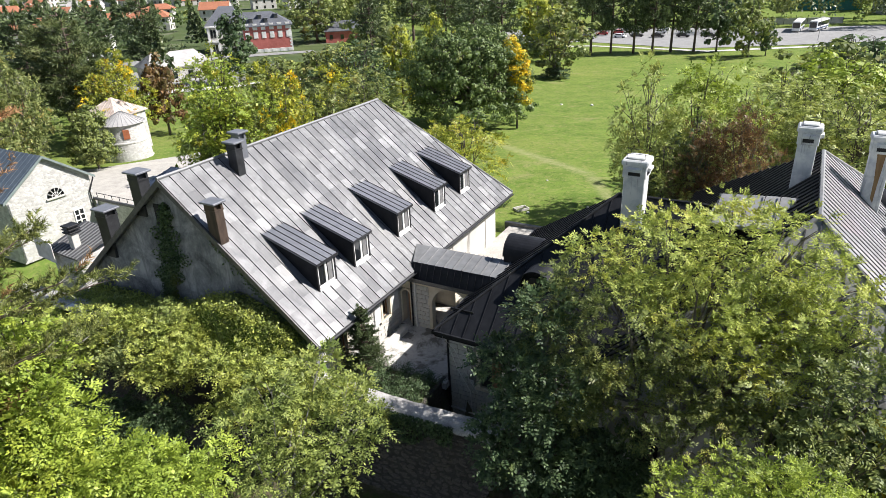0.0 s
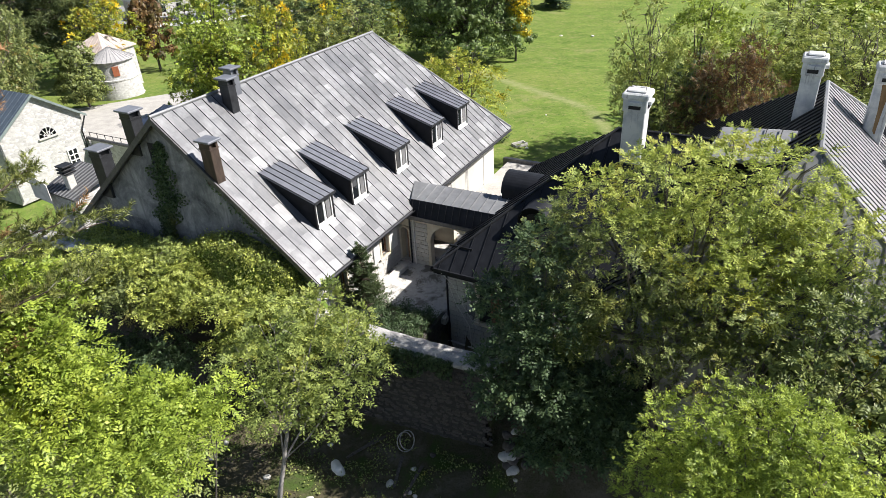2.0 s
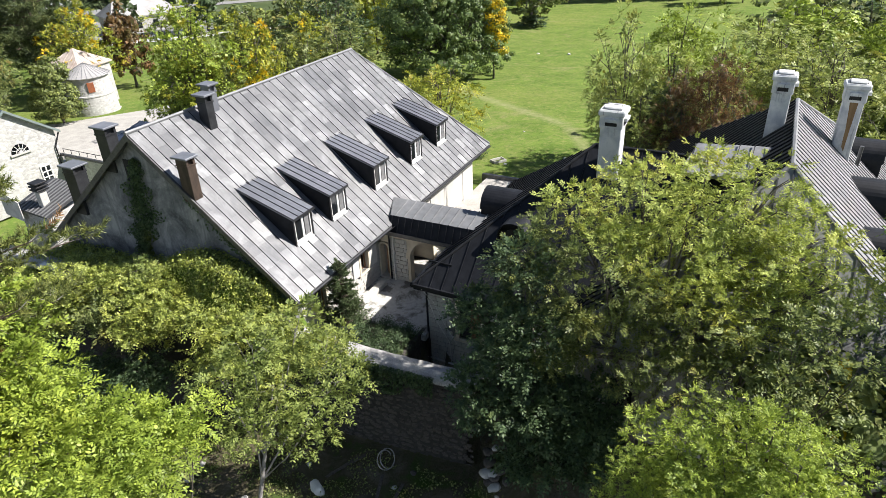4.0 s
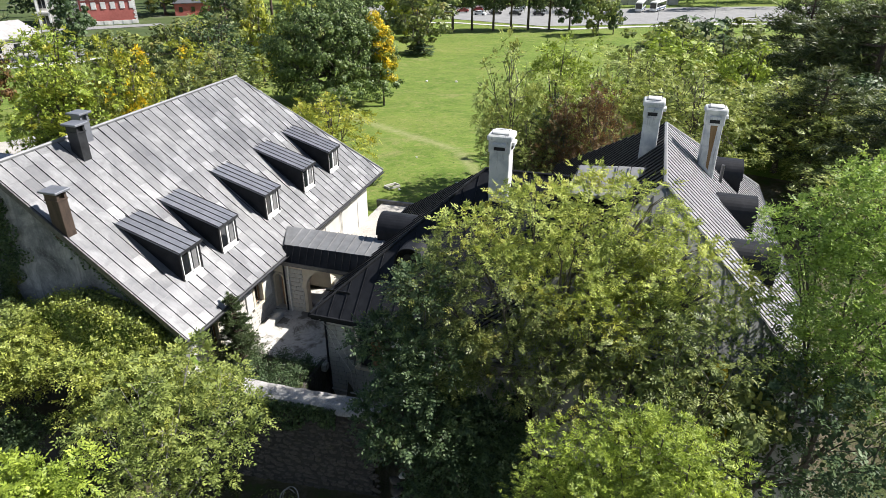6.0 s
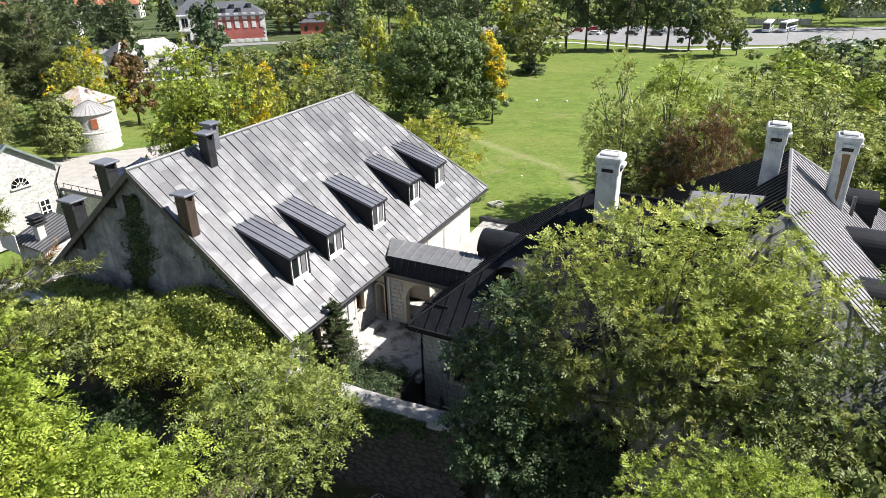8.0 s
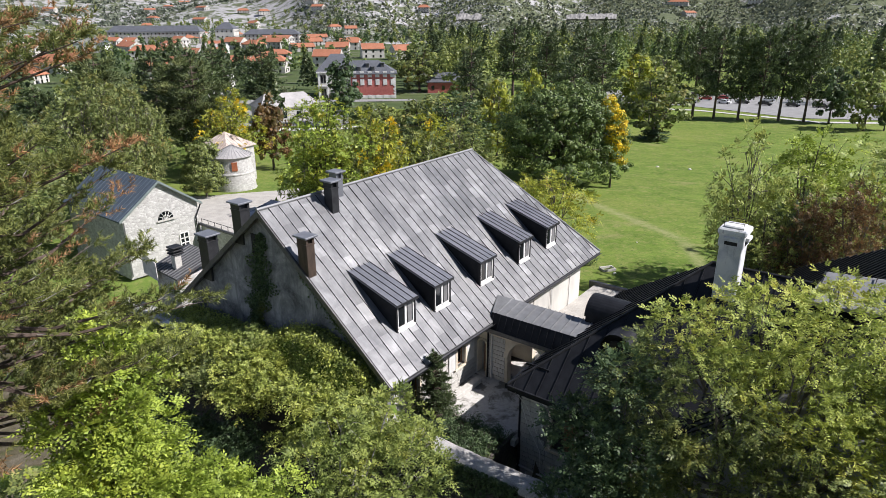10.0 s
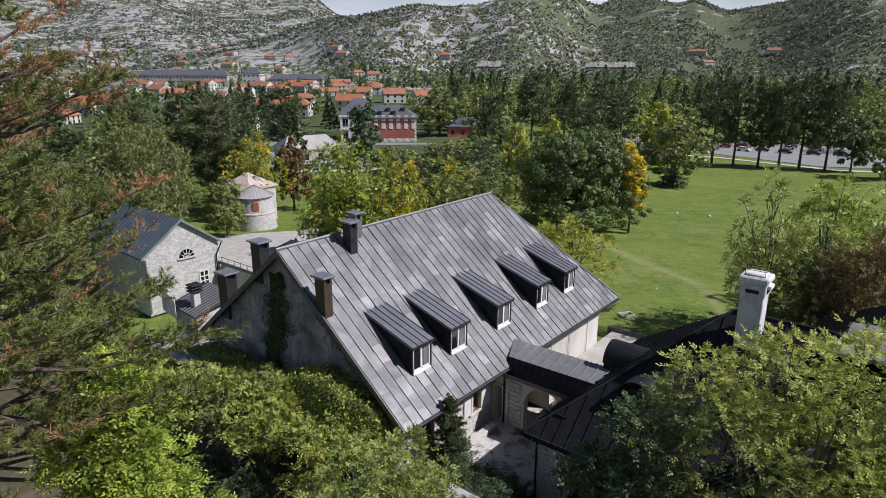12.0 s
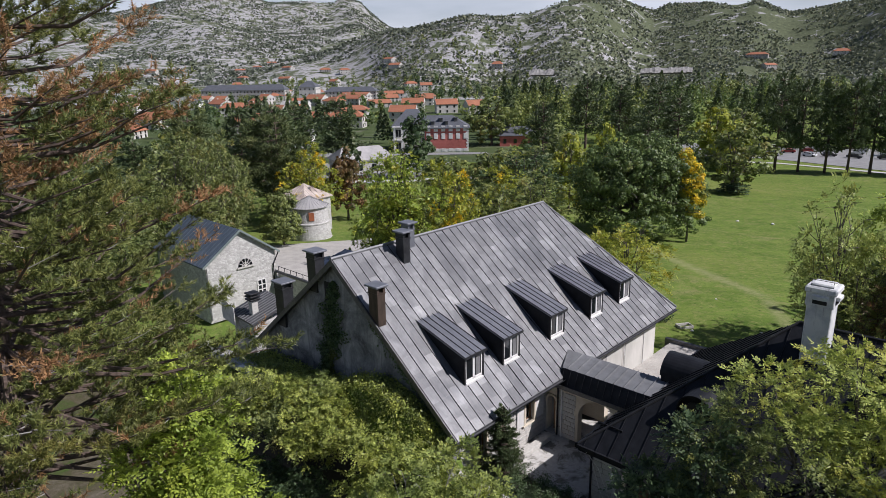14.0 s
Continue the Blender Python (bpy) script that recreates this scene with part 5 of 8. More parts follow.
# ---------------------------------------------------------------- gabled outbuilding and its neighbours
def outbuilding():
    """Front gable towards the camera; local x runs along the front, y back, z up."""
    a, b = Vector((-33.6, 47.25, 0)), Vector((-30.07, 53.3, 0))
    turn = math.degrees(math.atan2(b.y - a.y, b.x - a.x))
    w = (b - a).length
    h = empty("stone_outbuilding", pose(a.x, a.y, -2.0, 0, 0, turn), "pale rubble stone outbuilding with blue-grey sheet roof", "building")
    e, p = 5.45, 7.95
    bm = slab([Vector((0, 0, 0)), Vector((w, 0, 0)), Vector((w, 0, e)), Vector((w / 2, 0, p)), Vector((0, 0, e))], 0.5, None, Vector((0, 1, 0)))
    part("front_wall", bm, PALE_RUBBLE, h)
    part("side_wall", boxes((0, 0.5, 0.5, 10, 0, e)), PALE_RUBBLE, h)
    part("side_wall", boxes((w - 0.5, w, 0.5, 10, 0, e)), PALE_RUBBLE, h)
    s = (p - e) / (w / 2)
    o = 0.35
    roof_face(h, [Vector((w + o, -0.3, e - s * o + 0.15)), Vector((w + o, 10.2, e - s * o + 0.15)), Vector((w / 2, 10.2, p + 0.15)), Vector((w / 2, -0.3, p + 0.15))], BLUE_ROOF, 0.62, thick=0.12)
    roof_face(h, [Vector((-o, 10.2, e - s * o + 0.15)), Vector((-o, -0.3, e - s * o + 0.15)), Vector((w / 2, -0.3, p + 0.15)), Vector((w / 2, 10.2, p + 0.15))], BLUE_ROOF, 0.62, thick=0.12)
    for sx, x0 in ((1, w + o), (-1, -o)):
        bm = slab([Vector((x0, -0.36, e - s * o + 0.18)), Vector((w / 2, -0.36, p + 0.2)), Vector((w / 2, -0.36, p - 0.02)), Vector((x0, -0.36, e - s * o - 0.04))], 0.06, None, Vector((0, 1, 0)))
        part("verge_board", bm, GREENISH, h, "grey-green verge board")
    win = empty_part("fan_window", h)
    win["label"] = "half-round fan window"
    bm = bmesh.new()
    vs = [bm.verts.new((w * 0.55 + 0.72 * math.cos(math.pi * i / 12), -0.02, 4.55 + 0.72 * math.sin(math.pi * i / 12))) for i in range(13)]
    bm.faces.new(vs)
    bmesh.ops.solidify(bm, geom=bm.faces[:], thickness=0.05)
    part("pane", bm, GLASS, win)
    bm = bmesh.new()
    for i in range(1, 6):
        an = math.pi * i / 6
        tube(bm, [Vector((w * 0.55, -0.08, 4.55)), Vector((w * 0.55 + 0.72 * math.cos(an), -0.08, 4.55 + 0.72 * math.sin(an)))], [0.025, 0.025], 4)
    part("glazing_bar", bm, WHITE, win)
    bm = bmesh.new()
    pts = [Vector((w * 0.55 + 0.36 * math.cos(math.pi * i / 10), -0.08, 4.55 + 0.36 * math.sin(math.pi * i / 10))) for i in range(11)]
    tube(bm, pts, [0.025] * 11, 4)
    part("glazing_bar", bm, WHITE, win)
    part("sill", boxes((w * 0.55 - 0.85, w * 0.55 + 0.85, -0.15, 0.02, 4.42, 4.55)), LIMESTONE, win)
    lw = empty_part("window", h)
    part("pane", boxes((w * 0.76 - 0.42, w * 0.76 + 0.42, -0.03, 0.0, 1.5, 2.9)), GLASS, lw)
    for x in (-0.42, 0.0, 0.42):
        part("glazing_bar", boxes((w * 0.76 + x - 0.05, w * 0.76 + x + 0.05, -0.08, -0.03, 1.5, 2.9)), WHITE, lw)
    for z in (1.5, 1.95, 2.4, 2.9):
        part("glazing_bar", boxes((w * 0.76 - 0.45, w * 0.76 + 0.45, -0.08, -0.03, z - 0.04, z + 0.04)), WHITE, lw)
    bm = tube(bmesh.new(), [Vector((w + 0.3, -0.1, e - 0.25)), Vector((w - 0.35, -0.14, e - 1.35)), Vector((w - 0.35, -0.14, 0.3))], [0.06] * 3, 8)
    part("downpipe", bm, IRON, h)
    part("downpipe", tube(bmesh.new(), [Vector((0.1, -0.12, e - 0.3)), Vector((0.1, -0.12, 0.3))], [0.05] * 2, 8), ZINC_PLAIN, h)
    # lower wing behind with gutter and railing
    l = empty("low_annexe", pose(b.x, b.y, -2.6, 0, 0, -29.7), "low stone annexe with flat metal-edged roof", "building")
    part("wall", boxes((0.1, 5.6, 0.1, 6, -2, 3.9)), PALE_RUBBLE, l)
    part("roof", boxes((0.0, 5.8, 0.0, 6.2, 3.9, 4.05), bevel=0.02), GRAVEL, l)
    part("gutter", boxes((0.0, 5.8, -0.15, 0.0, 3.82, 4.0)), SEAM, l)
    for k in range(6):
        part("rail_post", boxes((0.3 + k, 0.34 + k, 0.05, 0.09, 4.05, 4.45)), IRON, l)
    part("rail", boxes((0.3, 5.4, 0.05, 0.09, 4.4, 4.44)), IRON, l)
    bl = empty("blue_roof_shed", pose(-26.3, 53.6, -0.2, 0, 0, -29.7), "shed with dark blue standing-seam roof", "building")
    part("wall", boxes((0, 7, 0, 6, -2.5, 1.9)), PALE_RUBBLE, bl)
    roof_face(bl, [Vector((-0.3, -0.3, 1.9)), Vector((7.3, -0.3, 1.9)), Vector((6.0, 3, 3.3)), Vector((1.0, 3, 3.3))], BLUE_DARK, 0.6)
    roof_face(bl, [Vector((7.3, 6.3, 1.9)), Vector((-0.3, 6.3, 1.9)), Vector((1.0, 3, 3.3)), Vector((6.0, 3, 3.3))], BLUE_DARK, 0.6)
    roof_face(bl, [Vector((-0.3, 6.3, 1.9)), Vector((-0.3, -0.3, 1.9)), Vector((1.0, 3, 3.3))], BLUE_DARK, 0.6)
    roof_face(bl, [Vector((7.3, -0.3, 1.9)), Vector((7.3, 6.3, 1.9)), Vector((6.0, 3, 3.3))], BLUE_DARK, 0.6)
    # little boiler hut between, with its square flue
    s = empty("boiler_hut", at_house(0, -0.6, 1.4), "small hut with slatted metal roof and rendered flue", "hut")
    part("roof", slab([L(0.6, -20.6, 2.9), L(0.6, -17.6, 2.7), L(3.4, -17.6, 3.5), L(3.4, -20.6, 3.7)], 0.1), SEAM, s)
    part("seam", seams(bmesh.new(), L(0.6, -20.6, 2.9), L(0.6, -17.6, 2.7), L(3.4, -17.6, 3.5), L(3.4, -20.6, 3.7), 0.28, 0.05, 0.05), ZINC_PLAIN, s)
    part("wall", boxes((0.8, 3.2, 17.8, 20.4, -2.6, 2.6)), PALE_RUBBLE, s)
    part("flue", boxes((1.2, 1.65, 18.6, 19.05, 2.0, 3.95), bevel=0.02), LIMESTONE, s)
    for k in range(3):
        part("cowl_plate", boxes((1.05, 1.8, 18.45, 19.2, 3.95 + k * 0.2, 4.05 + k * 0.2), bevel=0.02), IRON, s)
    part("screen", slab([L(0.4, -21.2, 2.4), L(0.4, -19.6, 2.2), L(0.4, -19.6, 3.4), L(0.4, -21.2, 4.0)], 0.04, None, Vector((1, 0, 0))), CONCRETE, s, "grey weathered screen panel")


GREENISH = simple_material("grey_green_metal", (0.20, 0.25, 0.24), (0.30, 0.35, 0.34), 0.5, 0.3, 3, 0.1)
BLUE_DARK = simple_material("dark_blue_roof", (0.035, 0.05, 0.085), (0.06, 0.08, 0.125), 0.45, 0.3, 2, 0.1)
outbuilding()


# ---------------------------------------------------------------- round tower and the square house behind it
def tower():
    h = empty("round_tower", pose(-41.9, 85.6, -4.4), "round pale stone tower with conical sheet roof", "tower")
    bm = bmesh.new()
    prof = [(3.25, 0.0), (3.2, 0.15), (2.95, 0.2), (2.75, 2.6), (2.82, 2.66), (2.82, 2.8), (2.68, 2.86), (2.5, 5.1)]
    n = 40
    rings = [[bm.verts.new((r * math.cos(2 * math.pi * k / n), r * math.sin(2 * math.pi * k / n), z)) for k in range(n)] for r, z in prof]
    for a, b in zip(rings, rings[1:]):
        for k in range(n):
            bm.faces.new((a[k], a[(k + 1) % n], b[(k + 1) % n], b[k]))
    part("wall", bm, PALE_RUBBLE, h)
    bm = bmesh.new()
    bmesh.ops.create_cone(bm, segments=40, radius1=2.85, radius2=0.05, depth=1.5, matrix=Matrix.Translation((0, 0, 5.82)), cap_ends=True)
    part("cone_roof", bm, PALE_SHEET, h)
    bm = bmesh.new()
    for k in range(28):
        a = 2 * math.pi * k / 28
        tube(bm, [Vector((2.86 * math.cos(a), 2.86 * math.sin(a), 5.09)), Vector((0.08 * math.cos(a), 0.08 * math.sin(a), 6.57))], [0.035, 0.015], 4)
    part("seam", bm, ZINC_PLAIN, h)
    an = math.atan2(-85 + 3, 41.6 + 4)
    part("shutter", boxes((2.5, 2.72, -0.38, 0.38, 3.3, 4.5)), RUST_RED, h, "closed red-brown wooden shutter").rotation_euler = (0, 0, an)
    s = empty("square_house", pose(-45.3, 91.0, -5.8, 0, 0, -18.4), "square pale stone house with faded patched tin roof", "house")
    part("wall", boxes((-2.8, 2.8, -2.8, 2.8, 0, 6.7)), PALE_RUBBLE, s)
    c = [Vector((-3.1, -3.1, 6.7)), Vector((3.1, -3.1, 6.7)), Vector((3.1, 3.1, 6.7)), Vector((-3.1, 3.1, 6.7))]
    top = Vector((0, 0, 8.8))
    for k, mt in enumerate((TILE_OLD, TILE_OLD, PALE_SHEET, PALE_SHEET)):
        roof_face(s, [c[k], c[(k + 1) % 4], top], mt, 0.9, rib=0.04)


RUST_RED = simple_material("rust_red_wood", (0.26, 0.08, 0.035), (0.36, 0.12, 0.05), 0.7, 0, 5, 0.1)
PALE_SHEET = simple_material("pale_sheet", (0.38, 0.37, 0.365), (0.54, 0.52, 0.51), 0.55, 0.2, 0.8, 0.1)
tower()


# ---------------------------------------------------------------- the town
def town_house(name, label, x, y, w, d, h, rise, turn, wall, roof, rows=2, cols=4, z=None, chim=1, hip=0.0, group="", base=0.0):
    """A plain house: walls, hipped or gabled roof, windows front and side, chimney."""
    g = (ground_height(x, y) if z is None else z) - 0.3
    r = empty(name, pose(x, y, g, 0, 0, turn), label, "house", group)
    part("wall", boxes((-w / 2, w / 2, -d / 2, d / 2, 0, h)), wall, r)
    o = 0.5
    c = [Vector((-w / 2 - o, -d / 2 - o, h)), Vector((w / 2 + o, -d / 2 - o, h)), Vector((w / 2 + o, d / 2 + o, h)), Vector((-w / 2 - o, d / 2 + o, h))]
    k = w / 2 * (1 - hip) + (o if hip == 0 else 0)
    t = [Vector((-k, 0, h + rise)), Vector((k, 0, h + rise))]
    part("roof", slab([c[0], c[1], t[1], t[0]], 0.25), roof, r)
    part("roof", slab([c[2], c[3], t[0], t[1]], 0.25), roof, r)
    for pts in ([c[1], c[2], t[1]], [c[3], c[0], t[0]]):
        part("roof" if hip else "gable", slab(pts, 0.2, None, Vector((0, 0, -1)) if hip else Vector((-1 if pts[0].x > 0 else 1, 0, 0))), roof if hip else wall, r)
    fh = (h - base) / rows
    first = None
    for i in range(rows):
        for j in range(cols):
            wx = -w / 2 + w * (j + 0.5) / cols
            m = Matrix.Translation((wx, -d / 2 - 0.04, base + fh * (i + 0.52)))
            if first is None:
                first = part("window", boxes((-0.6, 0.6, -0.04, 0.04, -0.8, 0.8)), GLASS, r)
                first.matrix_local = m
            else:
                share("window", first.data, r, m)
        for j in range(max(1, int(d / 3.5))):
            wy = -d / 2 + d * (j + 0.5) / max(1, int(d / 3.5))
            share("window", first.data, r, Matrix.Translation((w / 2 + 0.04, wy, base + fh * (i + 0.52))) @ Matrix.Rotation(math.pi / 2, 4, 'Z'))
    for j in range(chim):
        cx = -w / 4 + j * w / 2.2
        part("chimney", boxes((cx - 0.4, cx + 0.4, 0.3, 1.1, h + rise * 0.4, h + rise + 0.9), bevel=0.03), FACADE, r)
    return r


def red_house():
    """Red rendered palace-like house: shuttered windows, slate hip roof with small dormers, white quoins, taller wing."""
    x0, y0, x1, y1 = -65.0, 232.0, -49.3, 235.5
    turn = math.degrees(math.atan2(y1 - y0, x1 - x0))
    w = math.hypot(x1 - x0, y1 - y0)
    r = empty("red_house", pose(x0, y0, -10.2, 0, 0, turn), "large red rendered house with white shutters and slate roof", "house")
    part("wall", boxes((0, w, 0, 13, 1.4, 9.0)), RED_WALL, r)
    part("plinth", boxes((-0.05, w + 0.05, -0.05, 13.05, 0, 1.4)), WHITE, r)
    part("cornice", boxes((-0.2, w + 0.2, -0.25, 13.2, 8.7, 9.05), bevel=0.03), ZINC_PLAIN, r)
    c = [Vector((-0.6, -0.6, 9.0)), Vector((w + 0.6, -0.6, 9.0)), Vector((w + 0.6, 13.6, 9.0)), Vector((-0.6, 13.6, 9.0))]
    t = [Vector((-0.6, 6.5, 13.2)), Vector((w - 6, 6.5, 13.2))]
    for pts in ([c[0], c[1], t[1], t[0]], [c[1], c[2], t[1]], [c[2], c[3], t[0], t[1]]):
        part("roof", slab(pts, 0.25), SLATE, r)
    for i in range(3):
        for j in range(6):
            z = 2.3 + i * 2.75 if i else 0.35
            x = 1.3 + j * (w - 2.4) / 5
            win = empty_part("window", r)
            hh = 1.9 if i else 1.0
            part("surround", boxes((x - 0.75, x + 0.75, -0.1, 0.02, z - 0.1, z + hh + 0.12)), WHITE, win)
            part("shutter", boxes((x - 0.6, x, -0.16, -0.1, z, z + hh)), WHITE, win)
            part("shutter", boxes((x + 0.03, x + 0.6, -0.16, -0.1, z, z + hh)), WHITE, win)
    for k in range(12):
        part("quoin", boxes((w - (0.9 if k % 2 else 0.55), w + 0.04, -0.07, 0.03, 1.4 + k * 0.62, 1.95 + k * 0.62)), WHITE, r)
    for x, y in ((3, 1.5), (8, 1.5), (11.5, 3.4), (6, 3.2)):
        zz = 9 + (y + 0.6) * 4.2 / 7.1
        d = empty_part("roof_dormer", r)
        part("body", boxes((x - 0.6, x + 0.6, y - 0.6, y + 1.6, zz - 0.6, zz + 1.0)), SEAM, d)
        part("hood", boxes((x - 0.8, x + 0.8, y - 0.9, y + 1.7, zz + 1.0, zz + 1.2), bevel=0.05), SLATE, d)
    # taller wing to the side
    part("wing_wall", boxes((-12, -0.1, 2, 18, 0, 9.6)), FACADE, r)
    c = [Vector((-12.7, 1.3, 9.6)), Vector((0.6, 1.3, 9.6)), Vector((0.6, 18.7, 9.6)), Vector((-12.7, 18.7, 9.6))]
    t = [Vector((-7.5, 10, 15.4)), Vector((-3.0, 10, 15.4))]
    for pts in ([c[0], c[1], t[1], t[0]], [c[1], c[2], t[1]], [c[2], c[3], t[0], t[1]], [c[3], c[0], t[0]]):
        part("wing_roof", slab(pts, 0.25), SLATE, r)
    for x in (-11.4, -8.6):
        for z in (0.2, 5.0):
            part("porch_column", boxes((x - 0.3, x + 0.3, 0.6, 1.2, z, z + 4.3), bevel=0.04), WHITE, r)
    part("porch_slab", boxes((-12.2, -8.0, 0.3, 2, 4.5, 4.95)), WHITE, r)
    part("porch_slab", boxes((-12.2, -8.0, 0.3, 2, 9.3, 9.7)), WHITE, r)
    for x in (-10.5, -9.5):
        for z in (1.0, 5.8):
            part("porch_window", boxes((x - 0.4, x + 0.4, 1.9, 2.0, z, z + 2.6)), GLASS, r)


SLATE = simple_material("slate", (0.085, 0.09, 0.105), (0.15, 0.16, 0.18), 0.6, 0.1, 2.5, 0.2)
red_house()
tin = town_house("tin_roof_house", "low pale house with patched white tin roof", -67.5, 173, 16, 10, 4.4, 3.2, 40, FACADE, PALE_SHEET, 1, 4, hip=0.3)

TOWN = [(-287, 506, 14, 10), (-254, 550, 18, 11), (-282, 373, 12, 10), (-250, 635, 30, 14), (-225, 560, 26, 13), (-209, 620, 16, 12), (-110, 450, 15, 11), (-87, 436, 12, 10), (-140, 470, 16, 11),
        (-463, 712, 14, 10), (-448, 600, 14, 10), (-385, 475, 13, 10), (-386, 738, 20, 12), (-377, 800, 15, 10), (-300, 690, 15, 10), (-340, 640, 16, 11), (-270, 470, 12, 9),
        (-784, 1457, 22, 13), (-730, 1224, 20, 12), (-597, 1173, 22, 13), (-493, 1111, 20, 12), (-448, 1091, 18, 12), (-317, 976, 18, 12), (-345, 1033, 20, 12), (-825, 1076, 20, 12), (-774, 1371, 20, 12),
        (-575, 951, 16, 10), (-520, 1010, 22, 12), (-640, 1080, 18, 12), (-163, 993, 16, 10), (332, 1108, 22, 12), (214, 1090, 30, 12), (217, 1024, 20, 11), (-420, 980, 16, 10)]
rt = random.Random(77)
ry = random.Random(5)
for _ in range(400):
    a, r = radians(ry.uniform(-40, -15)), ry.uniform(330, 860)
    x, y = r * math.sin(a), r * math.cos(a)
    if len(TOWN) < 66 and all(math.hypot(x - h[0], y - h[1]) > 30 for h in TOWN) and not (-440 < x < -220 and 600 < y < 690):
        TOWN.append((x, y, ry.uniform(11, 20), ry.uniform(9, 12)))
for i, (x, y, w, d) in enumerate(TOWN):
    pale = rt.random() < 0.65
    town_house("town_house", "pale town house under an orange tile roof" if pale else "grey town house under an orange tile roof", x, y, w, d, rt.choice((4.0, 6.2, 6.5)), rt.uniform(2.6, 3.8),
               rt.uniform(-30, 40), FACADE if pale else FACADE_GREY, TILE, 2, max(3, int(w / 4)), hip=rt.choice((0, 0.4)), group="town houses")
town_house("long_building", "long grey three-storey institution with dark slate roof", -378, 640, 92, 16, 12.5, 5.5, 8, FACADE_GREY, SLATE, 3, 24, hip=0.1, chim=2)
town_house("long_building", "grey corner pavilion with slate roof", -303, 640, 18, 18, 15, 6.0, 8, FACADE, SLATE, 3, 4, hip=0.7)
town_house("long_building", "long grey side wing with dark slate roof", -262, 655, 55, 15, 9.5, 4.5, 8, FACADE_GREY, SLATE, 3, 14, hip=0.2)
town_house("pediment_house", "white house with classical gable and blue-grey roof", -352, 500, 13, 24, 8.0, 3.6, 100, WHITE, BLUE_ROOF, 2, 6)
town_house("white_hall", "white hall with white metal roof", -235, 470, 20, 14, 5.5, 3.0, 10, WHITE, PALE_SHEET, 1, 5)
town_house("white_hall", "small white house half hidden by trees", -103, 208, 8, 9, 8.0, 2.4, 15, WHITE, PALE_SHEET, 2, 2)
town_house("slate_house", "house with dark slate roof behind trees", -33, 258, 16, 10, 4.5, 3.2, 8, RED_WALL, SLATE, 1, 4, hip=0.3)


# ---------------------------------------------------------------- roads, car park
def draped(name, near_edge, far_edge, material, label, category, lift=0.08, steps=40, cross=10):
    """A sheet between two edges, laid on the ground."""
    def along(pts, t):
        k = t * (len(pts) - 1)
        i = min(int(k), len(pts) - 2)
        return Vector(pts[i]).lerp(Vector(pts[i + 1]), k - i)
    bm = bmesh.new()
    rows = []
    for i in range(steps + 1):
        a, b = along(near_edge, i / steps), along(far_edge, i / steps)
        row = []
        for j in range(cross + 1):
            p = a.lerp(b, j / cross)
            row.append(bm.verts.new((p.x, p.y, ground_height(p.x, p.y) + lift)))
        rows.append(row)
    for r, s in zip(rows, rows[1:]):
        for j in range(cross):
            bm.faces.new((r[j], r[j + 1], s[j + 1], s[j]))
    return tagged(part(name, bm, material), label, category, kind="structure")


draped("road", [(20, 226), (50, 222), (74, 194), (98, 194), (134, 198), (200, 190)], [(20, 268), (58, 266), (100, 250), (120, 238), (158, 236), (220, 225)], ASPHALT, "pale grey asphalt car park and road", "road", 0.12, 60, 14)
draped("road", [(20, 213), (50, 207), (76, 184), (100, 187), (134, 191), (200, 183)], [(20, 216), (50, 210), (77, 187), (100, 190), (134, 194), (200, 186)], CONCRETE, "narrow pale footpath along the meadow", "path", 0.12, 50, 3)
draped("road", [(-75, 148), (-50, 152), (-30, 162)], [(-76, 153), (-51, 157), (-31, 167)], CONCRETE, "pale path through the park", "path", 0.12, 20, 3)
draped("road", [(-120, 150), (-80, 158), (-48, 160)], [(-128, 184), (-90, 194), (-46, 198)], ASPHALT, "pale asphalt yard round the tin-roofed house", "pavement", 0.11, 24, 10)
draped("road", [(-140, 190), (-95, 212), (-40, 226)], [(-142, 204), (-97, 226), (-42, 232)], ASPHALT, "pale asphalt street before the red house", "road", 0.12, 30, 8)
draped("road", [(-31, 53.5), (-22, 55.5), (-14, 57.5)], [(-51, 77.5), (-43, 77), (-33, 81), (-21, 76)], GRAVEL, "pale gravel yard between the outbuildings", "pavement", 0.1, 30, 12)
draped("road", [(-52, 80), (-44, 79.5), (-34, 84), (-28, 90)], [(-52, 77), (-43, 76.5), (-32, 81), (-26, 87)], GRAVEL, "pale curved gravel path round the tower lawn", "path", 0.1, 30, 4)


def paint(name, c, rough=0.3):
    m = Mat(name, rough, 0.0, 0.6)
    m.color(m.mix(m.fac(m.noise(3, 3), 0.3, 0.8), c, tuple(x * 0.85 for x in c)))
    return m.m


CAR_PAINTS = [paint("car_white", (0.75, 0.75, 0.75)), paint("car_silver", (0.45, 0.46, 0.47)), paint("car_black", (0.02, 0.02, 0.022)), paint("car_red", (0.35, 0.03, 0.03)), paint("car_blue", (0.04, 0.08, 0.2))]
TYRE = simple_material("tyre", (0.012, 0.012, 0.012), (0.03, 0.03, 0.03), 0.9)


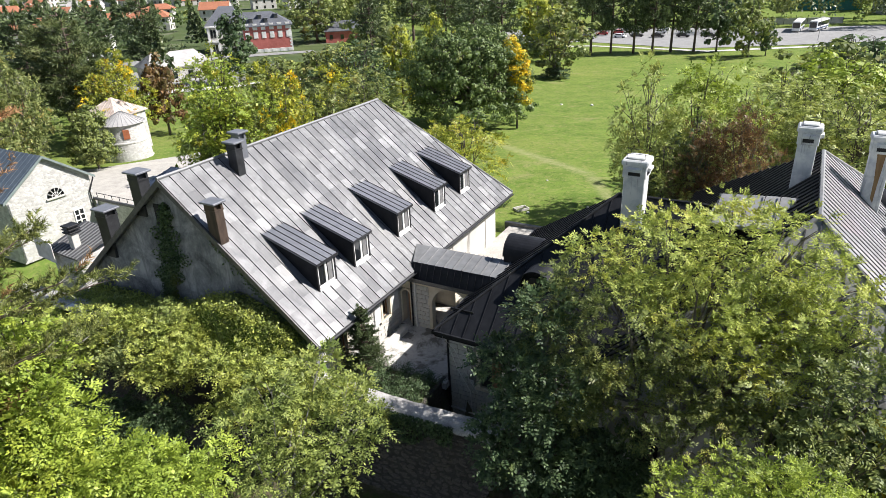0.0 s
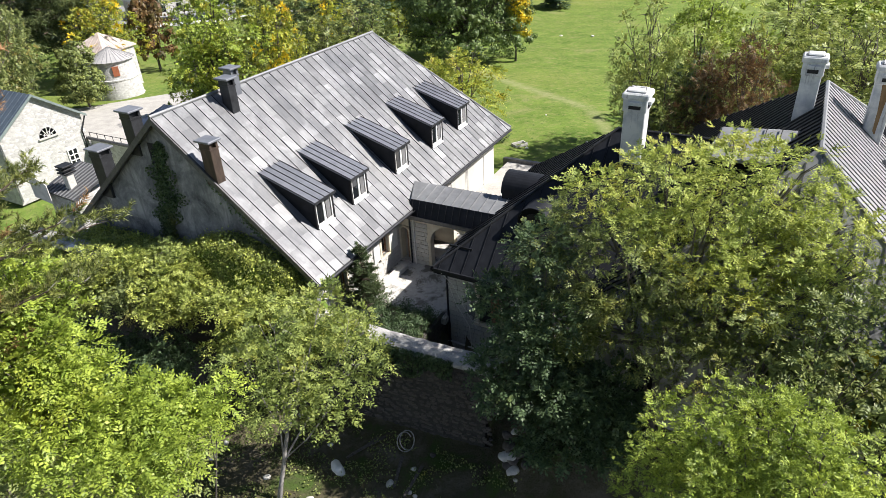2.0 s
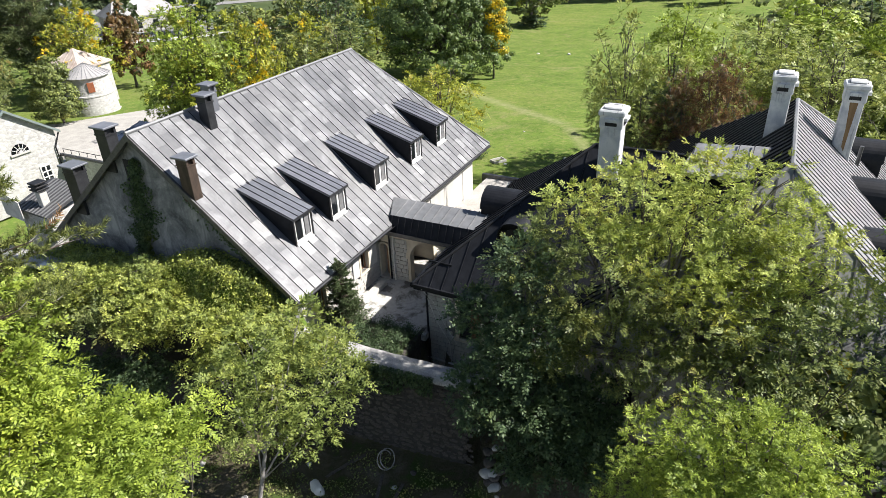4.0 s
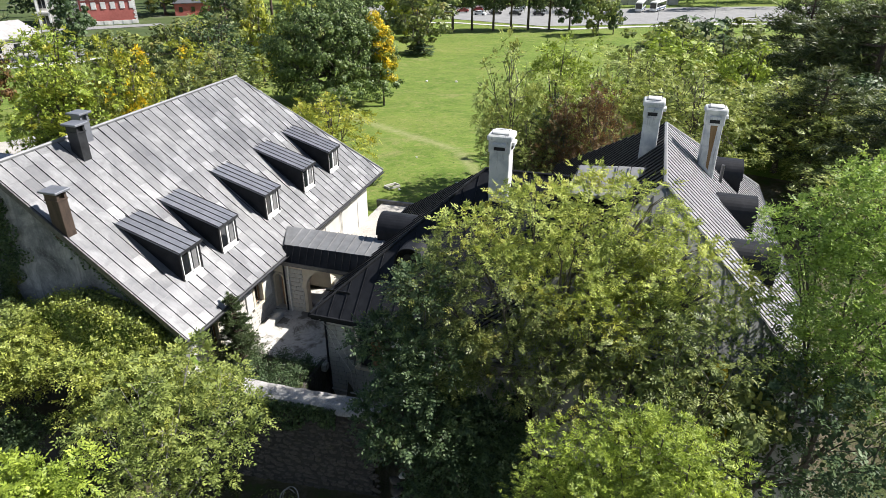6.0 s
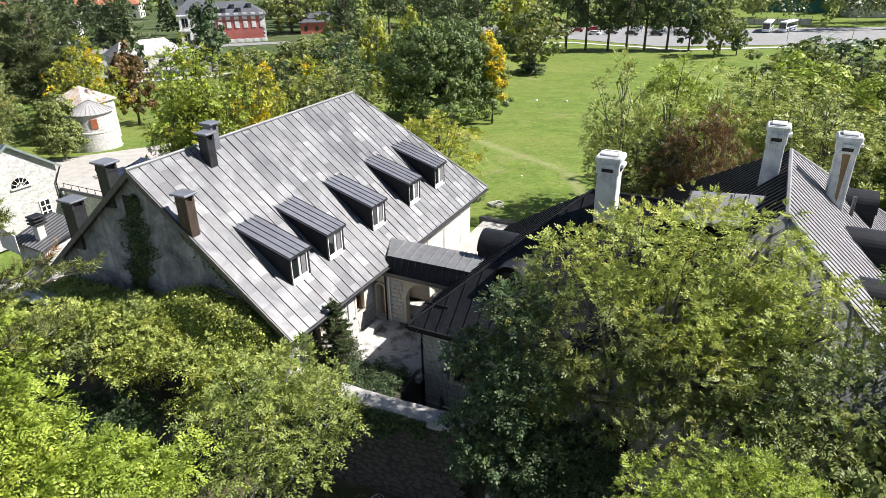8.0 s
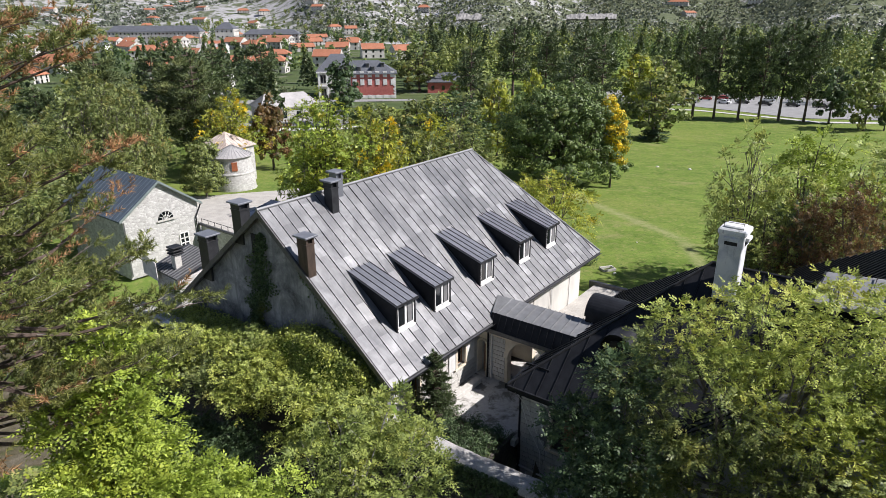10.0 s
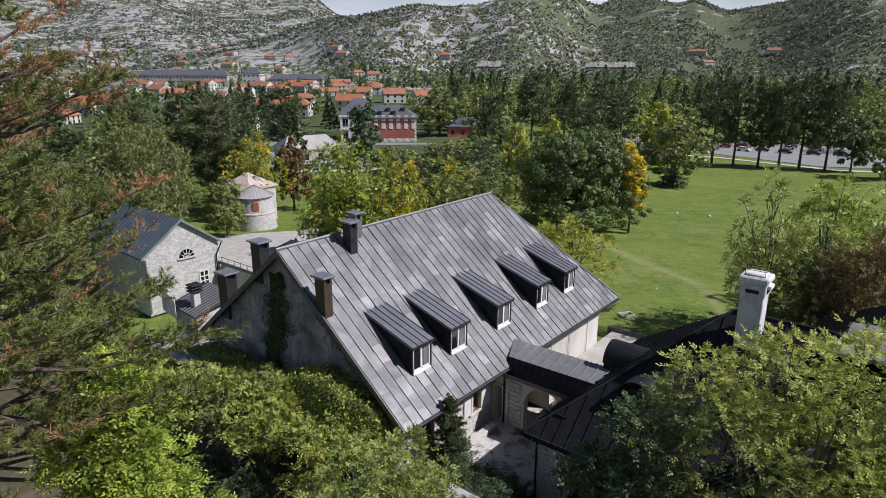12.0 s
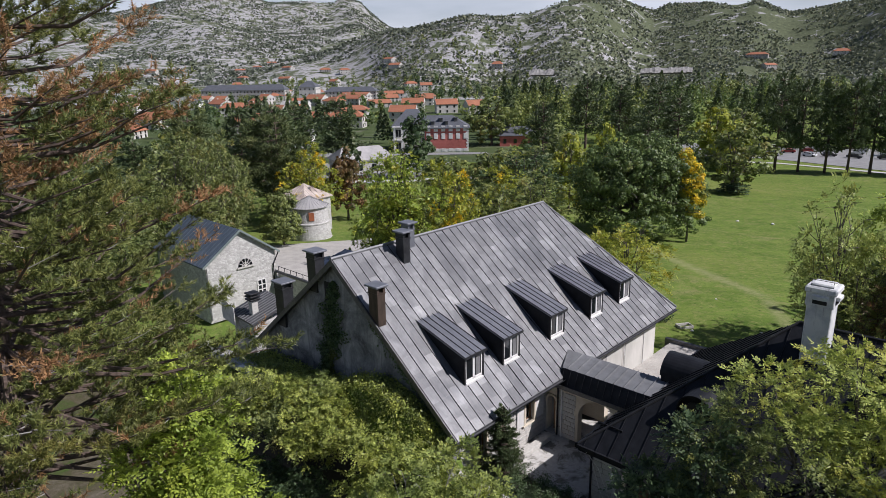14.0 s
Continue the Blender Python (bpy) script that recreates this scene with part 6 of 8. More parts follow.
def car(m, mat, label):
    r = empty("car", m, label, "car", "parked cars")
    bm = bmesh.new()
    prof = [(-2.1, 0.3), (2.1, 0.3), (2.15, 0.72), (1.2, 0.88), (0.55, 1.42), (-1.1, 1.45), (-1.75, 0.98), (-2.12, 0.9)]
    a = [bm.verts.new((x, -0.85 + (0.12 if z > 1 else 0), z)) for x, z in prof]
    b = [bm.verts.new((x, 0.85 - (0.12 if z > 1 else 0), z)) for x, z in prof]
    bm.faces.new(a)
    bm.faces.new(b[::-1])
    for i in range(len(prof)):
        j = (i + 1) % len(prof)
        bm.faces.new((a[i], b[i], b[j], a[j]))
    part("body", bm, mat, r)
    part("window_band", boxes((-1.45, 0.7, -0.83, 0.83, 0.95, 1.34)), GLASS, r)
    part("windscreen", slab([Vector((1.18, -0.7, 0.93)), Vector((1.18, 0.7, 0.93)), Vector((0.6, 0.66, 1.4)), Vector((0.6, -0.66, 1.4))], 0.02, None, Vector((-1, 0, -1))), GLASS, r)
    w = None
    for x in (-1.3, 1.35):
        for y in (-0.82, 0.82):
            if w is None:
                bm = bmesh.new()
                bmesh.ops.create_cone(bm, segments=14, radius1=0.32, radius2=0.32, depth=0.2, cap_ends=True, matrix=Matrix.Rotation(math.pi / 2, 4, 'X'))
                w = part("wheel", bm, TYRE, r)
                w.matrix_local = Matrix.Translation((x, y, 0.32))
            else:
                share("wheel", w.data, r, Matrix.Translation((x, y, 0.32)))
    return r


def bus(m, label):
    r = empty("coach", m, label, "bus", "parked coaches")
    part("body", boxes((-6, 6, -1.25, 1.25, 0.35, 3.5), bevel=0.15), CAR_PAINTS[0], r)
    part("window_band", boxes((-5.7, 5.5, -1.27, 1.27, 1.7, 3.0)), GLASS, r)
    part("windscreen", boxes((5.9, 6.02, -1.1, 1.1, 1.3, 3.1)), GLASS, r)
    part("stripe", boxes((-5.9, 5.6, -1.262, 1.262, 0.8, 1.2)), CAR_PAINTS[4], r)
    for x in (-3.8, 4.0):
        for y in (-1.15, 1.15):
            bm = bmesh.new()
            bmesh.ops.create_cone(bm, segments=14, radius1=0.5, radius2=0.5, depth=0.3, cap_ends=True, matrix=Matrix.Rotation(math.pi / 2, 4, 'X'))
            part("wheel", bm, TYRE, r).matrix_local = Matrix.Translation((x, y, 0.5))


rc = random.Random(4)
words = ["white parked car", "silver parked car", "black parked car", "red parked car", "blue parked car"]
for i, (x, y) in enumerate([(54, 236), (60, 240), (64, 231), (66, 242), (70, 232), (72, 244), (76, 228), (80, 238), (84, 226), (88, 236), (92, 224), (58, 250), (66, 254), (75, 252), (52, 228), (84, 246)]):
    k = rc.choice((0, 0, 1, 1, 2, 2, 3, 4))
    car(pose(x, y, ground_height(x, y) + 0.12, 0, 0, rc.uniform(-40, 10) + 180 * (i % 2)), CAR_PAINTS[k], words[k] + " on pale asphalt in the sun")
bus(pose(125, 230.5, ground_height(125, 230.5) + 0.12, 0, 0, -124), "white coach with dark windows parked on asphalt")
bus(pose(131.5, 229.5, ground_height(131.5, 229.5) + 0.12, 0, 0, -136), "white coach with dark windows parked on asphalt")

TEAL = simple_material("teal_sheet", (0.02, 0.16, 0.16), (0.04, 0.24, 0.23), 0.5, 0, 2)
kiosk = empty("kiosk", pose(46, 236, ground_height(46, 236), 0, 0, -12), "white open pavilion with teal roof edge", "kiosk")
part("roof", boxes((-6, 6, -4, 4, 3.0, 3.5), bevel=0.05), WHITE, kiosk)
part("roof_edge", boxes((-6.1, 6.1, -4.1, -4.0, 2.9, 3.9)), TEAL, kiosk)
part("back_wall", boxes((-6, 6, 3.6, 4, 0, 3.0)), FACADE, kiosk)
for x in (-5.6, -1.9, 1.9, 5.6):
    part("post", boxes((x - 0.12, x + 0.12, -3.8, -3.56, 0, 3.0)), WHITE, kiosk)
hall = empty("domed_hall", pose(177.4, 309, -10.2, 0, 0, 60), "teal barrel-roofed sports hall", "hall")
part("barrel_roof", arch_ring(14.2, 14.6, 0, 0, -18, 18, 24), TEAL, hall)
part("end_wall", arch_ring(0.1, 14.19, 0, 0, -17.7, -17.4, 24), TEAL, hall)
for k in range(1, 8):
    part("rib", arch_ring(14.55, 14.72, 0, 0, -18 + 4.5 * k - 0.1, -18 + 4.5 * k + 0.1, 24), TEAL, hall)
fence = empty("sports_fence", pose(120, 252, -10.2, 0, 0, -12), "pale court wall and fence beside the road", "fence")
part("panel", boxes((-2, 30, -0.1, 0.1, 0, 2.4)), PALE_SHEET, fence)
for k in range(9):
    part("post", boxes((-2 + 4 * k - 0.06, -2 + 4 * k + 0.06, -0.16, -0.1, 0, 3.4)), IRON, fence)
wh = empty("storage_hall", pose(196, 268, -10.2, 0, 0, -14), "long low pale blue hall", "hall")
part("wall", boxes((-18, 18, -6, 6, 0, 5)), PALE_SHEET, wh)
part("roof", boxes((-18.4, 18.4, -6.4, 6.4, 5, 5.6), bevel=0.05), FACADE, wh)
for k, (x, y) in enumerate(((97, 196), (118, 205), (139, 205), (45, 219), (-56.5, 190))):
    s = empty("street_lamp", pose(x, y, ground_height(x, y)), "thin grey street lamp post", "lamp", "street lamps")
    part("pole", tube(bmesh.new(), [Vector((0, 0, 0)), Vector((0, 0, 7))], [0.09, 0.06], 8), ZINC_PLAIN, s)
    part("head", boxes((-0.2, 0.9, -0.12, 0.12, 6.9, 7.05), bevel=0.03), ZINC_PLAIN, s)


# ---------------------------------------------------------------- litter on the shaded ground below the wall
def stone_lump(bm, p, r, rnd):
    res = bmesh.ops.create_icosphere(bm, subdivisions=2, radius=r, matrix=Matrix.Translation(p))
    for v in res["verts"]:
        d = (v.co - Vector(p))
        v.co = Vector(p) + Vector((d.x * 1.2, d.y, d.z * 0.6)) * (1 + 0.35 * noise.noise(v.co * 3.1 / max(r, 0.1)))


rl = random.Random(12)
for i in range(34):
    u, v = rl.uniform(-9, -1.2), rl.uniform(-3, 11)
    p = hp(u, v)
    r = rl.uniform(0.07, 0.24)
    bm = bmesh.new()
    stone_lump(bm, (0, 0, r * 0.3), r, rl)
    ob = part("stone", bm, LIMESTONE if i % 3 else RUBBLE, None, "", True)
    ob.matrix_world = pose(p.x, p.y, ground_height(p.x, p.y), 0, 0, rl.uniform(0, 360))
    tagged(ob, "loose pale stone on shaded soil", "stone", "loose stones")
for i in range(26):
    u, v = rl.uniform(-1.5, 2.0), rl.uniform(9.0, 10.6)
    p = hp(u, v)
    r = rl.uniform(0.1, 0.28)
    bm = bmesh.new()
    stone_lump(bm, (0, 0, r * 0.3), r, rl)
    ob = part("boulder", bm, LIMESTONE if i % 4 == 0 else RUBBLE, None, "", True)
    ob.matrix_world = pose(p.x, p.y, ground_height(p.x, p.y) + (u + 1.5) * 0.25, 0, 0, rl.uniform(0, 360))
    tagged(ob, "tumbled rubble block beside the wall's end", "stone", "fallen rubble")
p = hp(-4.0, 3.0)
bm = bmesh.new()
bmesh.ops.create_icosphere(bm, subdivisions=3, radius=0.34)
for v in bm.verts:
    v.co = Vector((v.co.x * 0.75, v.co.y * 1.3, max(-0.12, v.co.z * 0.6))) * (1 + 0.4 * noise.noise(v.co * 4))
ob = tagged(part("white_sack", bm, WHITE, None, "", True), "crumpled white plastic sack lying on soil", "sack")
ob.matrix_world = pose(p.x, p.y, ground_height(p.x, p.y) + 0.1, 0, 0, 30)
p = hp(-1.6, 4.9)
bm = bmesh.new()
tube(bm, [Vector((0.45 * math.cos(a) + 0.02 * a, 0.45 * math.sin(a), 0.06 + 0.01 * a)) for a in np.linspace(0, 11, 40)], [0.025] * 40, 6)
ob = tagged(part("hose_coil", bm, COPING, None, "", True), "loosely coiled pale garden hose", "hose")
ob.matrix_world = pose(p.x, p.y, ground_height(p.x, p.y) + 0.35, 60, 0, 50)
for i, (u, v, t) in enumerate(((-2.4, 3.2, 40), (-2.2, 3.4, 35), (-2.9, 5.4, 80), (-3.1, 6.3, 65))):
    p = hp(u, v)
    ob = tagged(part("plank", boxes((-0.9, 0.9, -0.07, 0.07, 0, 0.035), bevel=0.005), BARK), "weathered loose plank on the ground", "plank", "loose planks")
    ob.matrix_world = pose(p.x, p.y, ground_height(p.x, p.y) + 0.02 + 0.05 * (i % 2), 0, 2, t)


def quarry_cut(az0, az1, r, low, high, seed):
    """A pale raw rock cut along the foot of the hill."""
    rnd = random.Random(seed)
    bm = bmesh.new()
    n = int((az1 - az0) * 8)
    rows = []
    for i in range(n + 1):
        a = radians(az0 + (az1 - az0) * i / n)
        top = high * max(0.1, 0.75 + 1.3 * noise.noise((i * 0.16, seed, 0)) + 0.2 * rnd.random()) * min(1, 4 * i / n + 0.2, 4 * (n - i) / n + 0.2)
        row = []
        for j in range(5):
            rr = r + 4 * j + rnd.uniform(-0.8, 0.8)
            row.append(bm.verts.new((rr * math.sin(a), rr * math.cos(a), low + (top + 4) * j / 4 - 4 + rnd.uniform(-0.5, 0.5))))
        rr = r + 50
        row.append(bm.verts.new((rr * math.sin(a), rr * math.cos(a), low - 6)))
        rows.append(row)
    for p, q in zip(rows, rows[1:]):
        for j in range(5):
            bm.faces.new((p[j], q[j], q[j + 1], p[j + 1]))
    tagged(part("rock_cut", bm, RAW_ROCK), "pale raw limestone cut at the foot of the hill", "rock")


RAW_ROCK = simple_material("raw_rock", (0.16, 0.157, 0.15), (0.33, 0.32, 0.31), 0.95, 0, 0.25, 0.6, 0.5)
quarry_cut(-6.6, -4.5, 735, 15.5, 2.6, 4)
quarry_cut(2.5, 6.5, 735, 15.5, 1.5, 2)


# ---------------------------------------------------------------- trees round the camera
def near_tree(name, label, mat, base, lobes, leaves, leaf, seed, **kw):
    x, y = base
    return broadleaf(name, label, mat, lobes, leaves, leaf, seed, m=pose(x, y, -3.0), **kw)


# Greener leaves low on the left put the crown's shaded side into colour.
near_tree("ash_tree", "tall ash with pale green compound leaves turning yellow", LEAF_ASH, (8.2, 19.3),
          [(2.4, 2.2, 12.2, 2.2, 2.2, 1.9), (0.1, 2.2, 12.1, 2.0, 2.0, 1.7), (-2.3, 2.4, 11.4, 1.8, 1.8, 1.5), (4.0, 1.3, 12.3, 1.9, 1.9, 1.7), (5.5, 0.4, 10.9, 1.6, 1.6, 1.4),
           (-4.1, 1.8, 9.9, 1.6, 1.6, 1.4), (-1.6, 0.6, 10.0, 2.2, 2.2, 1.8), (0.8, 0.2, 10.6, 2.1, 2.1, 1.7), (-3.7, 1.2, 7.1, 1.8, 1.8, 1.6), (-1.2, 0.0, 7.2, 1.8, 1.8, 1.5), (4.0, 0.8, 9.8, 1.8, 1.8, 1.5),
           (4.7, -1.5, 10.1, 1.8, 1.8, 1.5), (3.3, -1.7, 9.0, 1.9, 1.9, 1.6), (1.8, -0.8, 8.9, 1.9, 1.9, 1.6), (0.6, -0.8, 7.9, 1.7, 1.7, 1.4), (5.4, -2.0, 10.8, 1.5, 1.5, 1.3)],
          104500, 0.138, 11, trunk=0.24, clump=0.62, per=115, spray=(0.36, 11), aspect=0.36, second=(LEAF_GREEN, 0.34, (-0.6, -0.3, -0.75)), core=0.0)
near_tree("linden_tree", "dark green linden with a few yellow leaves at its top", LEAF_DARK, (4.0, 19.4),
          [(-0.5, 1.1, 10.3, 1.1, 1.1, 0.9), (-1.7, 1.0, 8.4, 1.1, 1.1, 0.9), (-0.5, 0.3, 7.5, 1.6, 1.6, 1.4), (-1.4, -0.1, 5.5, 1.7, 1.7, 1.5), (0.5, -0.4, 5.1, 1.6, 1.6, 1.4), (1.9, -0.6, 4.6, 1.5, 1.5, 1.4), (2.0, -0.9, 3.0, 1.4, 1.4, 1.3), (0.2, -0.9, 3.2, 1.5, 1.5, 1.3)],
          27000, 0.16, 12, trunk=0.14, clump=0.5, per=60, aspect=0.62, spray=(0.4, 7), core=0.08, second=(LEAF_YELLOW, 0.005))
near_tree("lime_tree", "fresh yellow-green tree with fine dense foliage", LEAF_LIME, (8.0, 12.0),
          [(-0.4, 0.4, 9.3, 1.5, 1.5, 1.2), (-1.7, 0.5, 8.6, 1.4, 1.4, 1.2), (0.4, -0.8, 10.0, 1.4, 1.4, 1.2), (0.9, -1.9, 10.0, 1.3, 1.3, 1.1), (-2.1, 0.1, 7.4, 1.4, 1.4, 1.2), (-0.7, -1.3, 8.6, 1.8, 1.8, 1.6), (0.6, -2.3, 8.7, 1.8, 1.8, 1.6)],
          44000, 0.10, 13, trunk=0.18, clump=0.36, per=60, spray=(0.22, 9), aspect=0.32, core=0.08)
# Duller green at the crown's bottom paints in the maple's shadow side.
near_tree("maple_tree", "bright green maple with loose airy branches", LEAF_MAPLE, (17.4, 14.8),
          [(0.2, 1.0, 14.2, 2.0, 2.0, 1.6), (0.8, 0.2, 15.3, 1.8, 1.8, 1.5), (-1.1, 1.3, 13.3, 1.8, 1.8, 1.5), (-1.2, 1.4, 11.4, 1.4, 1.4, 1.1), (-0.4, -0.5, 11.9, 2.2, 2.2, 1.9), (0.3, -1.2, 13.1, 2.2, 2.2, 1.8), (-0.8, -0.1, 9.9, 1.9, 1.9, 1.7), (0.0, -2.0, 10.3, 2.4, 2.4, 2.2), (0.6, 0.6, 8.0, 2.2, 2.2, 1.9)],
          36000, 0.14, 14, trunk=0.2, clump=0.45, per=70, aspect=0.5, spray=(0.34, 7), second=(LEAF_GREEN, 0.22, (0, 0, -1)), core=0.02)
# Leaf colour darkened in place of the shade cast by the taller trees.
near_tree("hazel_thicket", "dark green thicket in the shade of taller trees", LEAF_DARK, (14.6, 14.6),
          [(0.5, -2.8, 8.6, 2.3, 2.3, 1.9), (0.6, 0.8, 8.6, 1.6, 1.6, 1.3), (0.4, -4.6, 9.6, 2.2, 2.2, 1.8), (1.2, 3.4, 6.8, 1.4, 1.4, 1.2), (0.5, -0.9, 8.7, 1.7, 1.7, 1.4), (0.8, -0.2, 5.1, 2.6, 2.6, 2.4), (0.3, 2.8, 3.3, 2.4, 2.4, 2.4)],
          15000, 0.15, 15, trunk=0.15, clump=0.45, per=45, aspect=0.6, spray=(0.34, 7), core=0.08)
near_tree("lime_tree", "bright yellow-green young tree with light bark", LEAF_LIME, (-7.5, 11.3),
          [(-1.2, -0.3, 15.2, 1.0, 1.0, 0.8), (-1.2, -1.0, 14.5, 1.1, 1.1, 0.9), (-0.6, -0.5, 13.9, 0.9, 0.9, 0.8), (-0.9, -1.4, 13.3, 1.2, 1.2, 1.0), (0.2, -0.6, 12.7, 0.9, 0.9, 0.8), (1.0, -0.0, 11.9, 0.8, 0.8, 0.7), (1.7, 0.6, 11.6, 0.6, 0.6, 0.5), (-0.1, -1.4, 12.4, 1.3, 1.3, 1.1), (-1.4, -0.1, 15.9, 0.7, 0.7, 0.6), (0.8, -0.7, 11.5, 1.1, 1.1, 0.9)],
          40000, 0.105, 16, trunk=0.1, top=12.0, clump=0.42, per=85, aspect=0.5, spray=(0.26, 7))
near_tree("walnut_tree", "slender young walnut with grey branching stem", LEAF_WALNUT, (-7.6, 18.2),
          [(2.6, 2.2, 8.3, 1.0, 1.0, 0.9), (1.1, 1.2, 8.3, 1.2, 1.2, 1.0), (3.8, 2.2, 7.1, 1.1, 1.1, 1.0), (-0.0, 0.3, 7.6, 1.0, 1.0, 0.8), (1.9, 1.0, 6.3, 1.5, 1.5, 1.3), (4.1, 1.8, 5.8, 1.2, 1.2, 1.0), (0.9, 0.1, 5.5, 1.3, 1.3, 1.1), (2.8, 0.7, 4.6, 1.2, 1.2, 1.0)],
          12600, 0.16, 17, trunk=0.11, lean=(1.6, 1.5), clump=0.42, per=60, bark=TWIG, spray=(0.36, 7), aspect=0.46, core=0.02)
near_tree("dogwood_thicket", "green thicket between the ash and the wing", LEAF_GREEN, (10.5, 16.5),
          [(-1.0, -1.2, 9.1, 1.8, 1.8, 1.5), (0.4, -2.2, 10.2, 1.7, 1.7, 1.5), (-2.3, -0.5, 7.6, 1.6, 1.6, 1.4), (1.3, -2.2, 11.0, 1.5, 1.5, 1.3), (-0.5, -2.7, 8.5, 1.7, 1.7, 1.5), (0.7, -3.7, 10.0, 1.7, 1.7, 1.4), (-0.5, 0.5, 5.5, 2.4, 2.4, 2.4), (0.6, -2.0, 6.0, 2.4, 2.4, 2.4)],
          14000, 0.13, 18, trunk=0.16, clump=0.42, per=50, aspect=0.4, spray=(0.36, 9))
near_tree("vine_shrub", "climbing shrub with big heart-shaped leaves, some yellow", LEAF_GREEN, (12.0, 16.0),
          [(0.0, -0.6, 8.9, 1.0, 1.0, 0.9), (0.5, -1.7, 8.9, 1.0, 1.0, 0.9), (-0.6, 0.4, 7.7, 0.9, 0.9, 0.7), (0.8, -2.7, 8.5, 1.0, 1.0, 0.9), (0.0, -1.9, 7.7, 0.9, 0.9, 0.8)],
          2600, 0.34, 19, trunk=0.08, clump=0.5, per=14, aspect=0.85, second=(LEAF_GOLD, 0.04))
old_pine("pine_tree", "tall old pine with patches of rust-brown dead needles", 27.0, 10.6, 21, 0.53, pose(-11.8, 9.6, -3.0), cone=0.22)


near_tree("elder_thicket", "shaded green thicket at the foot of the pine", LEAF_GREEN, (-13.0, 13.0),
          [(-1.0, 0.5, 7.5, 2.4, 2.4, 2.2), (1.2, 1.0, 8.2, 2.2, 2.2, 2.0), (-2.6, -1.6, 8.4, 2.4, 2.4, 2.2), (0.4, -1.5, 9.6, 1.8, 1.8, 1.6), (-3.8, -3.4, 9.0, 2.4, 2.4, 2.2), (2.6, 2.2, 6.0, 2.2, 2.2, 2.2), (-1.0, 2.6, 5.0, 2.6, 2.6, 2.6)],
          28000, 0.15, 20, trunk=0.14, clump=0.45, per=60, aspect=0.55, spray=(0.34, 7), second=(LEAF_LIME, 0.25))


# ---------------------------------------------------------------- ivy and bushes on the wall
def bush(name, label, mat, p, r, leaves, leaf, seed, flat=0.8, **kw):
    rnd = random.Random(seed)
    lobes = [(rnd.uniform(-0.5, 0.5) * r, rnd.uniform(-0.5, 0.5) * r, r * rnd.uniform(0.3, 0.75), r * rnd.uniform(0.5, 0.75), r * rnd.uniform(0.5, 0.75), r * flat * rnd.uniform(0.45, 0.7)) for _ in range(5)]
    return broadleaf(name, label, mat, lobes, leaves, leaf, seed, trunk=0.05, clump=0.32, per=40, category="bush", m=pose(*p), core=0.1, **kw)


WALL_BUSHES = [(-3.1, -14.9, 1.7, 1.4, 0), (-3.0, -12.9, 2.0, 1.5, 0), (-2.7, -10.6, 2.5, 1.5, 0), (-2.5, -8.9, 2.45, 1.35, 0), (-2.6, -7.0, 2.0, 1.35, 0), (-2.6, -5.3, 1.65, 1.45, 0),
               (-2.4, -3.6, 1.65, 1.4, 0), (-1.8, -1.9, 1.5, 1.3, 0), (-1.0, -0.3, 1.3, 1.3, 0), (-0.4, 1.2, 0.95, 1.1, 0), (-3.8, -8.3, 1.2, 1.5, 1), (-4.0, -11.0, 1.2, 1.7, 0),
               (-3.0, -3.0, 0.3, 1.2, 0), (-4.2, -13.6, 1.1, 1.8, 0), (-1.9, -0.9, -0.1, 1.1, 0), (-5.2, -10.8, -0.6, 1.5, 2), (-3.3, -6.3, 0.9, 1.3, 0), (-4.4, -6.0, -1.4, 1.5, 2), (-4.8, -8.6, -1.4, 1.6, 2)]
for i, (u, v, z, r, k) in enumerate(WALL_BUSHES):
    z += 0.95 * math.exp(-((v + 6.5) / 5.5) ** 2)
    # Kind 2 fills the shaded hollow under the hedge with dark-coloured leaves.
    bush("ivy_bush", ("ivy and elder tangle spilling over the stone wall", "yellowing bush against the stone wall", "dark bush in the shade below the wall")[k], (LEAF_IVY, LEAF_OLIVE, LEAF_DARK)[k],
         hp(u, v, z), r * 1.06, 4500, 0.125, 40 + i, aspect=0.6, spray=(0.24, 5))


def hanging(name, label, mat, parent_m, count, leaf, seed, shape):
    """A creeper lying on a wall: leaves where shape(rng) puts them."""
    rng = np.random.default_rng(seed)
    pts = np.array([shape(rng) for _ in range(count)])
    ob = new(name, leaf_cloud(name, pts, leaf, mat, rng, 0.5, 0.85))
    ob.matrix_world = parent_m
    return tagged(ob, label, "creeper")


def over_wall(rng):
    v = rng.uniform(-0.5, 6.6)
    drop = rng.random() ** 1.4 * (2.3 - 0.22 * v) * (0.6 + 0.5 * abs(math.sin(v * 1.7)))
    return (wall_line(v) - 0.16 - 0.1 * drop - rng.random() * 0.18, -v, wall_top(v) + 0.1 - drop)


def up_gable(rng):
    z = 2.9 + 6.3 * rng.random() ** 1.25
    c = float(np.interp(z, [2.9, 4.0, 6.0, 9.2], [-10.2, -9.9, -9.25, -8.9])) + 0.12 * math.sin(z * 2.3)
    w = float(np.interp(z, [2.9, 4.2, 6.2, 8.0, 9.2], [0.45, 0.6, 1.1, 0.7, 0.15])) * (0.85 + 0.25 * math.sin(z * 5.1 + 1))
    return (0.3 - rng.random() * 0.16, -(c + max(-1.2, min(1.2, 0.6 * rng.normal())) * w), z)


def down_verge(rng):
    v = -rng.uniform(0.4, 6.0)
    z = 3.6 - PITCH * v - 0.25 - abs(rng.normal()) * 0.32
    return (0.25 - rng.random() * 0.2, -v, z)


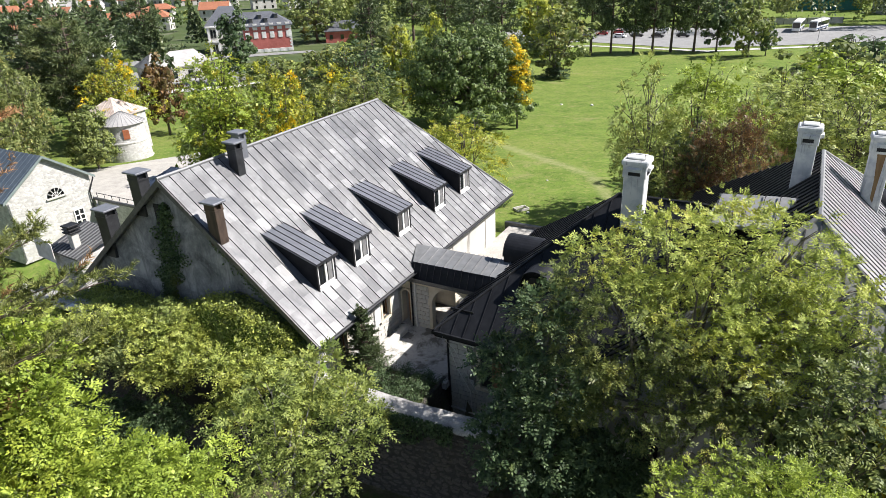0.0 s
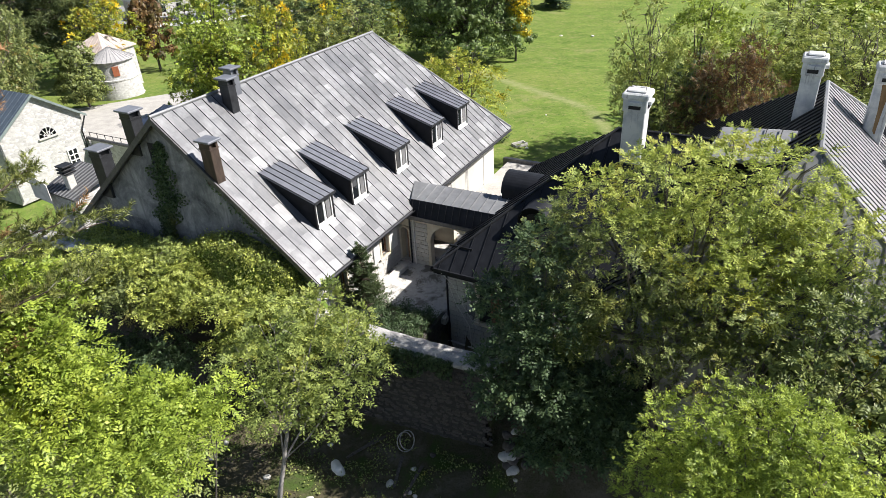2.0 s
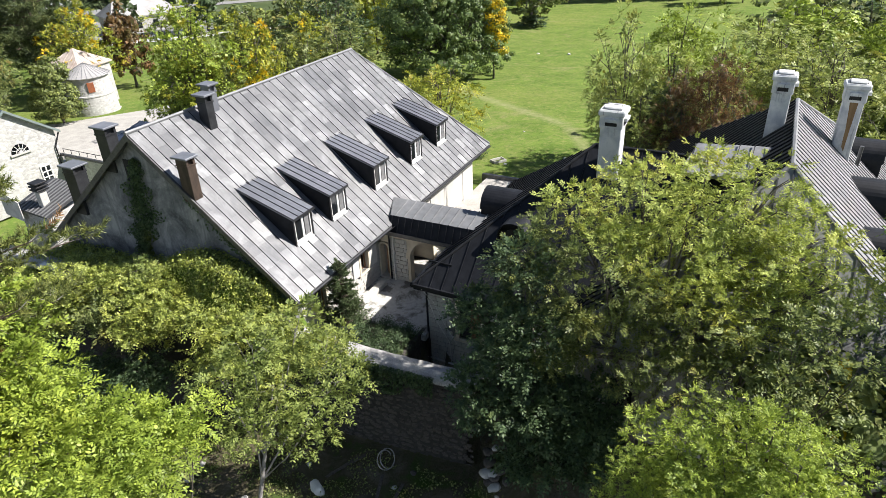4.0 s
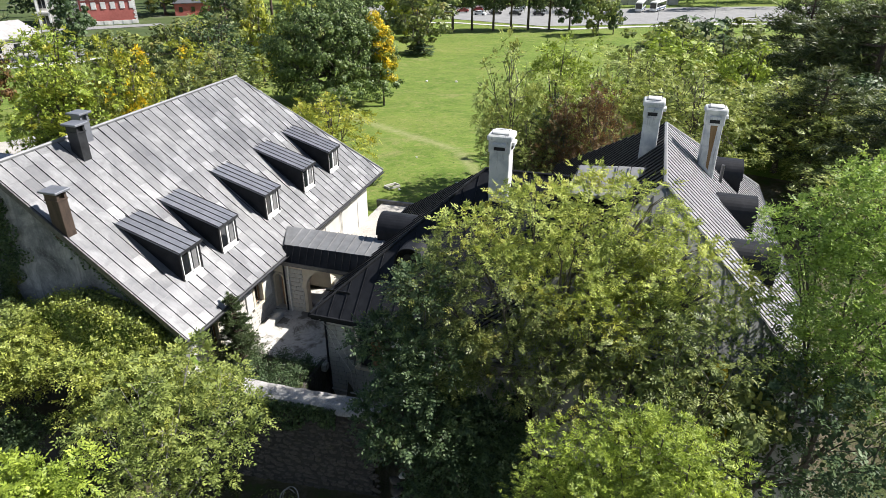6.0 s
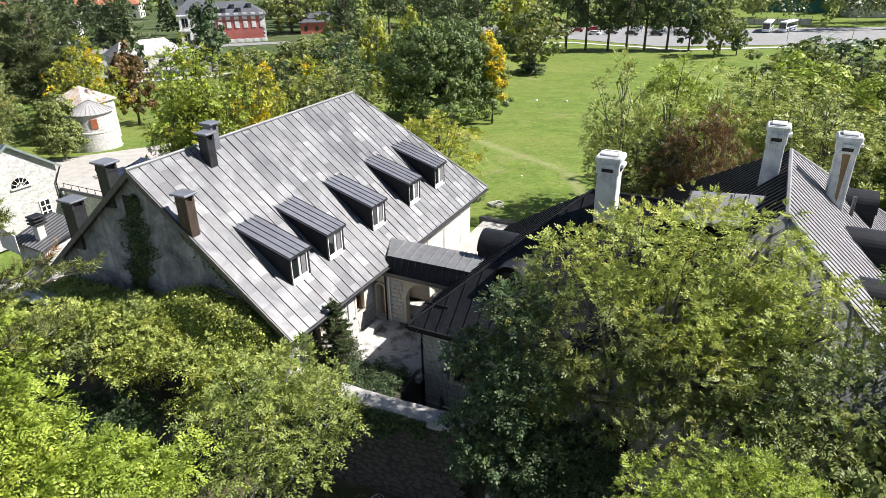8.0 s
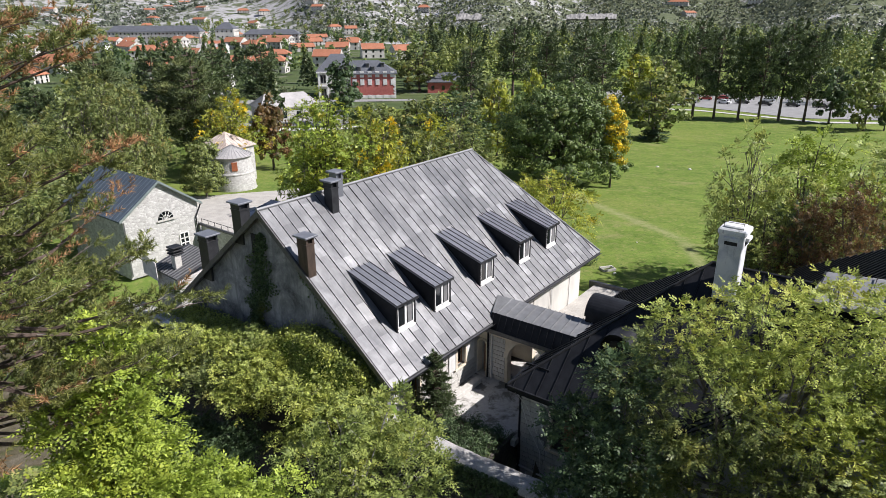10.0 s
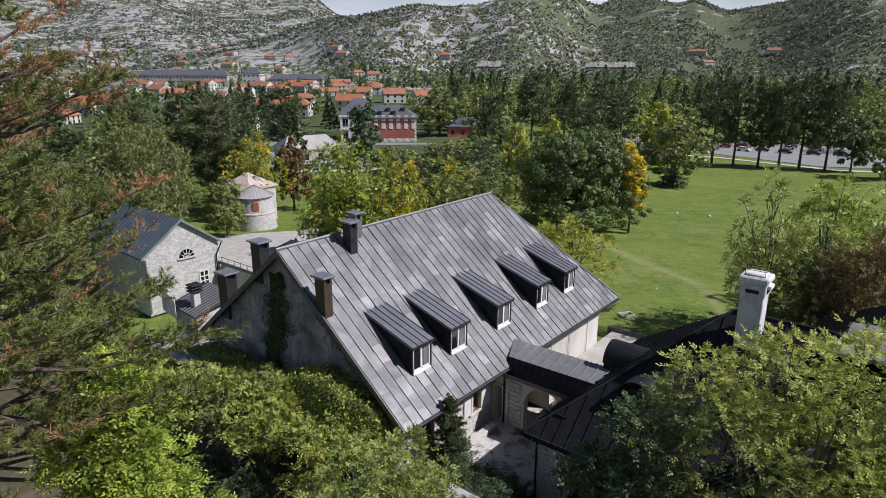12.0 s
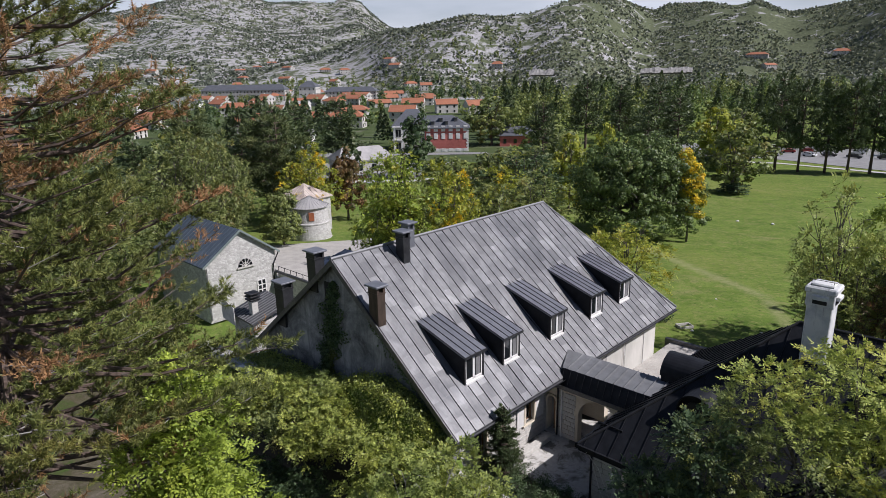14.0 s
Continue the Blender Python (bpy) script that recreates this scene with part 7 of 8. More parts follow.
def mound_weeds(rng):
    v = -rng.uniform(0.2, 16.0)
    u = rng.uniform(wall_line(v) + 0.2, 0.25)
    p = hp(u, v)
    return (u, -v, ground_height(p.x, p.y) + abs(rng.normal()) * 0.2)


ob = hanging("weeds", "low weeds and ground ivy on the grassy bank", LEAF_IVY, at_house(0, 0), 17000, 0.12, 94, mound_weeds)
ob["kind"] = "stuff"
def brown_weeds(rng):
    v = -rng.uniform(0.6, 5.4) - (9.0 if rng.random() < 0.25 else 0)
    u = 0.3 - abs(rng.normal()) * 0.75
    p = hp(u, v)
    return (u, -v, ground_height(p.x, p.y) + abs(rng.normal()) * 0.16)


ob = hanging("weeds", "reddish-brown dry weeds at the foot of the gable", LEAF_OLIVE, at_house(0, 0), 8000, 0.11, 95, brown_weeds)
ob["kind"] = "stuff"
hanging("wall_ivy", "dark ivy hanging over the retaining wall", LEAF_DARK, at_house(0, 0), 5200, 0.12, 91, over_wall)
hanging("gable_ivy", "dark ivy climbing the plaster gable", LEAF_DARK, at_house(0, 0), 5200, 0.12, 92, up_gable)
hanging("verge_ivy", "ivy creeping along the roof verge", LEAF_DARK, at_house(0, 0), 1700, 0.12, 93, down_verge)
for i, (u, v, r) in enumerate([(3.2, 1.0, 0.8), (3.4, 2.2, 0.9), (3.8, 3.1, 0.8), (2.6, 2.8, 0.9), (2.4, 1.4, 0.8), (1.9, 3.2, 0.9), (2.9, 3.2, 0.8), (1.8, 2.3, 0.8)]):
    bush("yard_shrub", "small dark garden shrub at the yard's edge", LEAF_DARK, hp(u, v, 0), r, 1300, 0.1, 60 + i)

for i, (u, v, r) in enumerate([(-1.7, -10.6, 1.0), (-1.6, -9.0, 1.0), (-1.7, -7.4, 1.05), (-1.6, -5.8, 0.6), (-1.5, -12.2, 0.9), (-1.3, -2.0, 0.6)]):
    p = hp(u, v)
    bush("bank_shrub", "low bright green shrub on the grassy bank", LEAF_LOCUST if i % 3 else LEAF_IVY, (p.x, p.y, ground_height(p.x, p.y) - 0.05), r, 2600, 0.11, 160 + i, aspect=0.6, spray=(0.22, 5))

cap = part("coping_slab", boxes((-2.5, -2.15, 13.1, 14.8, 3.35, 3.5), bevel=0.03), WHITE)
cap.matrix_world = at_house(0, 0)
tagged(cap, "white limewashed coping slab on the old wall", "slab")
pine("spruce_tree", "small dense dark spruce beside the yard", 4.5, 2.5, 31, 0.02, 5200, 0.17, NEEDLE, 0.0, 8, pose(*hp(2.9, 0.25, -0.2)), 0.9, 0.07, thin=0.07, fan=0.5, every=8)

# ---------------------------------------------------------------- trees of the park
KINDS = {}


def kind_template(kind, k, far=False, near=False, west=False):
    key = (kind, k, far, near, west)
    if key in KINDS:
        return KINDS[key], False
    mats = {'LIME': LEAF_LIME, 'GRN': LEAF_GREEN, 'DARK': LEAF_DARK, 'DARKN': LEAF_DARK, 'YEL': LEAF_YELLOW, 'OLV': LEAF_OLIVE, 'RUST': LEAF_RUST}
    words = {'LIME': "fresh green park tree", 'GRN': "green park tree with a few turning leaves", 'DARK': "broad dark green park tree", 'DARKN': "narrow dark green tree",
             'YEL': "park tree in yellow autumn leaf", 'OLV': "olive-brown park tree turning in autumn", 'RUST': "rust-brown park tree in autumn leaf", 'PINE': "dark pine with bare lower trunk"}
    if kind == 'PINE':
        ob = pine("pine_tree", words[kind], 10.0, 6.5, 200 + k, 0.28, 2800 if near else 800, 0.46 if near else 0.7, NEEDLE_PARK if near else NEEDLE, 0.0, 5 if near else 4, None, 0.45, 0.2, thin=0.075 if near else 0.11)
    elif near:
        ob = broadleaf("park_tree", words[kind], LEAF_LOCUST if kind == 'GRN' else mats[kind], lobes_auto(300 + k, 10.0, 8.5, 0.14, 13, kind == 'DARKN'), 10000, 0.235, 300 + 7 * k + len(kind), trunk=0.2, clump=0.74, per=95, aspect=0.46, spray=(0.56, 7), core=0.05)
    elif west:
        ob = broadleaf("park_tree", words[kind], mats[kind], lobes_auto(300 + k, 10.0, 8.5, 0.14, 15, kind == 'DARKN'), 11500, 0.21, 300 + 7 * k + len(kind), trunk=0.2, clump=0.62, per=85, aspect=0.66, spray=(0.3, 5), core=0.14, second=(LEAF_GOLD if kind == 'YEL' else LEAF_OLIVE, 0.2))
    else:
        ob = broadleaf("park_tree", words[kind], mats[kind], lobes_auto(300 + k, 10.0, 8.5, 0.14, 12, kind == 'DARKN'), (2600 if far else 6500), (0.53 if far else 0.3), 300 + 7 * k + len(kind), trunk=0.22, clump=0.78, per=(48 if far else 80), aspect=0.7, core=0.1)
    KINDS[key] = ob
    return ob, True


def plant(kind, x, y, top, width, k):
    width *= 1.25 if kind != 'PINE' else 1.1
    far = math.hypot(x, y) > (100 if kind == 'DARK' else 82)
    ob, fresh = kind_template(kind, k % (3 if kind in ('GRN', 'PINE') else 2), far, math.hypot(x, y) < (122 if kind == 'PINE' else 66) and (kind == 'PINE' or x > -5),
                              kind != 'PINE' and x <= -5 and math.hypot(x, y) < 108)
    g = ground_height(x, y)
    h = max(2.5, top - g)
    m = pose(x, y, g, 0, 0, (k * 77) % 360) @ Matrix.Diagonal((width / (6.0 if kind == 'PINE' else 8.6), width / (6.0 if kind == 'PINE' else 8.6), h / 10.0, 1))
    if fresh:
        ob.matrix_world = m
        ob["planted"] = 1
        return ob
    c = copy_thing(ob, Matrix())
    c.matrix_world = m
    return c


PARK = [
    ('YEL', -15.8, 64.1, 10.3, 6.6),
    ('GRN', -18.7, 61.2, 9.1, 5.2),
    ('GRN', -8.3, 74.5, 7.5, 9.5),
    ('YEL', -5.9, 114.8, 8.6, 6.2),
    ('YEL', 2.3, 56.0, 6.8, 6.1),
    ('YEL', -0.2, 58.0, 5.5, 4.2),
    ('OLV', 26.7, 147.6, 6.9, 12.2),
    ('DARK', 26.9, 145.5, -7.2, 6.7),
    ('YEL', -45.8, 94.5, 8.5, 8.0),
    ('RUST', -42.3, 101.0, 7.4, 6.5),
    ('OLV', -19.0, 108.3, 6.3, 8.9),
    ('YEL', -17.1, 120.8, 5.0, 8.8),
    ('OLV', -50.0, 66.0, 11.5, 9.0),
    ('OLV', -47.5, 68.0, 10.5, 6.5),
    ('GRN', 15.7, 47.0, 11.8, 5.8),
    ('LIME', 20.6, 50.3, 11.6, 7.4),
    ('GRN', 30.2, 55.7, 9.9, 9.8),
    ('LIME', 39.7, 63.6, 9.4, 11.5),
    ('GRN', 25.0, 50.5, 9.2, 6.1),
    ('RUST', 20.9, 42.6, 9.5, 4.6),
    ('DARK', 18.6, 44.9, 7.6, 4.4),
    ('GRN', 16.2, 44.5, 7.4, 4.7),
    ('GRN', 30.7, 49.2, 8.0, 7.9),
    ('GRN', 30.9, 45.5, 9.9, 8.0),
    ('DARK', 60.0, 92.2, 7.7, 11.9),
    ('GRN', 81.0, 171.3, 6.7, 9.6),
    ('DARK', 86.5, 173.0, 1.0, 5.0),
    ('GRN', 40.5, 46.9, 8.4, 9.0),
    ('GRN', 46.3, 65.2, 8.8, 10.8),
    ('LIME', 42.3, 55.8, 9.3, 8.2),
    ('PINE', 53.8, 52.2, 13.5, 13.6),
    ('PINE', 54.5, 58.5, 11.2, 13.0),
    ('PINE', 41.0, 43.8, 9.5, 8.1),
    ('PINE', 40.9, 36.7, 9.7, 8.9),
    ('PINE', -78.0, 128.1, 12.6, 11.0),
    ('PINE', -72.0, 142.9, 12.3, 11.5),
    ('PINE', -58.4, 104.8, 12.8, 11.9),
    ('PINE', -74.0, 175.0, 12.1, 12.0),
    ('DARKN', -48.1, 163.1, 8.9, 11.5),
    ('OLV', -48.5, 74.0, 10.6, 6.5),
    ('OLV', -53.0, 80.0, 11.6, 7.0),
    ('OLV', -52.0, 72.0, 12.5, 8.0),
    ('PINE', -63.6, 89.7, 13.9, 11.9),
    ('GRN', -44.2, 256.2, 9.2, 16.4),
    ('GRN', -18.0, 189.1, 7.9, 13.7),
    ('YEL', 28.5, 187.9, 8.5, 12.0),
    ('GRN', 35.7, 196.8, 7.9, 12.6),
    ('PINE', 15.3, 209.4, 13.9, 12.5),
    ('PINE', 4.2, 230.0, 13.5, 13.0),
    ('PINE', -7.2, 239.9, 15.3, 13.5),
    ('PINE', 43.8, 186.9, 16.9, 10.0),
    ('PINE', 55.8, 186.8, 14.5, 9.5),
    ('PINE', 60.5, 185.0, 15.8, 9.0),
    ('PINE', 66.5, 187.4, 16.5, 10.0),
]
PARK += [('PINE', 50.0, 189.0, 15.0, 9.0), ('PINE', 72.5, 186.0, 14.5, 9.5), ('DARK', 78.0, 184.0, 7.0, 9.0), ('YEL', 30.5, 176.0, 5.0, 7.5), ('YEL', 0.5, 128.0, 8.8, 6.0), ('RUST', 18.6, 43.2, 8.3, 4.2), ('OLV', -56.0, 78.0, 11.5, 8.0), ('GRN', -12.0, 70.0, 7.0, 8.0), ('LIME', -22.8, 63.0, 7.0, 5.0), ('YEL', -12.5, 80.0, 7.5, 7.0),
         ('PINE', -60.0, 110.0, 14.0, 12.0), ('PINE', -52.0, 96.0, 13.0, 10.0), ('PINE', -68.0, 120.0, 14.0, 12.0), 
         ('GRN', -25.0, 112.0, 4.0, 10.0), ('DARK', -12.0, 104.0, 7.5, 12.0), ('GRN', -30.0, 125.0, 3.0, 10.0), ('OLV', -8.0, 125.0, 8.0, 10.0), ('PINE', 8.0, 135.0, 11.0, 9.0),
         ('PINE', -14.0, 150.0, 12.0, 9.5), ('PINE', 17.0, 168.0, 13.0, 10.0), ('GRN', 20.2, 45.4, 8.6, 5.9), ('GRN', 36.0, 55.0, 7.0, 8.0), ('GRN', 44.0, 42.0, 8.0, 9.0), ('LIME', 46.0, 76.0, 7.0, 10.0),
         ('GRN', 52.0, 84.0, 7.5, 11.0), ('DARK', 48.0, 48.0, 8.0, 10.0), ('PINE', 60.0, 60.0, 13.0, 13.0), ('PINE', 64.0, 74.0, 12.0, 13.0), ('GRN', 70.0, 95.0, 6.0, 12.0), ('PINE', 50.0, 36.0, 11.0, 11.0), ('GRN', 36.0, 33.0, 6.0, 8.0)]
dark_lobes = [(0, 0, 8.0, 7.6, 7.4, 5.8)]
rb = random.Random(4)
for i in range(40):
    a, f = i * 2.4, (i + 0.5) / 40
    dark_lobes.append((7.6 * math.cos(a) * math.cos(f * 1.35), 7.4 * math.sin(a) * math.cos(f * 1.35), 3.0 + 10.0 * math.sin(f * 1.5), rb.uniform(2.4, 3.4), rb.uniform(2.4, 3.4), rb.uniform(1.9, 2.6)))
broadleaf("broad_park_tree", "huge dark green domed park tree", LEAF_DOME, dark_lobes, 54000, 0.31, 71, trunk=0.5, clump=0.8, per=80, aspect=0.75, shell=0.72, core=0.15, m=pose(4.3, 95.0, -5.0))
broadleaf("yellow_park_tree", "slender golden tree beside the dark domed tree", LEAF_YELLOW, [(0, 0, 9.0, 1.5, 1.5, 2.2), (0.5, 0.2, 6.4, 1.6, 1.6, 1.8), (-0.6, 0, 11.2, 1.2, 1.2, 1.5), (0.8, 0.1, 4.6, 1.2, 1.2, 1.2)], 6500, 0.27, 72, trunk=0.15, clump=0.6, per=50, aspect=0.7, second=(LEAF_GOLD, 0.55), m=pose(11.4, 91.5, -4.0))
broadleaf("hazel_bush", "dense rounded green bush beside the round tower", LEAF_GREEN, [(0, 0, 3.0, 2.0, 2.0, 2.4), (0.6, 0.3, 1.8, 1.8, 1.8, 1.6), (-0.9, -0.2, 2.0, 1.8, 1.8, 1.8), (0.1, 0, 4.9, 1.6, 1.6, 1.4)], 10000, 0.22, 73, trunk=0.1, clump=0.4, per=40, aspect=0.7, category="bush", m=pose(-42.9, 78.9, -3.2) @ Matrix.Scale(1.2, 4))
broadleaf("tall_park_tree", "tall fresh yellow-green park tree", LEAF_LIME, lobes_auto(401, 14.4, 9.6, 0.12, 15), 22000, 0.21, 74, trunk=0.25, clump=0.62, per=85, aspect=0.66, spray=(0.3, 5), core=0.14, second=(LEAF_YELLOW, 0.35), m=pose(-20.3, 59.8, -1.6))
g = ground_height(5.2, 53.6)
bush("corner_shrub", "dark shrub at the far corner of the stone house", LEAF_DARK, (5.2, 53.6, g), 1.1, 1800, 0.12, 95)
rp = random.Random(23)
for _ in range(16):
    a, r = radians(rp.uniform(-56, -30)), rp.uniform(88, 230)
    PARK.append((rp.choice(('PINE', 'PINE', 'OLV', 'GRN', 'DARK')), r * math.sin(a), r * math.cos(a), rp.uniform(4, 11) - r * 0.02, rp.uniform(7, 11)))
PARK += [('OLV', -50.0, 56.0, 9.0, 8.0), ('GRN', -46.0, 47.0, 7.0, 8.0), ('OLV', -56.0, 50.0, 9.0, 9.0), ('GRN', -40.0, 36.0, 6.0, 8.0)]
for i, row in enumerate(PARK):
    plant(*row, i)


# ---------------------------------------------------------------- far woods
def woods(name, label, spots, mat, leaf, leaves, seed, conifer=False):
    rng = np.random.default_rng(seed)
    pts, out = [], []
    for x, y, h, w in spots:
        g = ground_height(x, y)
        n = leaves
        d = rng.normal(size=(n, 3))
        d /= np.linalg.norm(d, axis=1, keepdims=True)
        if conifer:
            f = rng.random(n) ** 0.7
            r = w * 0.5 * (1.05 - f) * rng.uniform(0.6, 1.0, n)
            a = rng.uniform(0, 2 * math.pi, n)
            p = np.stack([r * np.cos(a), r * np.sin(a), h * (0.2 + 0.8 * f)], axis=1)
        else:
            k = rng.integers(0, 5, n)
            c = rng.normal(size=(5, 3)) * np.array([0.2 * w, 0.2 * w, 0.14 * h])
            p = c[k] + d * np.array([0.32 * w, 0.32 * w, 0.26 * h]) * rng.uniform(0.75, 1.05, n)[:, None] + np.array([0, 0, 0.6 * h])
        pts.append(p + np.array([x, y, g]))
        out.append(d)
    ob = new(name, leaf_cloud(name, np.concatenate(pts), leaf, mat, rng, 0.4, 0.75, np.concatenate(out)))
    return tagged(ob, label, "woods", kind="stuff")


rw = random.Random(9)


def scatter(n, az0, az1, r0, r1, h0, h1, skip=None):
    out = []
    while len(out) < n:
        a, r = radians(rw.uniform(az0, az1)), math.sqrt(rw.uniform(r0 * r0, r1 * r1))
        x, y = r * math.sin(a), r * math.cos(a)
        if skip and skip(x, y):
            continue
        h = rw.uniform(h0, h1)
        out.append((x, y, h, h * rw.uniform(0.4, 0.65)))
    return out


woods("far_woods", "dark conifer woods behind the park", scatter(150, -9, 40, 262, 480, 15, 26), NEEDLE, 1.25, 380, 3, True)
woods("far_woods", "mixed green woods behind the park", scatter(90, -9, 42, 255, 560, 13, 22), LEAF_GREEN, 1.25, 340, 4)
woods("far_woods", "dark broadleaf woods behind the park", scatter(70, -10, 42, 280, 600, 13, 22), LEAF_DOME, 1.25, 320, 5)
woods("far_woods", "autumn coloured trees among the woods", scatter(44, -12, 42, 250, 480, 12, 19), LEAF_OLIVE, 1.2, 420, 6)
def keep_open(x, y):
    a, r = math.degrees(math.atan2(x, y)), math.hypot(x, y)
    return (-20.5 < a < -10.5 and r < 250) or (-31 < a < -9 and 430 < r < 560 and rw.random() < 0.7) or any(abs(x - h[0]) < 16 and abs(y - h[1]) < 14 for h in TOWN)


woods("town_trees", "dark trees among the town's houses", scatter(120, -52, -8, 175, 900, 8, 13, keep_open), LEAF_DARK, 1.5, 170, 7)
woods("town_trees", "green trees among the town's houses", scatter(120, -52, -6, 190, 1100, 7, 12, keep_open), LEAF_GREEN, 1.5, 160, 8)
woods("town_trees", "small trees and hedges between the town's houses", scatter(420, -52, -6, 270, 1150, 5, 10, keep_open), LEAF_GREEN, 1.9, 46, 14)
woods("town_trees", "small dark trees between the town's houses", scatter(420, -52, -6, 270, 1150, 6, 11, keep_open), LEAF_DOME, 1.9, 46, 15)
woods("town_trees", "dark pines among the town's houses", scatter(60, -50, -14, 150, 420, 12, 18, keep_open), NEEDLE, 1.3, 300, 10, True)


def hill_shrubs(n, az0, az1, r0, r1, size, mat, label, seed, bare=-0.3):
    rng = np.random.default_rng(seed)
    pts = []
    while len(pts) < n:
        a = radians(rng.uniform(az0, az1))
        r = math.sqrt(rng.uniform(r0 * r0, r1 * r1))
        x, y = r * math.sin(a), r * math.cos(a)
        if noise.noise((x * 0.008, y * 0.008, 4.4)) + 0.7 * noise.noise((x * 0.03, y * 0.03, 1.4)) < bare:
            continue
        z = ground_height(x, y)
        for _ in range(2):
            pts.append((x + rng.normal() * size * 0.5, y + rng.normal() * size * 0.5, z + abs(rng.normal()) * size * 0.4))
    ob = new("hill_scrub", leaf_cloud("hill_scrub", np.array(pts), size, mat, rng, 0.3, 0.9))
    return tagged(ob, label, "scrub", kind="stuff")


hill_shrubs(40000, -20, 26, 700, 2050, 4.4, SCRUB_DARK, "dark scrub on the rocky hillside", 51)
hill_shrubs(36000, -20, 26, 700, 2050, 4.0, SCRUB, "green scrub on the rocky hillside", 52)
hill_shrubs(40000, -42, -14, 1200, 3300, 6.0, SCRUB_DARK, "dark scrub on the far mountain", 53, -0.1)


# ---------------------------------------------------------------- roof sheets of the big house
COS, SIN = math.cos(math.atan(PITCH)), math.sin(math.atan(PITCH))
SLOPE = 8.51 / COS


def on_slope(u, s, lift=0.0):
    """A place on the yard slope: u along the eave, s up the slope."""
    return Matrix.Translation((u, s * COS - lift * SIN, 3.6 + s * SIN + lift * COS)) @ Matrix.Rotation(math.atan(PITCH), 4, 'X')


def sheet_mesh(name, w, l):
    bm = bmesh.new()
    box(bm, 0.004, w - 0.004, 0.003, l - 0.006, -0.004, 0.006)
    me = bpy.data.meshes.new(name)
    bm.to_mesh(me)
    bm.free()
    me.materials.append(ZINC)
    return me


COLW = 0.617
rs = random.Random(31)
lengths = [0.82, 0.98, 1.12]
metas = {l: sheet_mesh("roof_sheet", COLW, l) for l in lengths}
rest = bmesh.new()
made = 0
cols = int(22.2 / COLW)
for c in range(cols):
    u = 0.02 + c * COLW
    s = -0.05 if c % 2 else -0.45
    while s < SLOPE - 0.1:
        l = rs.choice(lengths)
        top = min(s + l, SLOPE)
        s0 = max(s, 0.0)
        if u + COLW < 22.23 - 3.87 * top / SLOPE + 0.3 and top - s0 > 0.25:
            lift = 0.012 + rs.uniform(0, 0.006)
            m = on_slope(u, s0, lift) @ Matrix.Rotation(rs.gauss(0, 0.006), 4, 'X') @ Matrix.Rotation(rs.gauss(0, 0.008), 4, 'Y')
            short = (top - s0) / l
            if made < 300 and c < 34 and short > 0.98:
                share("roof_sheet", metas[l], HOUSE, m)
                made += 1
            else:
                box(rest, 0.004, COLW - 0.004, 0.003, top - s0 - 0.006, -0.004, 0.006, 0.0, m)
        s += l
part("roof_sheet_rest", rest, ZINC_REST, HOUSE, "weathered zinc roof sheets")["kind"] = "stuff"
# standing seams, coloured black to carry the shadow line beside each
for c in range(cols + 1):
    u = 0.02 + c * COLW
    top = min(SLOPE, (22.23 - u) / 3.87 * SLOPE)
    if top < 0.4:
        continue
    bm = bmesh.new()
    box(bm, -0.011, 0.011, 0.0, top, 0.0, 0.042)
    part("standing_seam", bm, SEAM_BLACK, HOUSE).matrix_local = on_slope(u, 0, 0.012)

# ---------------------------------------------------------------- stone blocks
def block_mesh(name, l, h, d, mat, seed):
    r = random.Random(seed)
    bm = bmesh.new()
    box(bm, 0.013, l - 0.013, -d, 0.02, 0.013, h - 0.013, 0.012)
    for v in bm.verts:
        v.co += Vector((r.uniform(-1, 1), r.uniform(-1, 1), r.uniform(-1, 1))) * 0.006
    me = bpy.data.meshes.new(name)
    bm.to_mesh(me)
    bm.free()
    me.materials.append(mat)
    return me


def block_wall(parent, m, length, z0, z1, course, mat, seed, skip=None, limit=300):
    """Courses of blocks on a wall face: local x along the wall, -y out of it."""
    r = random.Random(seed)
    ls = [0.34, 0.44, 0.52, 0.62]
    mes = [block_mesh("stone_block", l, course, 0.03, mat, seed + k) for k, l in enumerate(ls)]
    z, n, row = z0, 0, 0
    while z + course <= z1 + 0.01:
        x = -r.uniform(0, 0.3)
        while x < length:
            k = r.randrange(4)
            l = ls[k]
            if x >= -0.001 and x + l <= length + 0.02 and not (skip and skip(x, x + l, z)) and n < limit:
                share("stone_block", mes[k], parent, m @ Matrix.Translation((x, r.uniform(-0.012, 0.004), z)))
                n += 1
            elif n < limit and x < 0 < x + l and not (skip and skip(0, x + l, z)):
                share("stone_block", mes[k], parent, m @ Matrix.Translation((0, r.uniform(-0.012, 0.004), z)) @ Matrix.Diagonal(((x + l) / l, 1, 1, 1)))
                n += 1
            elif n < limit and x < length < x + l and not (skip and skip(x, length, z)):
                share("stone_block", mes[k], parent, m @ Matrix.Translation((x, r.uniform(-0.012, 0.004), z)) @ Matrix.Diagonal(((length - x) / l, 1, 1, 1)))
                n += 1
            x += l
        z += course


ASHLAR = simple_material("grey_ashlar", (0.44, 0.43, 0.41), (0.64, 0.625, 0.59), 0.88, 0, 6, 0.35, 0.012)
# the yard house's front: the face looks along -u
TO_FRONT = Matrix.Rotation(-math.pi / 2, 4, 'Z')
block_wall(YARD_HOUSE, Matrix.Translation((4.85, -4.05, 0)) @ TO_FRONT, 8.2, -2.7, 2.75, 0.27, ASHLAR, 71,
           lambda a, b, z: b > 1.45 and a < 3.1 and -0.25 < z < 2.75)
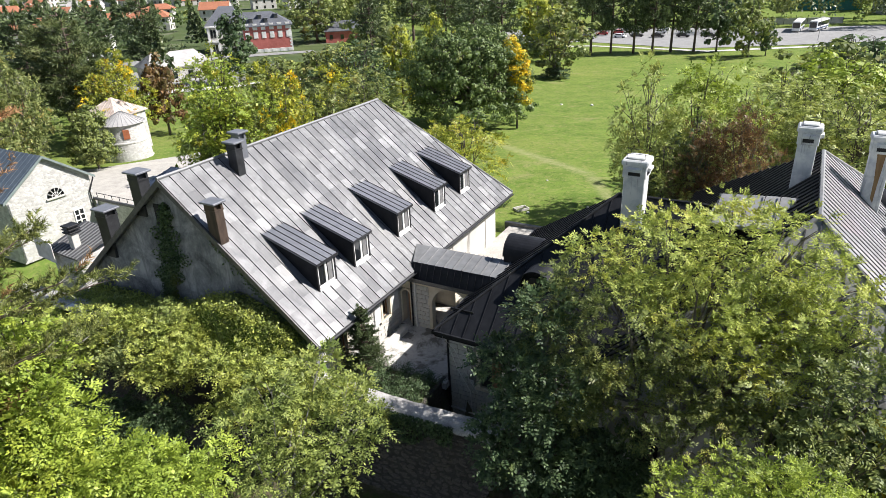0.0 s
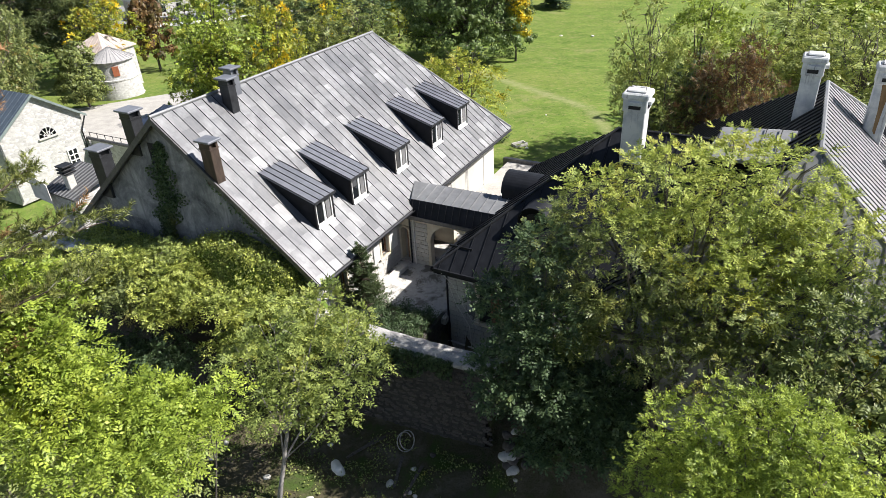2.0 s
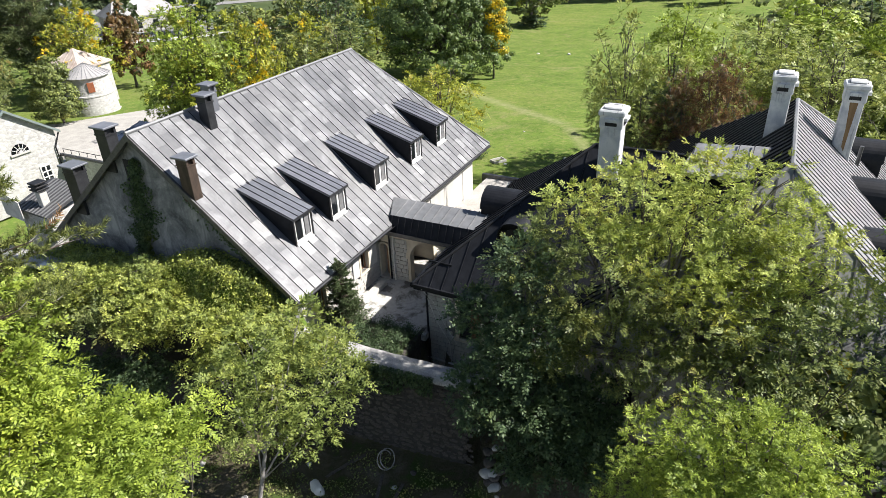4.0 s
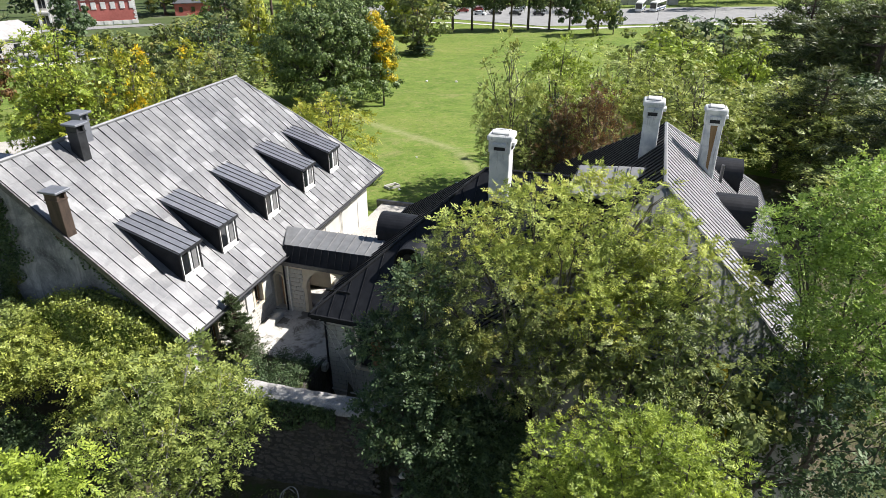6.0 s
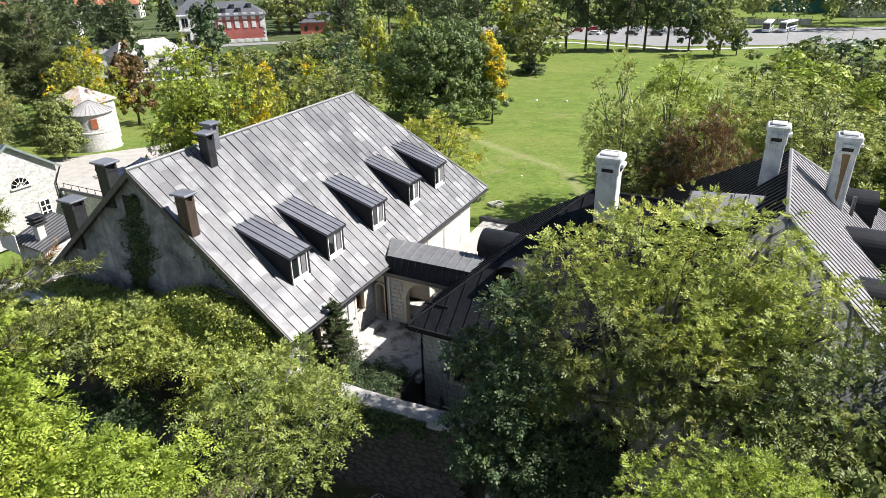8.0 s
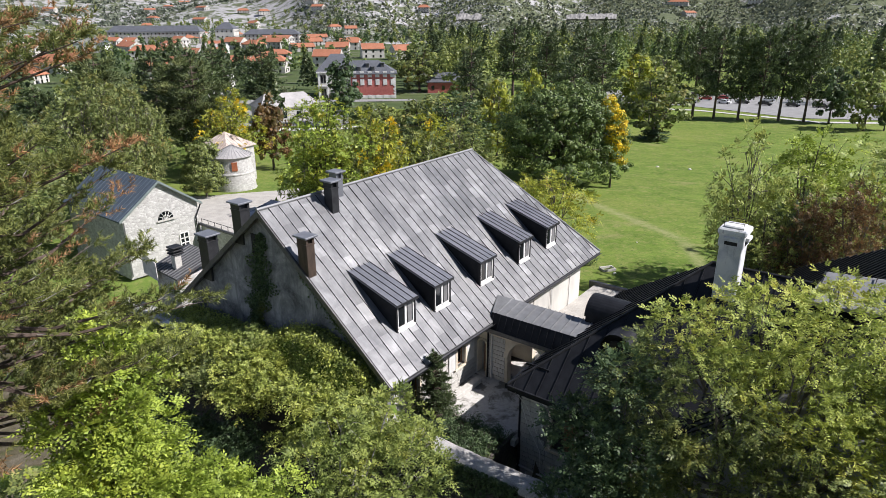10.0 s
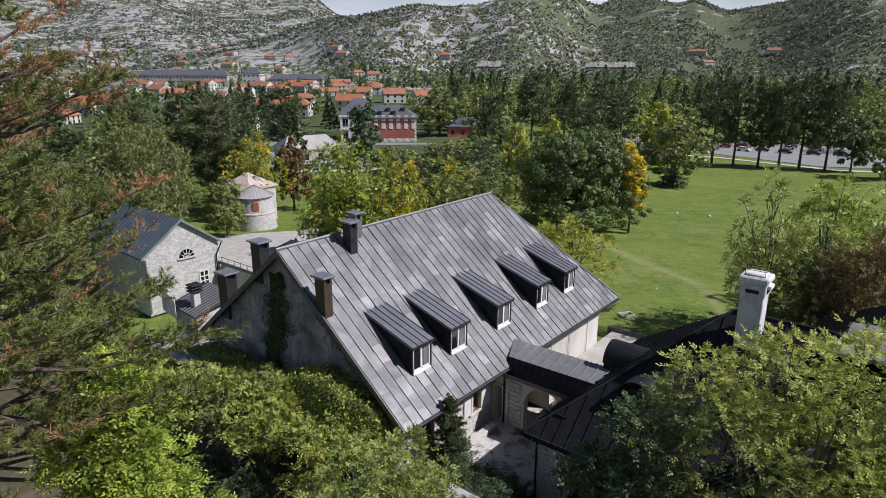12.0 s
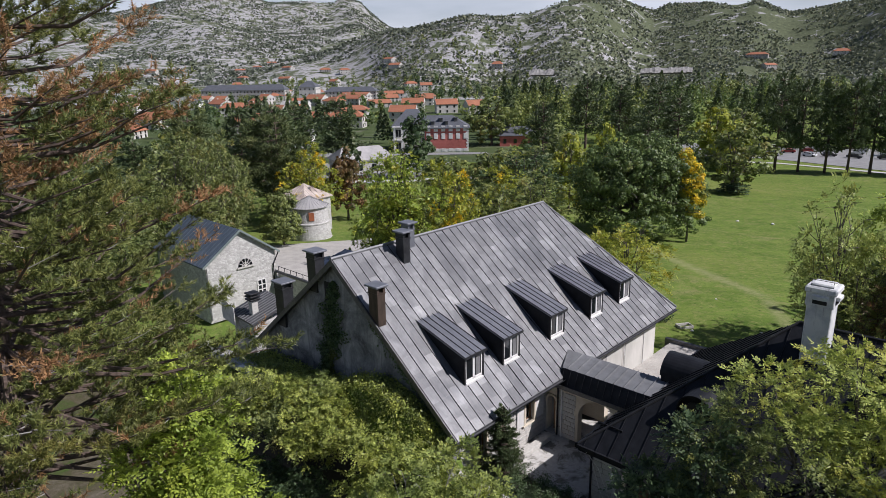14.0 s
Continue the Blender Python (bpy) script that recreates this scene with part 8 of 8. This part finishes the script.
# the passage's pier beside the big house
block_wall(LINK, Matrix.Translation((8.5, 0.34, 0)) @ TO_FRONT, 1.12, 0.0, 2.95, 0.27, ASHLAR, 72)
# the big house's yard wall
block_wall(HOUSE, Matrix.Translation((3.4, 1.1, 0)), 5.0, 0.0, 3.1, 0.26, LIMESTONE, 73,
           lambda a, b, z: (b > 2.85 and a < 4.05 and 0.8 < z < 2.75))


def rubble_stones():
    """Uneven stones on the retaining wall's bare stretch."""
    r = random.Random(88)
    mes = []
    for k in range(6):
        bm = bmesh.new()
        bmesh.ops.create_icosphere(bm, subdivisions=1, radius=0.5)
        for v in bm.verts:
            v.co = Vector((max(-0.42, min(0.42, v.co.x)), v.co.y * 0.5, max(-0.4, min(0.4, v.co.z)))) + Vector((r.uniform(-1, 1), r.uniform(-1, 1), r.uniform(-1, 1))) * 0.05
        me = bpy.data.meshes.new("stone")
        bm.to_mesh(me)
        bm.free()
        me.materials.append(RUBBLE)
        mes.append(me)
    n = 0
    for i in range(17):
        z = -3.0 + i * 0.235
        lean = r.uniform(-0.03, 0.03)
        v = 2.2 + r.uniform(0, 0.3)
        while v < 8.55 and n < 300:
            w, h = r.uniform(0.18, 0.62), r.uniform(0.14, 0.3)
            t = wall_top(v)
            if z < t - 0.2:
                k = (z + 3.4) / (t + 3.28)
                u = wall_line(v) - 0.75 + 0.7 * k
                share("stone", mes[r.randrange(6)], RET_WALL, Matrix.Translation(L(u + 0.01 + r.uniform(-0.03, 0.03), v, z + lean * (v - 5) + r.uniform(-0.07, 0.07))) @ Matrix.Rotation(-math.pi / 2 + r.uniform(-0.1, 0.1), 4, 'Z') @ Matrix.Rotation(r.uniform(-0.25, 0.25), 4, 'Y') @ Matrix.Diagonal((w, 0.3, h * 1.15, 1)))
                n += 1
            v += w * 0.93


rubble_stones()


def tube_part(name, pts, r, mat, parent, label=""):
    bm = bmesh.new()
    tube(bm, [Vector(p) for p in pts], [r] * len(pts), 6)
    return part(name, bm, mat, parent, label, True)


tube_part("pipe", [(4.74, -3.95, -1.66), (4.72, -6.0, -1.73), (4.72, -8.1, -1.78), (4.74, -10.2, -1.89)], 0.045, WHITE, YARD_HOUSE, "pale pipe along the wall foot")
tube_part("cable", [(4.55, -3.75, 2.8), (4.72, -4.0, 2.2), (4.72, -4.5, 0.8), (4.72, -5.2, -0.34), (4.72, -5.3, -1.7)], 0.018, WHITE, YARD_HOUSE, "loose white cable")


def meadow_crate():
    """A small open wooden frame lying in the grass."""
    g = ground_height(6.9, 52.0)
    c = empty("wooden_frame", pose(6.9, 52.0, g + 0.02, 0, 0, 25), "small weathered wooden frame lying on the meadow", "frame")
    for a, b, d, e in ((-0.6, 0.6, -0.4, -0.32), (-0.6, 0.6, 0.32, 0.4), (-0.6, -0.52, -0.32, 0.32), (0.52, 0.6, -0.32, 0.32)):
        part("board", boxes((a, b, d, e, 0, 0.22), bevel=0.01), LIMESTONE, c)


meadow_crate()


def litter(x, y, r, seed):
    rnd = random.Random(seed)
    bm = bmesh.new()
    stone_lump(bm, (0, 0, r * 0.3), r, rnd)
    ob = part("paper_scrap", bm, WHITE, None, "", True)
    ob.matrix_world = pose(x, y, ground_height(x, y), 0, 0, 60 * seed)
    tagged(ob, "crumpled scrap of white paper on the grass", "litter", "scraps on the meadow")


for k, (x, y, r) in enumerate(((21.4, 110.7, 0.22), (26.3, 109.1, 0.26), (10.8, 61.8, 0.1), (12.7, 52.2, 0.1), (7.4, 51.2, 0.14))):
    litter(x, y, r, k)


def yard_ground(rng):
    u, v = -1.0 - 11.0 * rng.random(), rng.uniform(-9.0, 10.5)
    while noise.noise((u * 0.6, v * 0.6, 6.0)) + 0.5 * noise.noise((u * 2.1, v * 2.1, 1.0)) < -0.05 or u > wall_line(min(v, 8.6)) - 0.9:
        u, v = -1.0 - 11.0 * rng.random(), rng.uniform(-9.0, 10.5)
    p = hp(u, v)
    return (u, -v, ground_height(p.x, p.y) + abs(rng.normal()) * 0.09)


ob = hanging("ground_weeds", "patchy grass and weeds on the soil below the wall", LEAF_GREEN, at_house(0, 0), 12000, 0.1, 96, yard_ground)
ob["kind"] = "stuff"
